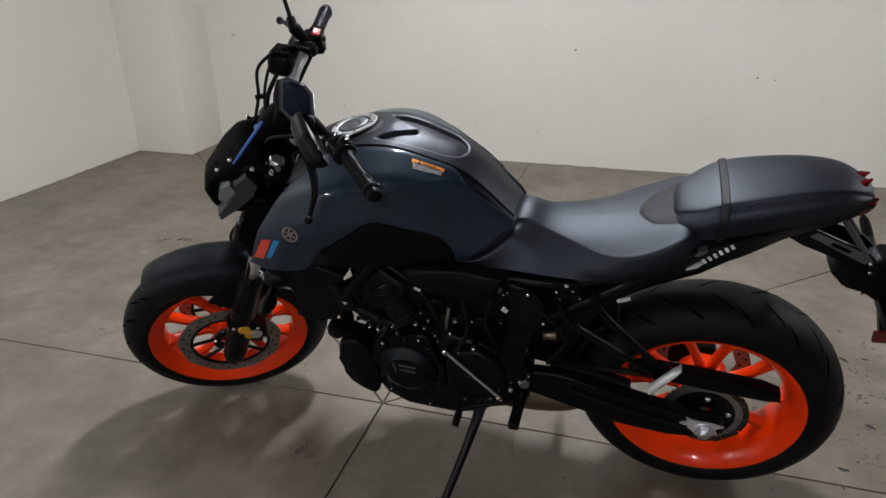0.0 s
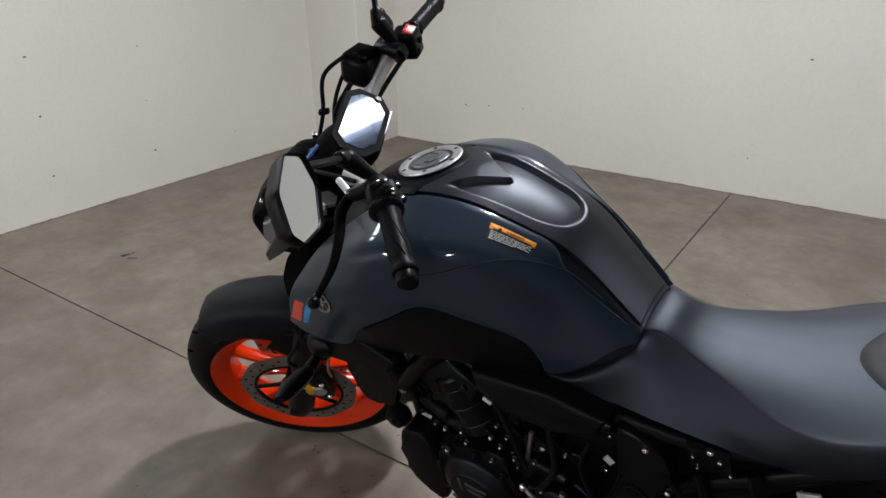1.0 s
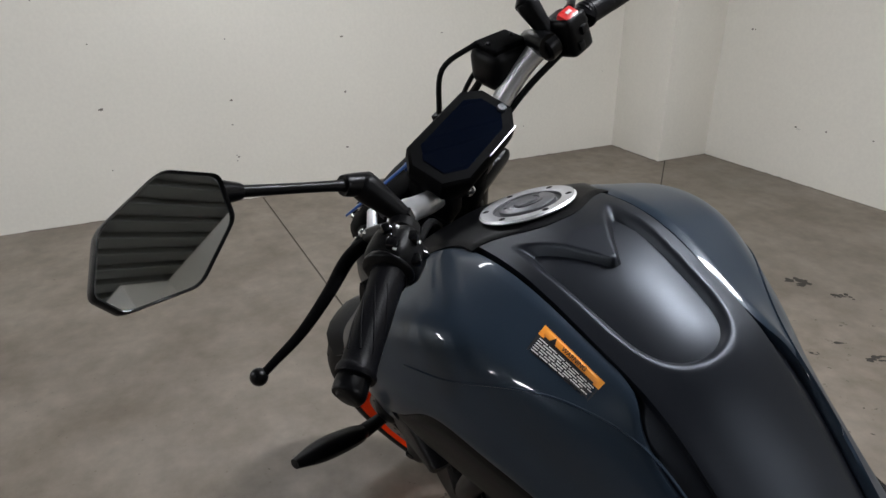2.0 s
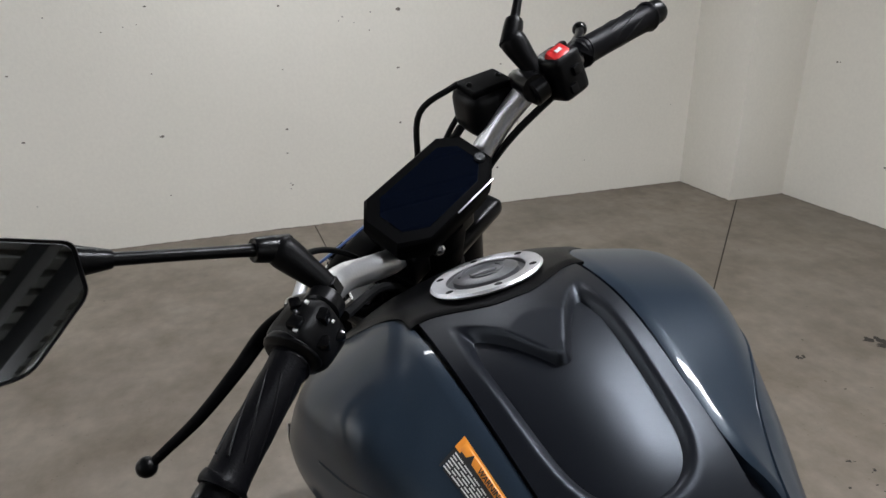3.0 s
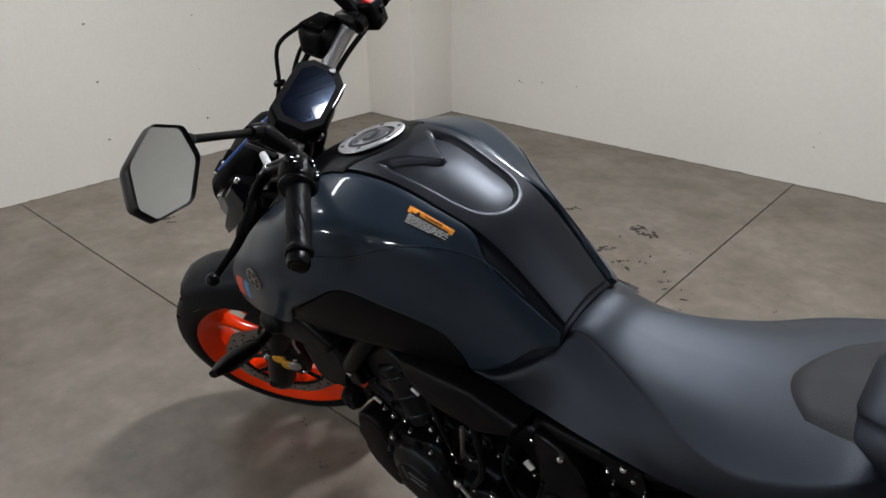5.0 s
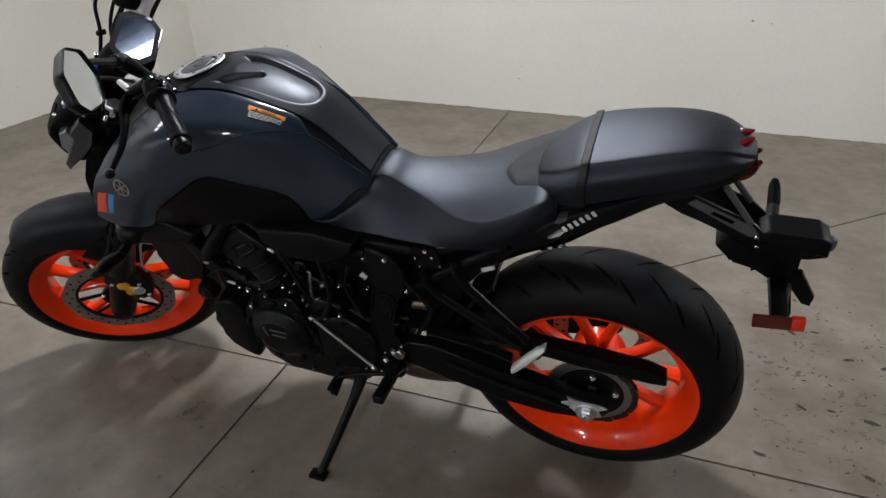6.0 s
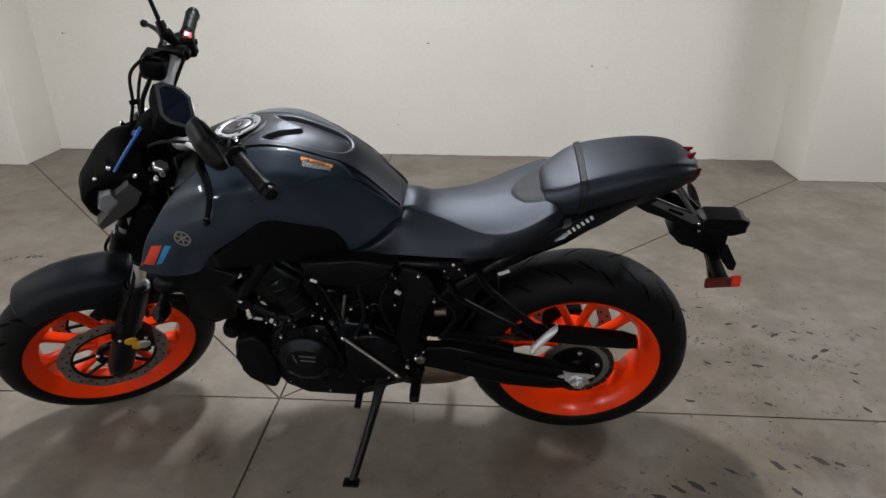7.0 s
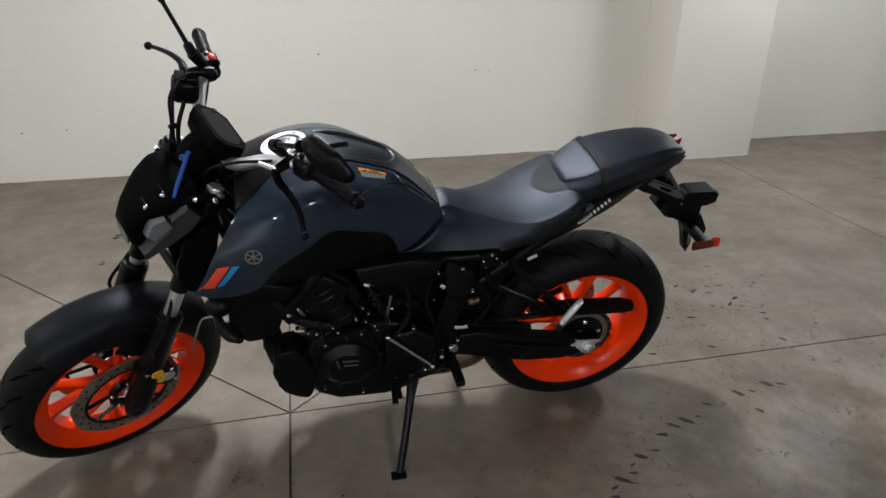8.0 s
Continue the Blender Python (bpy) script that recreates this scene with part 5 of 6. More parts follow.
for dy in (-0.024, 0.024):
    bike_part("bolt", bolt(rv @ Vector((0, dy * 0.85, 0.0335)), 0.0035, (0.17, 0, 0.98), 0.002), METAL_BLACK, "", BARS, brake)

# mirrors
def side_mirror(sy):
    """A stem on the perch and an angular, five-sided mirror head that faces the rider."""
    base = Vector((-0.262, sy * 0.182, 1.088))
    knee = Vector((-0.286, sy * 0.190, 1.134))
    centre = Vector((-0.278, sy * 0.372, 1.238))
    back = Vector((0.940, -sy * 0.120, 0.267)).normalized()
    right = Vector((0.22, sy * 0.97, 0.06))
    right = (right - back * right.dot(back)).normalized()
    up = back.cross(right)
    up = (up if up.z > 0 else -up).normalized()
    tip = centre - right * 0.056 - up * 0.004 - back * 0.016
    stem = bike_part("mirror_stem", tube([base, base + (knee - base) * 0.30, knee - (knee - base) * 0.12, knee + (knee - base) * 0.06], [0.010, 0.012, 0.0155, 0.0125], 14), PLASTIC, "black mirror stem", BARS)
    bike_part("stem_nut", rod(base - Vector((0, 0, 0.012)), base + Vector((0, 0, 0.004)), 0.011, n=6), METAL_BLACK, "", BARS, stem)
    d = tip - knee
    bike_part("stem_arm", tube([knee - d * 0.06, knee + d * 0.14, knee + d * 0.18, knee + d * 0.80, knee + d * 0.84, tip], [0.013, 0.011, 0.0058, 0.0055, 0.0075, 0.0125], 12), METAL_BLACK, "", BARS, stem)
    shape = [(-0.069, 0.006), (-0.030, 0.041), (0.046, 0.038), (0.087, 0.004), (0.080, -0.022), (0.018, -0.051), (-0.050, -0.032)]
    shape = [(a * 0.90, b * 0.90) for a, b in shape]
    line = rounded(shape, 0.16, 4)

    def ring(scale, depth, dz=0.0):
        return [centre + right * (a * scale) + up * (b * scale + dz) + back * depth for a, b in line]

    shell = loft([ring(0.25, -0.028), ring(0.62, -0.025), ring(0.90, -0.016), ring(1.0, -0.005), ring(1.0, 0.004), ring(0.98, 0.006), ring(0.955, 0.004), ring(0.945, 0.0)])
    head = bike_part("mirror_head", shell, PLASTIC, "black angular mirror housing", BARS)
    glass = bmesh.new()
    glass.faces.new([glass.verts.new(p) for p in ring(0.95, 0.0018)])
    ob = bike_part("mirror_glass", glass, MIRROR, "silvered mirror glass", BARS, head)


side_mirror(-1)
side_mirror(1)

# instrument
tilt = 36
IN = Matrix.Translation((-0.318, 0.0, 1.047)) @ pose(0, 0, 0, 0, tilt, -4)


def panel_shape(w, h, cut):
    return [(-h, -w + cut), (-h + cut * 0.9, -w), (h - cut, -w), (h, -w + cut * 1.4), (h, w - cut * 1.4), (h - cut, w), (-h + cut * 0.9, w), (-h, w - cut)]


def panel_ring(w, h, cut, z):
    return [IN @ Vector((a, b, z)) for a, b in panel_shape(w, h, cut)]


shell = loft([panel_ring(0.045, 0.026, 0.012, -0.058), panel_ring(0.074, 0.040, 0.018, -0.040), panel_ring(0.084, 0.045, 0.022, -0.014), panel_ring(0.084, 0.045, 0.022, 0.002), panel_ring(0.081, 0.042, 0.021, 0.006)])
gauge = bike_part("instrument", shell, COWL, "black instrument with a dark glass display", True)
glass = loft([panel_ring(0.068, 0.0335, 0.018, 0.0055), panel_ring(0.067, 0.0325, 0.018, 0.0070)])
bike_part("display", glass, SCREEN, "dark glossy display glass", True, gauge)
bm = lathe([(0.001, -0.0030), (0.0055, -0.0030), (0.0065, -0.0015), (0.0065, 0.002), (0.001, 0.002)], n=20, closed=False)
bm.transform(IN @ Matrix.Translation((0.014, 0.0700, 0.0074)) @ pose(0, 0, 0, -90, 0, 0))
bike_part("gauge_button", bm, GREY_PANEL, "small grey button", True, gauge)
bike_part("gauge_bracket", tube([(-0.338, 0, 1.020), (-0.368, 0, 0.990), (-0.390, 0, 0.950), (-0.395, 0, 0.915)], [0.044, 0.054, 0.052, 0.045], 14, flat=1.0), COWL, "black bracket", True, gauge)
bike_part("gauge_trim", block((0.0022, 0.064, 0.002), IN @ Matrix.Translation((0.0430, 0.026, 0.0040)), 0.0008), SILVER, "", True, gauge)

# headlamp unit: an angular shell with a side panel and a running light let into each flank
def facet(points, inward, raise_by=0.004):
    """A thick plate over an uneven outline in space, its outer face a little smaller."""
    pts = [Vector(p) for p in points]
    mid = sum(pts, Vector()) / len(pts)
    out = Vector((0, raise_by if mid.y > 0 else -raise_by, 0))
    return loft([[p + Vector((0, -out.y / raise_by * inward, 0)) for p in pts], pts, [p + (mid - p) * 0.07 + out for p in pts]])


lamp_side = [(-0.418, 0.990), (-0.468, 0.992), (-0.520, 0.962), (-0.572, 0.918), (-0.588, 0.885), (-0.582, 0.835), (-0.562, 0.806), (-0.500, 0.830), (-0.445, 0.880), (-0.412, 0.940)]


def lamp_width(x, z):
    return 0.046 + 0.062 * smoothstep(-0.60, -0.46, x) - 0.020 * smoothstep(0.94, 1.01, z)


ringline = rounded(lamp_side, 0.22, 2)
cxz = (-0.49, 0.91)
rings = []
for s, k in ((-1, 0.50), (-0.97, 0.74), (-0.86, 0.90), (-0.58, 1.0), (0.58, 1.0), (0.86, 0.90), (0.97, 0.74), (1, 0.50)):
    rings.append([(cxz[0] + (x - cxz[0]) * k, s * lamp_width(x, z) - 0.012, cxz[1] + (z - cxz[1]) * k) for x, z in ringline])
headlamp = bike_part("headlamp", loft(rings), COWL, "black headlamp unit with grey side panels", True)
for sy in (-1, 1):
    far = Matrix.Translation((0, -0.045 if sy > 0 else 0, 0))
    bm = facet([(-0.465, sy * 0.122, 0.968), (-0.446, sy * 0.138, 0.942), (-0.462, sy * 0.132, 0.912), (-0.516, sy * 0.110, 0.862), (-0.570, sy * 0.086, 0.818), (-0.572, sy * 0.082, 0.834), (-0.546, sy * 0.094, 0.866), (-0.504, sy * 0.112, 0.914), (-0.502, sy * 0.108, 0.936)], 0.045)
    bm.transform(far)
    bike_part("lamp_side_panel", bm, GREY_PANEL, "grey painted side panel", True, headlamp)
    bm = facet([(-0.511, sy * 0.100, 0.936), (-0.503, sy * 0.106, 0.914), (-0.544, sy * 0.087, 0.868), (-0.556, sy * 0.078, 0.880), (-0.538, sy * 0.084, 0.920)], 0.035)
    bm.transform(far)
    bike_part("running_light", bm, LENS_CLEAR, "pale running-light lens", True, headlamp)
    for x, y, z, r in ((-0.496, 0.066, 0.976, 0.0068), (-0.534, 0.056, 0.947, 0.0068)) if sy < 0 else ():
        boss = rod((x, sy * (y - 0.030), z), (x, sy * y, z), 0.0078, n=14)
        bike_part("screw_boss", boss, COWL, "", True, headlamp)
        bike_part("bolt", bolt((x, sy * y, z), r, (-0.25, sy, 0.2), 0.0045), CHROME, "", True, headlamp)
    e = 0.040 if sy > 0 else 0
    stay = tube([(-0.480, sy * (0.090 - e), 0.960), (-0.446, sy * (0.110 - e), 0.972), (-0.403, sy * (0.118 - e), 0.964), (-0.375, sy * (0.106 - e), 0.950)], [0.011, 0.010, 0.014, 0.014], 10, flat=0.7)
    bike_part("lamp_stay", stay, COWL, "", True, headlamp)
    bike_part("bolt", bolt((-0.446, sy * (0.121 - e), 0.980), 0.0055, (-0.2, sy, 0.2), 0.004), CHROME, "", True, headlamp)
    bike_part("stay_bolt", bolt((-0.406, sy * (0.133 - e), 0.968), 0.0066, (0.1, sy, 0.25), 0.006), CHROME, "", True, headlamp)
    bike_part("stay_nut", rod((-0.392, sy * (0.118 - e), 0.972), (-0.389, sy * (0.136 - e), 0.975), 0.0065, n=6), STEEL, "", True, headlamp)
    # front indicators on short stalks from the shrouds
    ind = bike_part("front_indicator", tube([(-0.362, sy * 0.238, 0.646), (-0.348, sy * 0.262, 0.658), (-0.326, sy * 0.310, 0.680), (-0.307, sy * 0.348, 0.697)], [0.011, 0.019, 0.020, 0.009], 12, flat=0.75), PLASTIC, "black front turn indicator")
    bike_part("indicator_mount", ball((-0.366, sy * 0.185, 0.664), 0.030, (1.2, 0.9, 0.9)), PLASTIC, parent=ind)
    bike_part("indicator_stalk", tube([(-0.375, sy * 0.170, 0.655), (-0.372, sy * 0.200, 0.645), (-0.360, sy * 0.240, 0.647)], [0.014, 0.010, 0.012], 10), RUBBER, parent=ind)
lens = lathe([(0.001, 0.0), (0.026, 0.004), (0.030, 0.012), (0.001, 0.012)], n=28, closed=False)
lens.transform(Matrix.Translation((-0.574, 0, 0.842)) @ pose(0, 0, 0, 0, 20, 90))
bike_part("projector_lens", lens, LENS_CLEAR, "", True, headlamp)
# cables between bars and headlamp
for pts, r in ((((-0.345, 0.130, 1.110), (-0.388, 0.092, 1.096), (-0.404, 0.066, 1.040), (-0.428, 0.046, 0.983), (-0.425, 0.040, 0.930)), 0.0040),
               (((-0.300, 0.180, 1.078), (-0.352, 0.150, 1.078), (-0.386, 0.100, 1.040), (-0.402, 0.075, 0.980), (-0.400, 0.060, 0.930)), 0.0038),
               (((-0.350, 0.110, 1.062), (-0.388, 0.074, 1.020), (-0.402, 0.055, 0.940)), 0.0055),
               (((-0.290, -0.190, 1.080), (-0.360, -0.150, 1.075), (-0.400, -0.090, 1.020), (-0.390, -0.050, 0.930)), 0.0036),
               (((-0.250, -0.200, 1.060), (-0.300, -0.130, 1.020), (-0.350, -0.075, 0.960)), 0.005),
               (((-0.250, 0.190, 1.060), (-0.292, 0.128, 1.036), (-0.330, 0.088, 1.000), (-0.360, 0.060, 0.950)), 0.0048)):
    bike_part("cable", tube(pts, r, 8), RUBBER, "black control cable", True)
for p, r, d in (((-0.318, -0.029, 0.985), 0.0075, (0.8, -0.2, 0.5)),):
    bike_part("clamp_bolt", bolt(p, r, d, 0.007), CHROME, "", True)
bike_part("brake_line", tube([(-0.370, -0.128, 0.580), (-0.402, -0.130, 0.583), (-0.426, -0.130, 0.576), (-0.444, -0.130, 0.536), (-0.458, -0.130, 0.500), (-0.462, -0.124, 0.470)], 0.0028, 8, 4), STEEL, "bare steel brake line")
bike_part("cable_clip", block((0.020, 0.012, 0.008), Matrix.Translation((-0.402, 0.064, 1.040)), 0.002), PLASTIC, "", True)
bike_part("blue_tape", tube([(-0.419, -0.154, 0.962), (-0.413, -0.128, 0.974), (-0.404, -0.098, 0.990), (-0.395, -0.070, 1.005), (-0.386, -0.044, 1.019), (-0.372, -0.030, 1.022)], [0.0034, 0.0044, 0.0048, 0.0050, 0.0056, 0.004], 8, flat=0.35), BLUE, "blue plastic strip")
bag = bmesh.new()
bmesh.ops.create_icosphere(bag, subdivisions=3, radius=0.008)
rnd = random.Random(9)
for v in bag.verts:
    v.co = Vector((v.co.x * 1.2, v.co.y * 1.3, v.co.z * 0.9)) * rnd.uniform(0.72, 1.15)
bag.transform(Matrix.Translation((-0.402, -0.050, 1.004)))
bike_part("blue_wrapper", bag, BLUE, "crumpled blue plastic wrapper")

# ---- frame, engine and running gear ----
for sy in (-1, 1):
    pts = [(-0.355, sy * 0.045, 0.850), (-0.305, sy * 0.100, 0.735), (-0.255, sy * 0.140, 0.655), (-0.212, sy * 0.152, 0.598)]
    spar = bike_part("frame_tube", tube(pts, 0.018, 12), METAL_BLACK, "black steel frame tube")
    bike_part("frame_brace", tube([(-0.105, sy * 0.140, 0.735), (-0.160, sy * 0.152, 0.665), (-0.208, sy * 0.152, 0.600)], 0.017, 12), METAL_BLACK, parent=spar)
    bike_part("frame_spar", tube([(-0.30, sy * 0.080, 0.800), (-0.16, sy * 0.120, 0.735), (0.05, sy * 0.112, 0.690), (0.22, sy * 0.112, 0.640)], 0.017, 12), METAL_BLACK, parent=spar)
    bike_part("engine_mount", block((0.040, 0.022, 0.060), Matrix.Translation((-0.208, sy * 0.148, 0.585)) @ pose(0, 0, 0, 0, -30, 0), 0.007, 3), METAL_BLACK, parent=spar)
    bike_part("bolt", bolt((-0.206, sy * 0.161, 0.590), 0.008, (0, sy, 0)), CHROME, parent=spar)
    bm = plate(rounded([(0.205, 0.712), (0.274, 0.684), (0.294, 0.643), (0.268, 0.571), (0.247, 0.501), (0.240, 0.440), (0.262, 0.400), (0.252, 0.310), (0.236, 0.290), (0.190, 0.285), (0.178, 0.345), (0.178, 0.432), (0.193, 0.508), (0.214, 0.594), (0.210, 0.652)], 0.25, 2), sy * 0.118, sy * 0.152, 0.009)
    pv = bike_part("pivot_plate", bm, METAL_BLACK, "black frame plate over the swingarm pivot")
    rim_line = [(x, sy * 0.1525, z) for x, z in ((0.221, 0.573), (0.232, 0.583), (0.245, 0.582), (0.258, 0.570), (0.252, 0.540), (0.241, 0.510))]
    bike_part("recess_rim", tube(rim_line, 0.0032, 8), METAL_BLACK, parent=pv)
    bike_part("recess_rim", tube([(0.217, sy * 0.1525, 0.600), (0.206, sy * 0.1525, 0.557), (0.193, sy * 0.1525, 0.512)], 0.0030, 8), METAL_BLACK, parent=pv)
    bike_part("plate_recess", plate(rounded([(0.225, 0.568), (0.246, 0.572), (0.250, 0.556), (0.238, 0.514), (0.222, 0.520)], 0.3, 2), sy * 0.1515, sy * 0.1535, 0.0015), ENGINE, parent=pv)
    for x, y, z, r in ((0.253, 0.154, 0.683, 0.0065), (0.193, 0.135, 0.660, 0.005), (0.185, 0.130, 0.565, 0.0045), (0.288, 0.148, 0.597, 0.006), (0.256, 0.154, 0.420, 0.0048), (0.236, 0.160, 0.398, 0.0088), (0.211, 0.160, 0.364, 0.0092), (0.212, 0.155, 0.388, 0.004), (0.240, 0.165, 0.346, 0.006), (0.212, 0.165, 0.322, 0.006)):
        bike_part("stud", rod((x, sy * 0.112, z), (x, sy * (y - 0.002), z), r * 1.25, n=12), METAL_BLACK, parent=pv)
        bike_part("bolt", bolt((x, sy * y, z), r * 0.85, (0, sy, 0.1)), CHROME, parent=pv)
    # Pale block added for the lit gap at the plate's front edge.
    bike_part("pale_gap_block", block((0.016, 0.004, 0.011), Matrix.Translation((0.200, sy * 0.158, 0.632)) @ pose(0, 0, 0, sy * 20, 40, 0), 0.0015), CAST, parent=pv)
    # subframe
    bike_part("subframe_tube", tube([(0.20, sy * 0.125, 0.700), (0.33, sy * 0.120, 0.700), (0.48, sy * 0.105, 0.745), (0.66, sy * 0.085, 0.820)], 0.014, 10), METAL_BLACK, parent=spar)
    bike_part("subframe_tube", tube([(0.255, sy * 0.125, 0.560), (0.36, sy * 0.120, 0.640), (0.50, sy * 0.105, 0.735)], 0.013, 10), METAL_BLACK, parent=spar)
    # passenger peg hanger
    bm = plate(rounded([(0.535, 0.520), (0.568, 0.528), (0.590, 0.505), (0.572, 0.470), (0.540, 0.480)], 0.25, 2), sy * 0.142, sy * 0.160, 0.006)
    hang = bike_part("peg_hanger", bm, METAL_BLACK, "black passenger peg hanger of two slim bars")
    bike_part("hanger_bar", tube([(0.322, sy * 0.134, 0.652), (0.362, sy * 0.146, 0.600), (0.545, sy * 0.152, 0.492)], 0.0095, 10, flat=0.7), METAL_BLACK, parent=hang)
    bike_part("hanger_bar", tube([(0.392, sy * 0.132, 0.690), (0.420, sy * 0.146, 0.645), (0.555, sy * 0.152, 0.512)], 0.0100, 10, flat=0.7), METAL_BLACK, parent=hang)
    rings = []
    for t, w in ((0, 0.005), (0.06, 0.0085), (0.5, 0.0098), (0.80, 0.0085), (1, 0.002)):
        p = Vector((0.534, sy * 0.222, 0.510)) + Vector((0.060, sy * -0.020, 0.062)) * t
        rings.append([p + Vector((0.70, 0, -0.62)) * w * math.cos(a) + Vector((0, 0.010, 0.003)) * math.sin(a) for a in [2 * math.pi * k / 10 for k in range(10)]])
    bike_part("peg_mount", tube([(0.548, sy * 0.150, 0.500), (0.552, sy * 0.180, 0.512), (0.556, sy * 0.212, 0.530)], [0.016, 0.013, 0.010], 10), METAL_BLACK, parent=hang)
    bike_part("passenger_peg", loft(rings), CAST, "silver folding passenger footpeg", parent=hang)
    for x, z in ((0.552, 0.500), (0.574, 0.508)):
        bike_part("bolt", bolt((x, sy * 0.163, z), 0.006, (0, sy, 0)), METAL_BLACK, parent=hang)
    # rider pegs
    peg = bike_part("rider_peg", block((0.026, 0.095, 0.022), Matrix.Translation((0.240, sy * 0.232, 0.366)) @ pose(0, 0, 0, sy * 8, 0, 0), 0.006, 3), RUBBER, "black rubber rider footpeg")
    bike_part("peg_base", tube([(0.240, sy * 0.150, 0.345), (0.240, sy * 0.170, 0.356), (0.240, sy * 0.192, 0.362)], [0.018, 0.015, 0.012], 12), METAL_BLACK, parent=peg)
    bike_part("peg_feeler", rod((0.238, sy * 0.274, 0.362), (0.237, sy * 0.284, 0.286), 0.0036, n=8), CHROME, parent=peg)
    bm = plate([(-0.035, 0.728), (-0.028, 0.690), (0.02, 0.655), (0.12, 0.655), (0.185, 0.690), (0.200, 0.728), (0.11, 0.735)], sy * 0.120, sy * 0.172, 0.016, segments=3)
    bike_part("airbox_cover", bm, PLASTIC, "black plastic cover below the tank")
    # radiator shroud wing
    bm = plate([(-0.390, 0.700), (-0.330, 0.735), (-0.250, 0.728), (-0.175, 0.700), (-0.200, 0.668), (-0.300, 0.655), (-0.365, 0.640)], sy * 0.150, sy * 0.196, 0.012, segments=3)
    bike_part("shroud_wing", bm, PLASTIC, "black radiator shroud")

for sy in (-1, 1):
    bm = plate(rounded([(-0.440, 0.795), (-0.448, 0.735), (-0.428, 0.698), (-0.388, 0.728), (-0.352, 0.800), (-0.338, 0.890), (-0.372, 0.885), (-0.408, 0.848)], 0.25, 3), sy * 0.110, sy * 0.172, 0.014, segments=3)
    bike_part("front_cowl", bm, COWL, "dull black cowl ahead of the tank cover")
    bm = plate(rounded([(-0.350, 0.700), (-0.356, 0.600), (-0.318, 0.500), (-0.288, 0.525), (-0.245, 0.515), (-0.215, 0.600), (-0.225, 0.690)], 0.2, 2), sy * 0.120, sy * 0.160, 0.010)
    bike_part("radiator_cowl", bm, PLASTIC, "black side cowl of the radiator")
# radiator
rad = bike_part("radiator", block((0.035, 0.220, 0.190), Matrix.Translation((-0.325, 0, 0.575)) @ pose(0, 0, 0, 0, 20, 0), 0.006), METAL_BLACK, "black radiator behind the front wheel")
for k in range(14):
    bike_part("radiator_fin", block((0.003, 0.205, 0.003), Matrix.Translation((-0.344, 0, 0.575)) @ pose(0, 0, 0, 0, 20, 0) @ Matrix.Translation((0, 0, -0.085 + 0.0130 * k)), 0), ENGINE, parent=rad)
for sy in (-1, 1):
    bike_part("radiator_tank", block((0.045, 0.034, 0.195), Matrix.Translation((-0.325, sy * 0.118, 0.575)) @ pose(0, 0, 0, 0, 20, 0), 0.012, 3), PLASTIC, parent=rad)
horn = bike_part("horn", lathe([(0.001, -0.02), (0.020, -0.018), (0.026, -0.006), (0.026, 0.012), (0.012, 0.022), (0.001, 0.022)], (-0.258, -0.140, 0.471), 28, closed=False), PLASTIC, "round black horn")
bike_part("horn_cap", ball((-0.258, -0.150, 0.466), 0.0155, (0.85, 0.8, 1.25)), METAL_BLACK, parent=horn)

# engine
case_line = [(-0.185, 0.300), (-0.150, 0.240), (-0.090, 0.206), (0.050, 0.200), (0.130, 0.225), (0.190, 0.290), (0.225, 0.370), (0.205, 0.450), (0.120, 0.490), (0.020, 0.500), (-0.080, 0.495), (-0.150, 0.460), (-0.190, 0.390)]
engine = bike_part("engine", plate(case_line, -0.135, 0.135, 0.018, segments=3), ENGINE, "black parallel-twin engine")
bm = plate([(-0.060, 0.470), (0.035, 0.500), (-0.035, 0.640), (-0.110, 0.700), (-0.205, 0.655), (-0.195, 0.590), (-0.150, 0.500)], -0.115, 0.115, 0.014, segments=3)
bike_part("cylinder_head", bm, ENGINE, "black cylinder block and head", parent=engine)
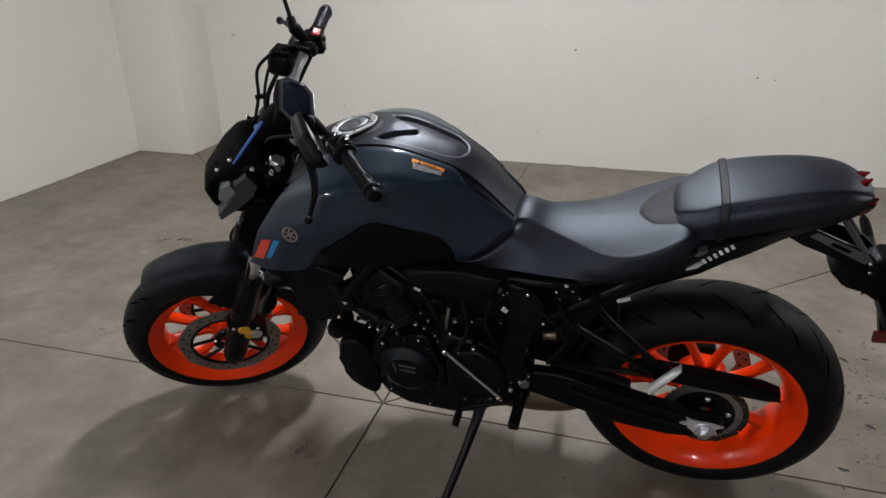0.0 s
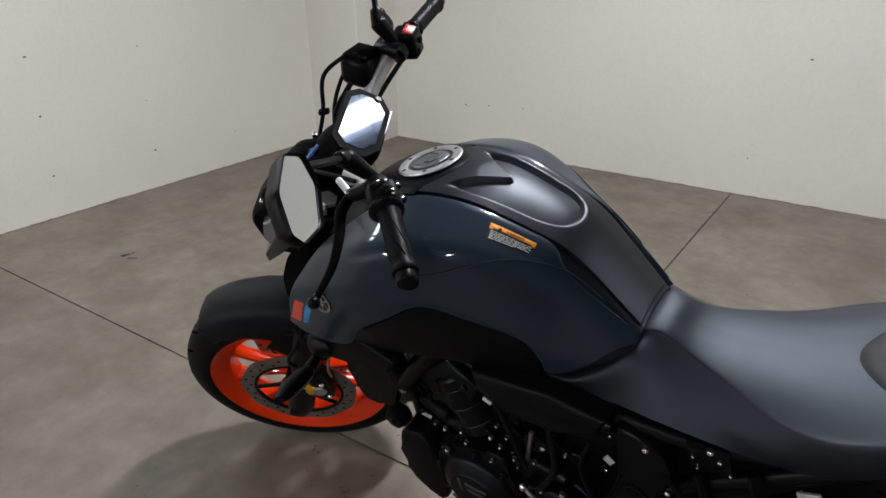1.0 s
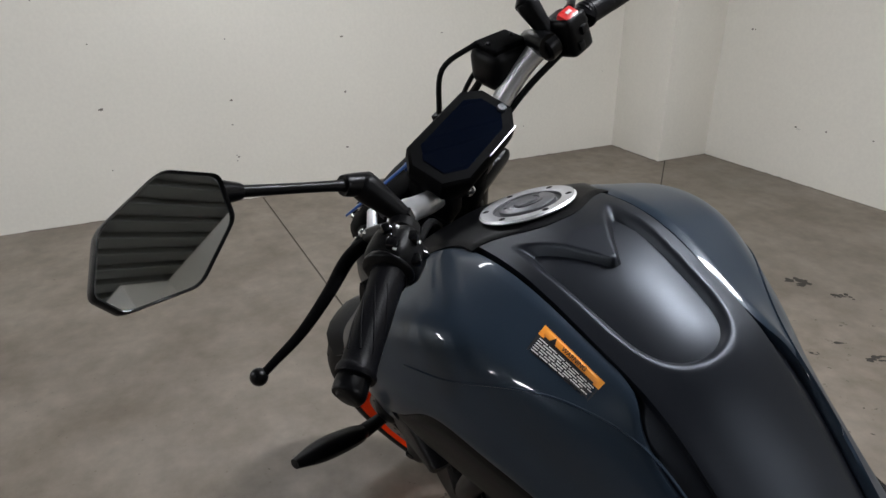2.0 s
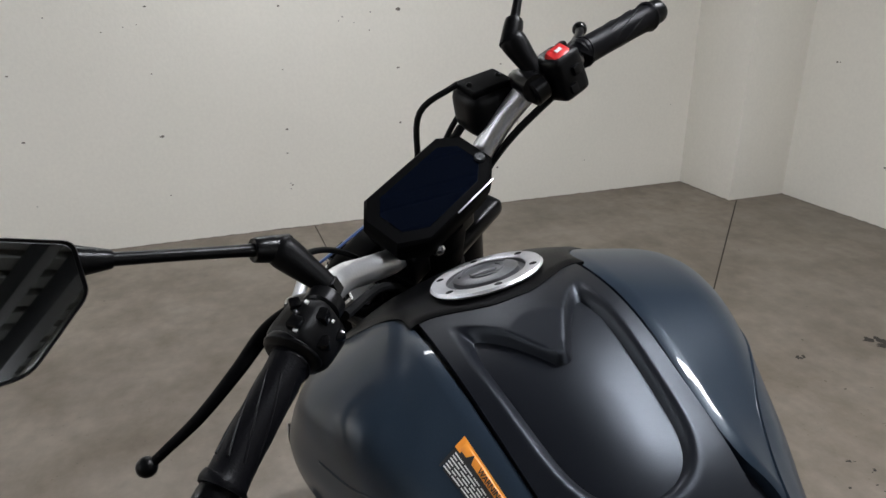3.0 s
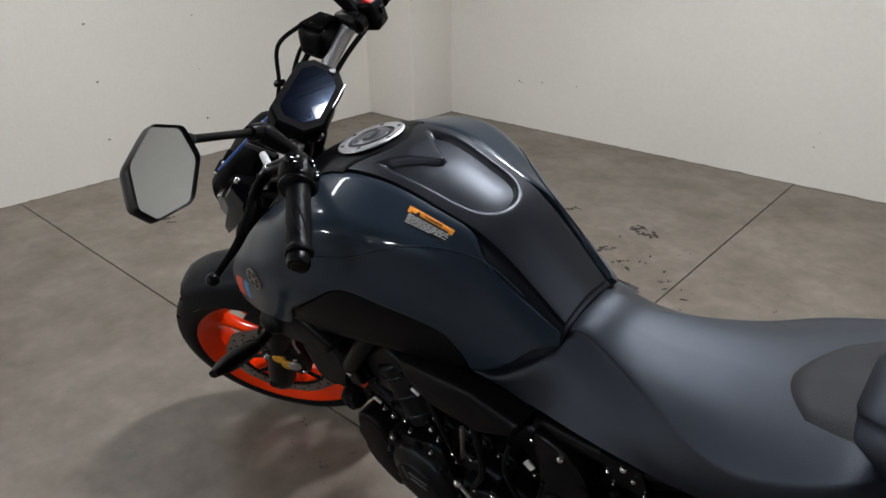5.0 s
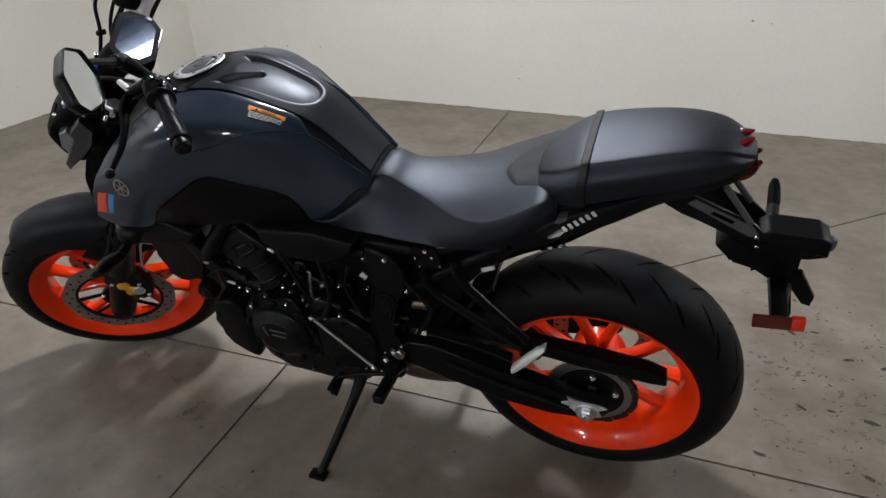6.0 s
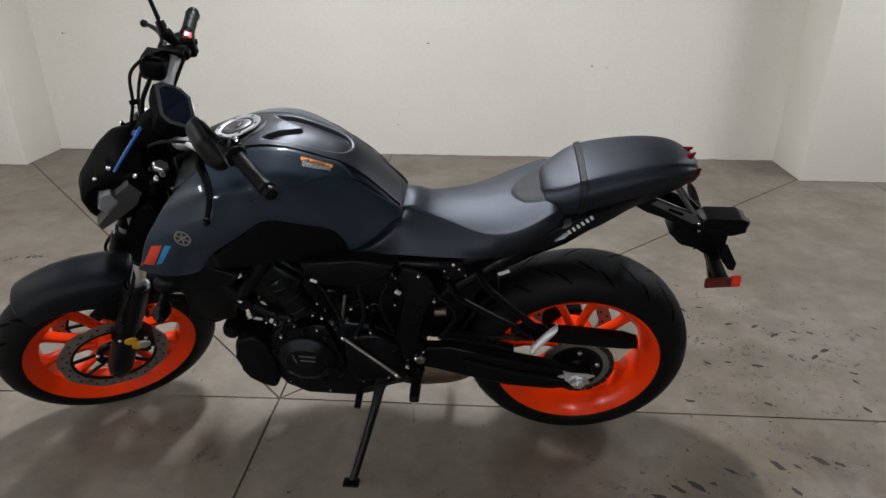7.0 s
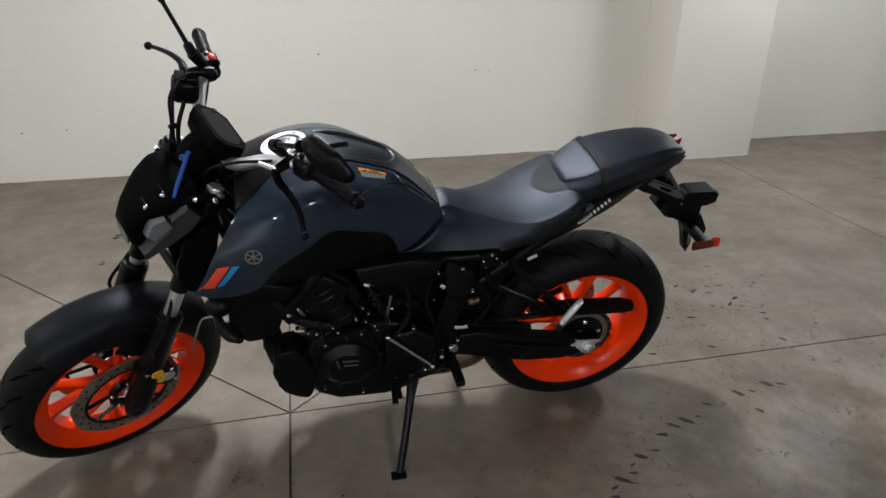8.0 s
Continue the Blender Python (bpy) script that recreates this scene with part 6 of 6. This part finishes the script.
for sy in (-1, 1):
    c = (-0.062, sy * 0.135, 0.385)
    bm = plate(rounded([(-0.150, 0.452), (-0.125, 0.478), (-0.020, 0.512), (0.004, 0.500), (0.020, 0.440), (0.042, 0.360), (0.030, 0.310), (-0.030, 0.285), (-0.090, 0.292), (-0.140, 0.345), (-0.158, 0.400)], 0.3, 3), sy * 0.128, sy * 0.158, 0.010, segments=3)
    cover = bike_part("crank_cover", bm, ENGINE, "black crankcase cover", parent=engine)
    bm = lathe([(0.080, 0.0), (0.080, 0.024), (0.074, 0.034), (0.056, 0.041), (0.052, 0.046), (0.035, 0.048), (0.001, 0.048)], n=48, closed=False)
    bm.transform(Matrix.Translation(c) @ Matrix.Diagonal((1.04, sy, 1.0, 1)))
    bike_part("cover_dome", bm, ENGINE, parent=cover)
    for k in range(9):
        a = radians(40 * k + 10)
        bx, bz = c[0] + 0.004 + 0.091 * math.cos(a), c[2] + 0.004 + 0.096 * math.sin(a)
        bike_part("boss", rod((bx, sy * 0.130, bz), (bx, sy * 0.164, bz), 0.0095, n=12), ENGINE, parent=engine)
        bike_part("bolt", bolt((bx, sy * 0.165, bz), 0.005, (0, sy, 0)), ENGINE, parent=engine)
    for k, (dx, dz, w) in enumerate(((0.008, 0.030, 0.046), (0.008, 0.014, 0.040))):
        bike_part("cover_rib", block((w, 0.005, 0.0050), Matrix.Translation((c[0] + dx, sy * 0.1835, c[2] + dz)) @ pose(0, 0, 0, 0, 3, 0), 0.002), STAY_GREY, parent=engine)
    bike_part("cover_rib", block((0.0055, 0.005, 0.032), Matrix.Translation((c[0] - 0.028, sy * 0.1820, c[2] + 0.020)) @ pose(0, 0, 0, 0, -12, 0), 0.002), STAY_GREY, parent=engine)
    bm = lathe([(0.011, 0.0), (0.014, 0.0), (0.014, 0.002), (0.011, 0.002)], n=24)
    bm.transform(Matrix.Translation((c[0] - 0.038, sy * 0.178, c[2] - 0.036)) @ Matrix.Diagonal((1.2, sy, 0.7, 1)))
    bike_part("cover_ring", bm, STAY_GREY, parent=engine)
    # sprocket or clutch cover
    bm = plate([(0.045, 0.470), (0.130, 0.485), (0.190, 0.445), (0.200, 0.370), (0.150, 0.310), (0.075, 0.300), (0.040, 0.350)], sy * 0.130, sy * 0.165, 0.012, segments=3)
    bike_part("sprocket_cover", bm, ENGINE, "black sprocket cover", parent=engine)
    for x, z in ((0.060, 0.460), (0.125, 0.470), (0.180, 0.430), (0.185, 0.365), (0.140, 0.320), (0.075, 0.315)):
        bike_part("bolt", bolt((x, sy * 0.167, z), 0.006, (0, sy, 0)), ENGINE, parent=engine)
    # head cover, coolant and fuel fittings
    bm = plate([(-0.110, 0.690), (-0.045, 0.640), (-0.080, 0.560), (-0.160, 0.560), (-0.200, 0.640)], sy * 0.108, sy * 0.138, 0.014, segments=3)
    bike_part("head_side_cover", bm, ENGINE, parent=engine)
    for x, z in ((-0.165, 0.645), (-0.075, 0.640), (-0.090, 0.575), (-0.160, 0.580), (-0.035, 0.545), (-0.010, 0.520), (-0.19, 0.52), (-0.13, 0.53)):
        bike_part("bolt", bolt((x, sy * 0.140, z), 0.006, (0, sy, 0)), ENGINE, parent=engine)
    for x, z, r in ((0.045, 0.540, 0.020), (0.085, 0.560, 0.014), (0.130, 0.545, 0.016), (0.020, 0.585, 0.018)):
        bike_part("fitting", rod((x, sy * 0.070, z), (x, sy * 0.125, z), r, n=16), ENGINE, parent=engine)
        bike_part("bolt", bolt((x, sy * 0.127, z), 0.006, (0, sy, 0)), ENGINE, parent=engine)
    bike_part("coolant_hose", tube([(-0.300, sy * 0.105, 0.620), (-0.230, sy * 0.118, 0.560), (-0.150, sy * 0.122, 0.515), (-0.080, sy * 0.125, 0.500)], 0.014, 10), RUBBER, "black coolant hose")
    bike_part("throttle_body", rod((0.02, sy * 0.045, 0.600), (0.07, sy * 0.045, 0.660), 0.030, n=20), METAL_BLACK, parent=engine)
for sy in (-1, 1):
    for k, (x, y, z, r) in enumerate(((0.068, 0.128, 0.545, 0.0078), (0.057, 0.140, 0.513, 0.0052), (-0.016, 0.138, 0.568, 0.0045), (0.002, 0.138, 0.546, 0.0045), (-0.032, 0.140, 0.528, 0.006), (-0.096, 0.143, 0.512, 0.0045), (-0.083, 0.150, 0.496, 0.0052), (-0.140, 0.138, 0.489, 0.0064), (-0.162, 0.138, 0.496, 0.0045), (-0.120, 0.166, 0.470, 0.006), (-0.021, 0.162, 0.495, 0.0045))):
        bike_part("boss", rod((x, sy * 0.100, z), (x, sy * (y - 0.002), z), r * 1.35, n=12), ENGINE, parent=engine)
        bike_part("bolt", bolt((x, sy * y, z), r * 0.82, (0, sy, 0.1)), CHROME, parent=engine)
    for k, (x, y, z, r) in enumerate(((-0.006, 0.150, 0.529, 0.0045), (0.018, 0.145, 0.504, 0.005), (0.024, 0.145, 0.487, 0.004), (0.122, 0.168, 0.500, 0.006), (0.082, 0.168, 0.482, 0.004), (0.112, 0.128, 0.553, 0.0045), (0.081, 0.140, 0.278, 0.004), (-0.130, 0.142, 0.270, 0.004), (-0.020, 0.142, 0.236, 0.004), (0.160, 0.168, 0.330, 0.0045))):
        bike_part("boss", rod((x, sy * 0.100, z), (x, sy * (y - 0.002), z), r * 1.35, n=12), ENGINE, parent=engine)
        bike_part("bolt", bolt((x, sy * y, z), r * 0.82, (0, sy, 0.1)), CHROME, parent=engine)
    bike_part("breather_pipe", rod((0.062, sy * 0.150, 0.610), (0.047, sy * 0.150, 0.522), 0.0042, n=10), STEEL, parent=engine)
    bike_part("cover_bulge", ball((0.116, sy * 0.162, 0.394), 0.020, (1.1, 0.45, 0.35)), METAL_BLACK, parent=engine)
    # Pale block added in place of a bright reflection below the tank.
    bike_part("bright_stand_in", block((0.017, 0.003, 0.007), Matrix.Translation((-0.004, sy * 0.172, 0.674)) @ pose(0, 0, 0, sy * 20, 24, 0), 0.0015), CAST, parent=engine)
    # Pale block added where lit floor shows through a gap.
    bike_part("bright_stand_in", block((0.024, 0.004, 0.007), Matrix.Translation((-0.184, sy * 0.136, 0.506)) @ pose(0, 0, 0, sy * 20, 10, 0), 0.0015), CAST, parent=engine)
    bike_part("sensor_plug", block((0.020, 0.016, 0.014), Matrix.Translation((0.020, sy * 0.132, 0.575)) @ pose(0, 0, 0, 0, 30, 0), 0.003), METAL_BLACK, parent=engine)
    barrel = rod((-0.060, sy * 0.105, 0.520), (-0.118, sy * 0.105, 0.640), 0.044, n=24, edge=0.1)
    bike_part("cylinder_barrel", barrel, ENGINE, parent=engine)
    for k in range(3):
        p = Vector((-0.070 - 0.018 * k, sy * 0.105, 0.540 + 0.037 * k))
        bike_part("barrel_rib", rod(p, p + Vector((-0.0026, 0, 0.0054)), 0.0465, n=24), ENGINE, parent=engine)
    bike_part("brass_fitting", rod((0.285, sy * 0.118, 0.532), (0.318, sy * 0.118, 0.536), 0.012, n=14), BROWN_PIPE, parent=engine)
    bike_part("seat_hook", block((0.030, 0.006, 0.009), Matrix.Translation((0.460, sy * 0.118, 0.672)) @ pose(0, 0, 0, sy * 15, -25, 0), 0.002), CAST)
bm = plate([(0.020, 0.520), (0.175, 0.505), (0.200, 0.640), (0.06, 0.640), (0.0, 0.60)], -0.100, 0.100, 0.012)
bike_part("airbox", bm, PLASTIC)
for pts, r in ((((-0.02, -0.150, 0.690), (0.03, -0.165, 0.600), (0.05, -0.160, 0.520)), 0.005), (((0.10, -0.160, 0.660), (0.11, -0.168, 0.560), (0.07, -0.165, 0.470)), 0.006), (((0.17, -0.160, 0.660), (0.155, -0.165, 0.590), (0.18, -0.160, 0.500)), 0.004), (((0.28, -0.150, 0.640), (0.34, -0.155, 0.560), (0.30, -0.150, 0.470)), 0.005)):
    bike_part("hose", tube(pts, r, 8), RUBBER)
bm = plate([(0.000, 0.500), (0.000, 0.715), (0.200, 0.740), (0.500, 0.745), (0.530, 0.705), (0.425, 0.640), (0.365, 0.540), (0.300, 0.450), (0.200, 0.440)], -0.092, 0.092, 0.012)
bike_part("inner_panel", bm, PLASTIC, "black inner body panel below the seat")
bm = plate([(0.380, 0.600), (0.400, 0.735), (0.500, 0.765), (0.600, 0.815), (0.700, 0.845), (0.690, 0.800), (0.610, 0.735), (0.520, 0.690), (0.445, 0.640)], -0.080, 0.080, 0.008)
bike_part("rear_inner_fender", bm, COWL, "black inner mudguard under the tail")
# oil filter, exhaust
bike_part("oil_filter", rod((-0.18, -0.02, 0.300), (-0.262, -0.03, 0.285), 0.036, n=24, edge=0.25), METAL_BLACK, "black oil filter")
bm = plate(rounded([(-0.262, 0.430), (-0.205, 0.450), (-0.165, 0.400), (-0.155, 0.290), (-0.175, 0.240), (-0.230, 0.262), (-0.272, 0.340)], 0.3, 2), -0.150, -0.060, 0.012, segments=3)
bike_part("lower_cover", bm, PLASTIC, "black lower engine cover")
for sy in (-1, 1):
    bike_part("header_pipe", tube([(-0.185, sy * 0.050, 0.575), (-0.255, sy * 0.055, 0.540), (-0.275, sy * 0.052, 0.420), (-0.250, sy * 0.046, 0.280), (-0.170, sy * 0.040, 0.190), (0.05, sy * 0.036, 0.165), (0.20, 0.02, 0.170)], 0.020, 14), METAL_BLACK, "black exhaust header pipe")
bike_part("exhaust_collector", tube([(0.13, 0.020, 0.170), (0.20, 0.0, 0.185), (0.34, 0.0, 0.215), (0.40, 0.03, 0.235)], [0.030, 0.050, 0.055, 0.040], 18), BROWN_PIPE, "brownish heated exhaust chamber")
bike_part("muffler", tube([(0.40, 0.06, 0.235), (0.47, 0.135, 0.270), (0.60, 0.165, 0.300), (0.70, 0.172, 0.320)], [0.035, 0.055, 0.055, 0.045], 20), METAL_BLACK, "short black muffler")

# gear linkage, side stand
rod_part = bike_part("gear_rod", rod((0.052, -0.175, 0.480), (0.180, -0.172, 0.345), 0.0042, n=10), SILVER, "silver gear linkage rod")
for p in ((0.050, -0.175, 0.482), (0.182, -0.172, 0.343)):
    bike_part("rod_joint", ball(p, 0.008), CHROME, parent=rod_part)
bike_part("gear_pedal", tube([(0.235, -0.165, 0.325), (0.18, -0.172, 0.318), (0.10, -0.182, 0.296), (0.075, -0.195, 0.286)], 0.0055, 10), PLASTIC, "black gear pedal")
bike_part("pedal_tip", rod((0.078, -0.188, 0.286), (0.078, -0.225, 0.288), 0.008, n=12), RUBBER)
stand = bike_part("side_stand", tube([(0.132, -0.115, 0.300), (0.130, -0.130, 0.285), (0.115, -0.185, 0.225), (0.075, -0.300, 0.115), (0.062, -0.332, 0.084)], [0.016, 0.018, 0.013, 0.011, 0.011], 12), METAL_BLACK, "black side stand, folded out")
bike_part("stand_foot", block((0.046, 0.030, 0.012), Matrix.Translation((0.058, -0.338, 0.0795)) @ pose(0, 0, 0, -12.9, 0, 0), 0.005), METAL_BLACK, parent=stand)
bike_part("stand_spring", rod((0.150, -0.140, 0.305), (0.115, -0.200, 0.215), 0.006, n=10), ENGINE, parent=stand)
bike_part("stand_pivot", bolt((0.132, -0.140, 0.290), 0.010), CHROME, parent=stand)
bike_part("stand_bracket", plate([(0.08, 0.330), (0.16, 0.335), (0.165, 0.275), (0.115, 0.262), (0.095, 0.285)], -0.128, -0.108, 0.005), METAL_BLACK, parent=stand)
bike_part("stand_stop", rod((0.072, -0.150, 0.262), (0.068, -0.205, 0.238), 0.010, n=12), METAL_BLACK, parent=stand)

# swingarm, chain, guard
arm_line = [(0.225, 0.420), (0.330, 0.425), (0.480, 0.388), (0.640, 0.352), (0.712, 0.345), (0.725, 0.315), (0.705, 0.285), (0.600, 0.272), (0.480, 0.282), (0.360, 0.330), (0.230, 0.350)]
for sy in (-1, 1):
    arm = bike_part("swingarm", plate(arm_line, sy * 0.108, sy * 0.142, 0.009, segments=3), METAL_BLACK, "black swingarm")
    bike_part("arm_rib", tube([(0.36, sy * 0.144, 0.385), (0.50, sy * 0.146, 0.345), (0.64, sy * 0.145, 0.320)], 0.006, 8), METAL_BLACK, parent=arm)
    adj = plate([(0.622, 0.330), (0.642, 0.338), (0.634, 0.352), (0.656, 0.343), (0.698, 0.343), (0.722, 0.338), (0.700, 0.326), (0.712, 0.308), (0.690, 0.296), (0.662, 0.298), (0.648, 0.316)], sy * 0.142, sy * 0.147, 0.0015)
    bike_part("chain_adjuster", adj, CAST, "silver chain adjuster", parent=arm)
    bike_part("axle_nut", rod((XR, sy * 0.146, ZR), (XR, sy * 0.162, ZR), 0.0185, n=6), SILVER, parent=arm)
    bike_part("axle_washer", rod((XR, sy * 0.145, ZR), (XR, sy * 0.150, ZR), 0.024, n=24), SILVER, parent=arm)
    bike_part("axle_end", rod((XR, sy * 0.160, ZR), (XR, sy * 0.168, ZR), 0.009, n=14), CHROME, parent=arm)
bike_part("arm_bridge", block((0.060, 0.230, 0.060), Matrix.Translation((0.345, 0, 0.385)), 0.014, 3), METAL_BLACK)
bike_part("pivot_shaft", rod((0.245, -0.160, 0.390), (0.245, 0.160, 0.390), 0.014), STEEL)
bike_part("rear_axle", rod((XR, -0.15, ZR), (XR, 0.15, ZR), 0.010), SILVER)
spr = lathe([(0.070, -0.0035), (0.097, -0.0035), (0.097, 0.0035), (0.070, 0.0035)], (XR, -0.088, ZR), 172, wave=lambda a: 0.003 * math.cos(43 * a))
sprocket = bike_part("rear_sprocket", spr, STEEL, "steel rear sprocket", parent=rear_wheel)
bm = lathe([(0.028, -0.012), (0.074, -0.010), (0.078, 0.0), (0.070, 0.018), (0.028, 0.018)], (XR, -0.085, ZR), 48)
bike_part("sprocket_carrier", bm, METAL_BLACK, "black sprocket carrier", parent=rear_wheel)
for k in range(5):
    a = radians(72 * k + 15)
    bike_part("bolt", bolt((XR + 0.058 * math.cos(a), -0.098, ZR + 0.058 * math.sin(a)), 0.008), CHROME, parent=rear_wheel)
# chain: links round both sprockets
loop = []
for k in range(13):
    a = radians(-82 + 164 * k / 12)
    loop.append((XR + 0.099 * math.cos(a), ZR + 0.099 * math.sin(a)))
for k in range(9):
    a = radians(98 + 164 * k / 8)
    loop.append((0.215 + 0.040 * math.cos(a), 0.385 + 0.040 * math.sin(a)))
pts = []
for i in range(len(loop)):
    a, b = Vector(loop[i]), Vector(loop[(i + 1) % len(loop)])
    n = max(int((b - a).length / 0.0159), 1)
    pts += [(a + (b - a) * j / n) for j in range(n)]
bm = bmesh.new()
for i in range(len(pts)):
    a, b = pts[i], pts[(i + 1) % len(pts)]
    ang = math.degrees(math.atan2(b.y - a.y, b.x - a.x))
    for dy in (-0.0055, 0.0055) if i % 2 else (-0.0035, 0.0035):
        block((0.021, 0.0018, 0.0135), Matrix.Translation(((a.x + b.x) / 2, -0.088 + dy, (a.y + b.y) / 2)) @ pose(0, 0, 0, 0, -ang, 0), 0, bm=bm)
tagged(bike_part("drive_chain", bm, CHAIN, "dark steel drive chain"), kind="stuff")
guard = plate([(0.490, 0.452), (0.520, 0.470), (0.640, 0.462), (0.790, 0.448), (0.828, 0.438), (0.832, 0.412), (0.800, 0.408), (0.660, 0.422), (0.520, 0.435)], -0.112, -0.078, 0.008, segments=3)
bike_part("chain_guard", guard, PLASTIC, "black plastic chain guard")
bike_part("chain_slider", plate([(0.30, 0.430), (0.42, 0.412), (0.50, 0.392), (0.50, 0.380), (0.40, 0.395), (0.30, 0.410)], -0.110, -0.085, 0.004), RUBBER)
# rear mudguard, black plate added for the dark linkage, and shock
bike_part("inner_fender", lathe([(0.332, -0.070), (0.340, -0.066), (0.344, 0), (0.340, 0.066), (0.332, 0.070), (0.338, 0)], (XR, 0, ZR), 24, start=132, turn=46), PLASTIC, "black inner mudguard before the rear tyre")
bike_part("rear_gap_plate", plate([(0.240, 0.420), (0.240, 0.610), (0.445, 0.665), (0.412, 0.605), (0.385, 0.540), (0.358, 0.470), (0.325, 0.400)], -0.075, 0.075, 0.010), PLASTIC, "black plate added before the rear tyre for the dark shock and linkage")
bike_part("shock_absorber", rod((0.30, 0.0, 0.42), (0.20, 0.0, 0.56), 0.032, n=18), ENGINE, "black rear shock absorber")
# battery and wiring behind the pivot plate
bike_part("wiring_box", block((0.10, 0.15, 0.07), Matrix.Translation((0.40, 0, 0.690)), 0.01), PLASTIC)
for k, (x, z) in enumerate(((0.314, 0.688), (0.336, 0.708), (0.350, 0.694), (0.322, 0.668), (0.366, 0.676))):
    bike_part("bolt", bolt((x, -0.136, z), (0.0030, 0.0052, 0.0040, 0.0026, 0.0034)[k], (0.3, -1, 0.3 * (k % 3))), CHROME)
bike_part("wiring_plate", plate([(0.300, 0.712), (0.36, 0.715), (0.37, 0.665), (0.31, 0.660)], -0.134, -0.118, 0.004), PLASTIC)
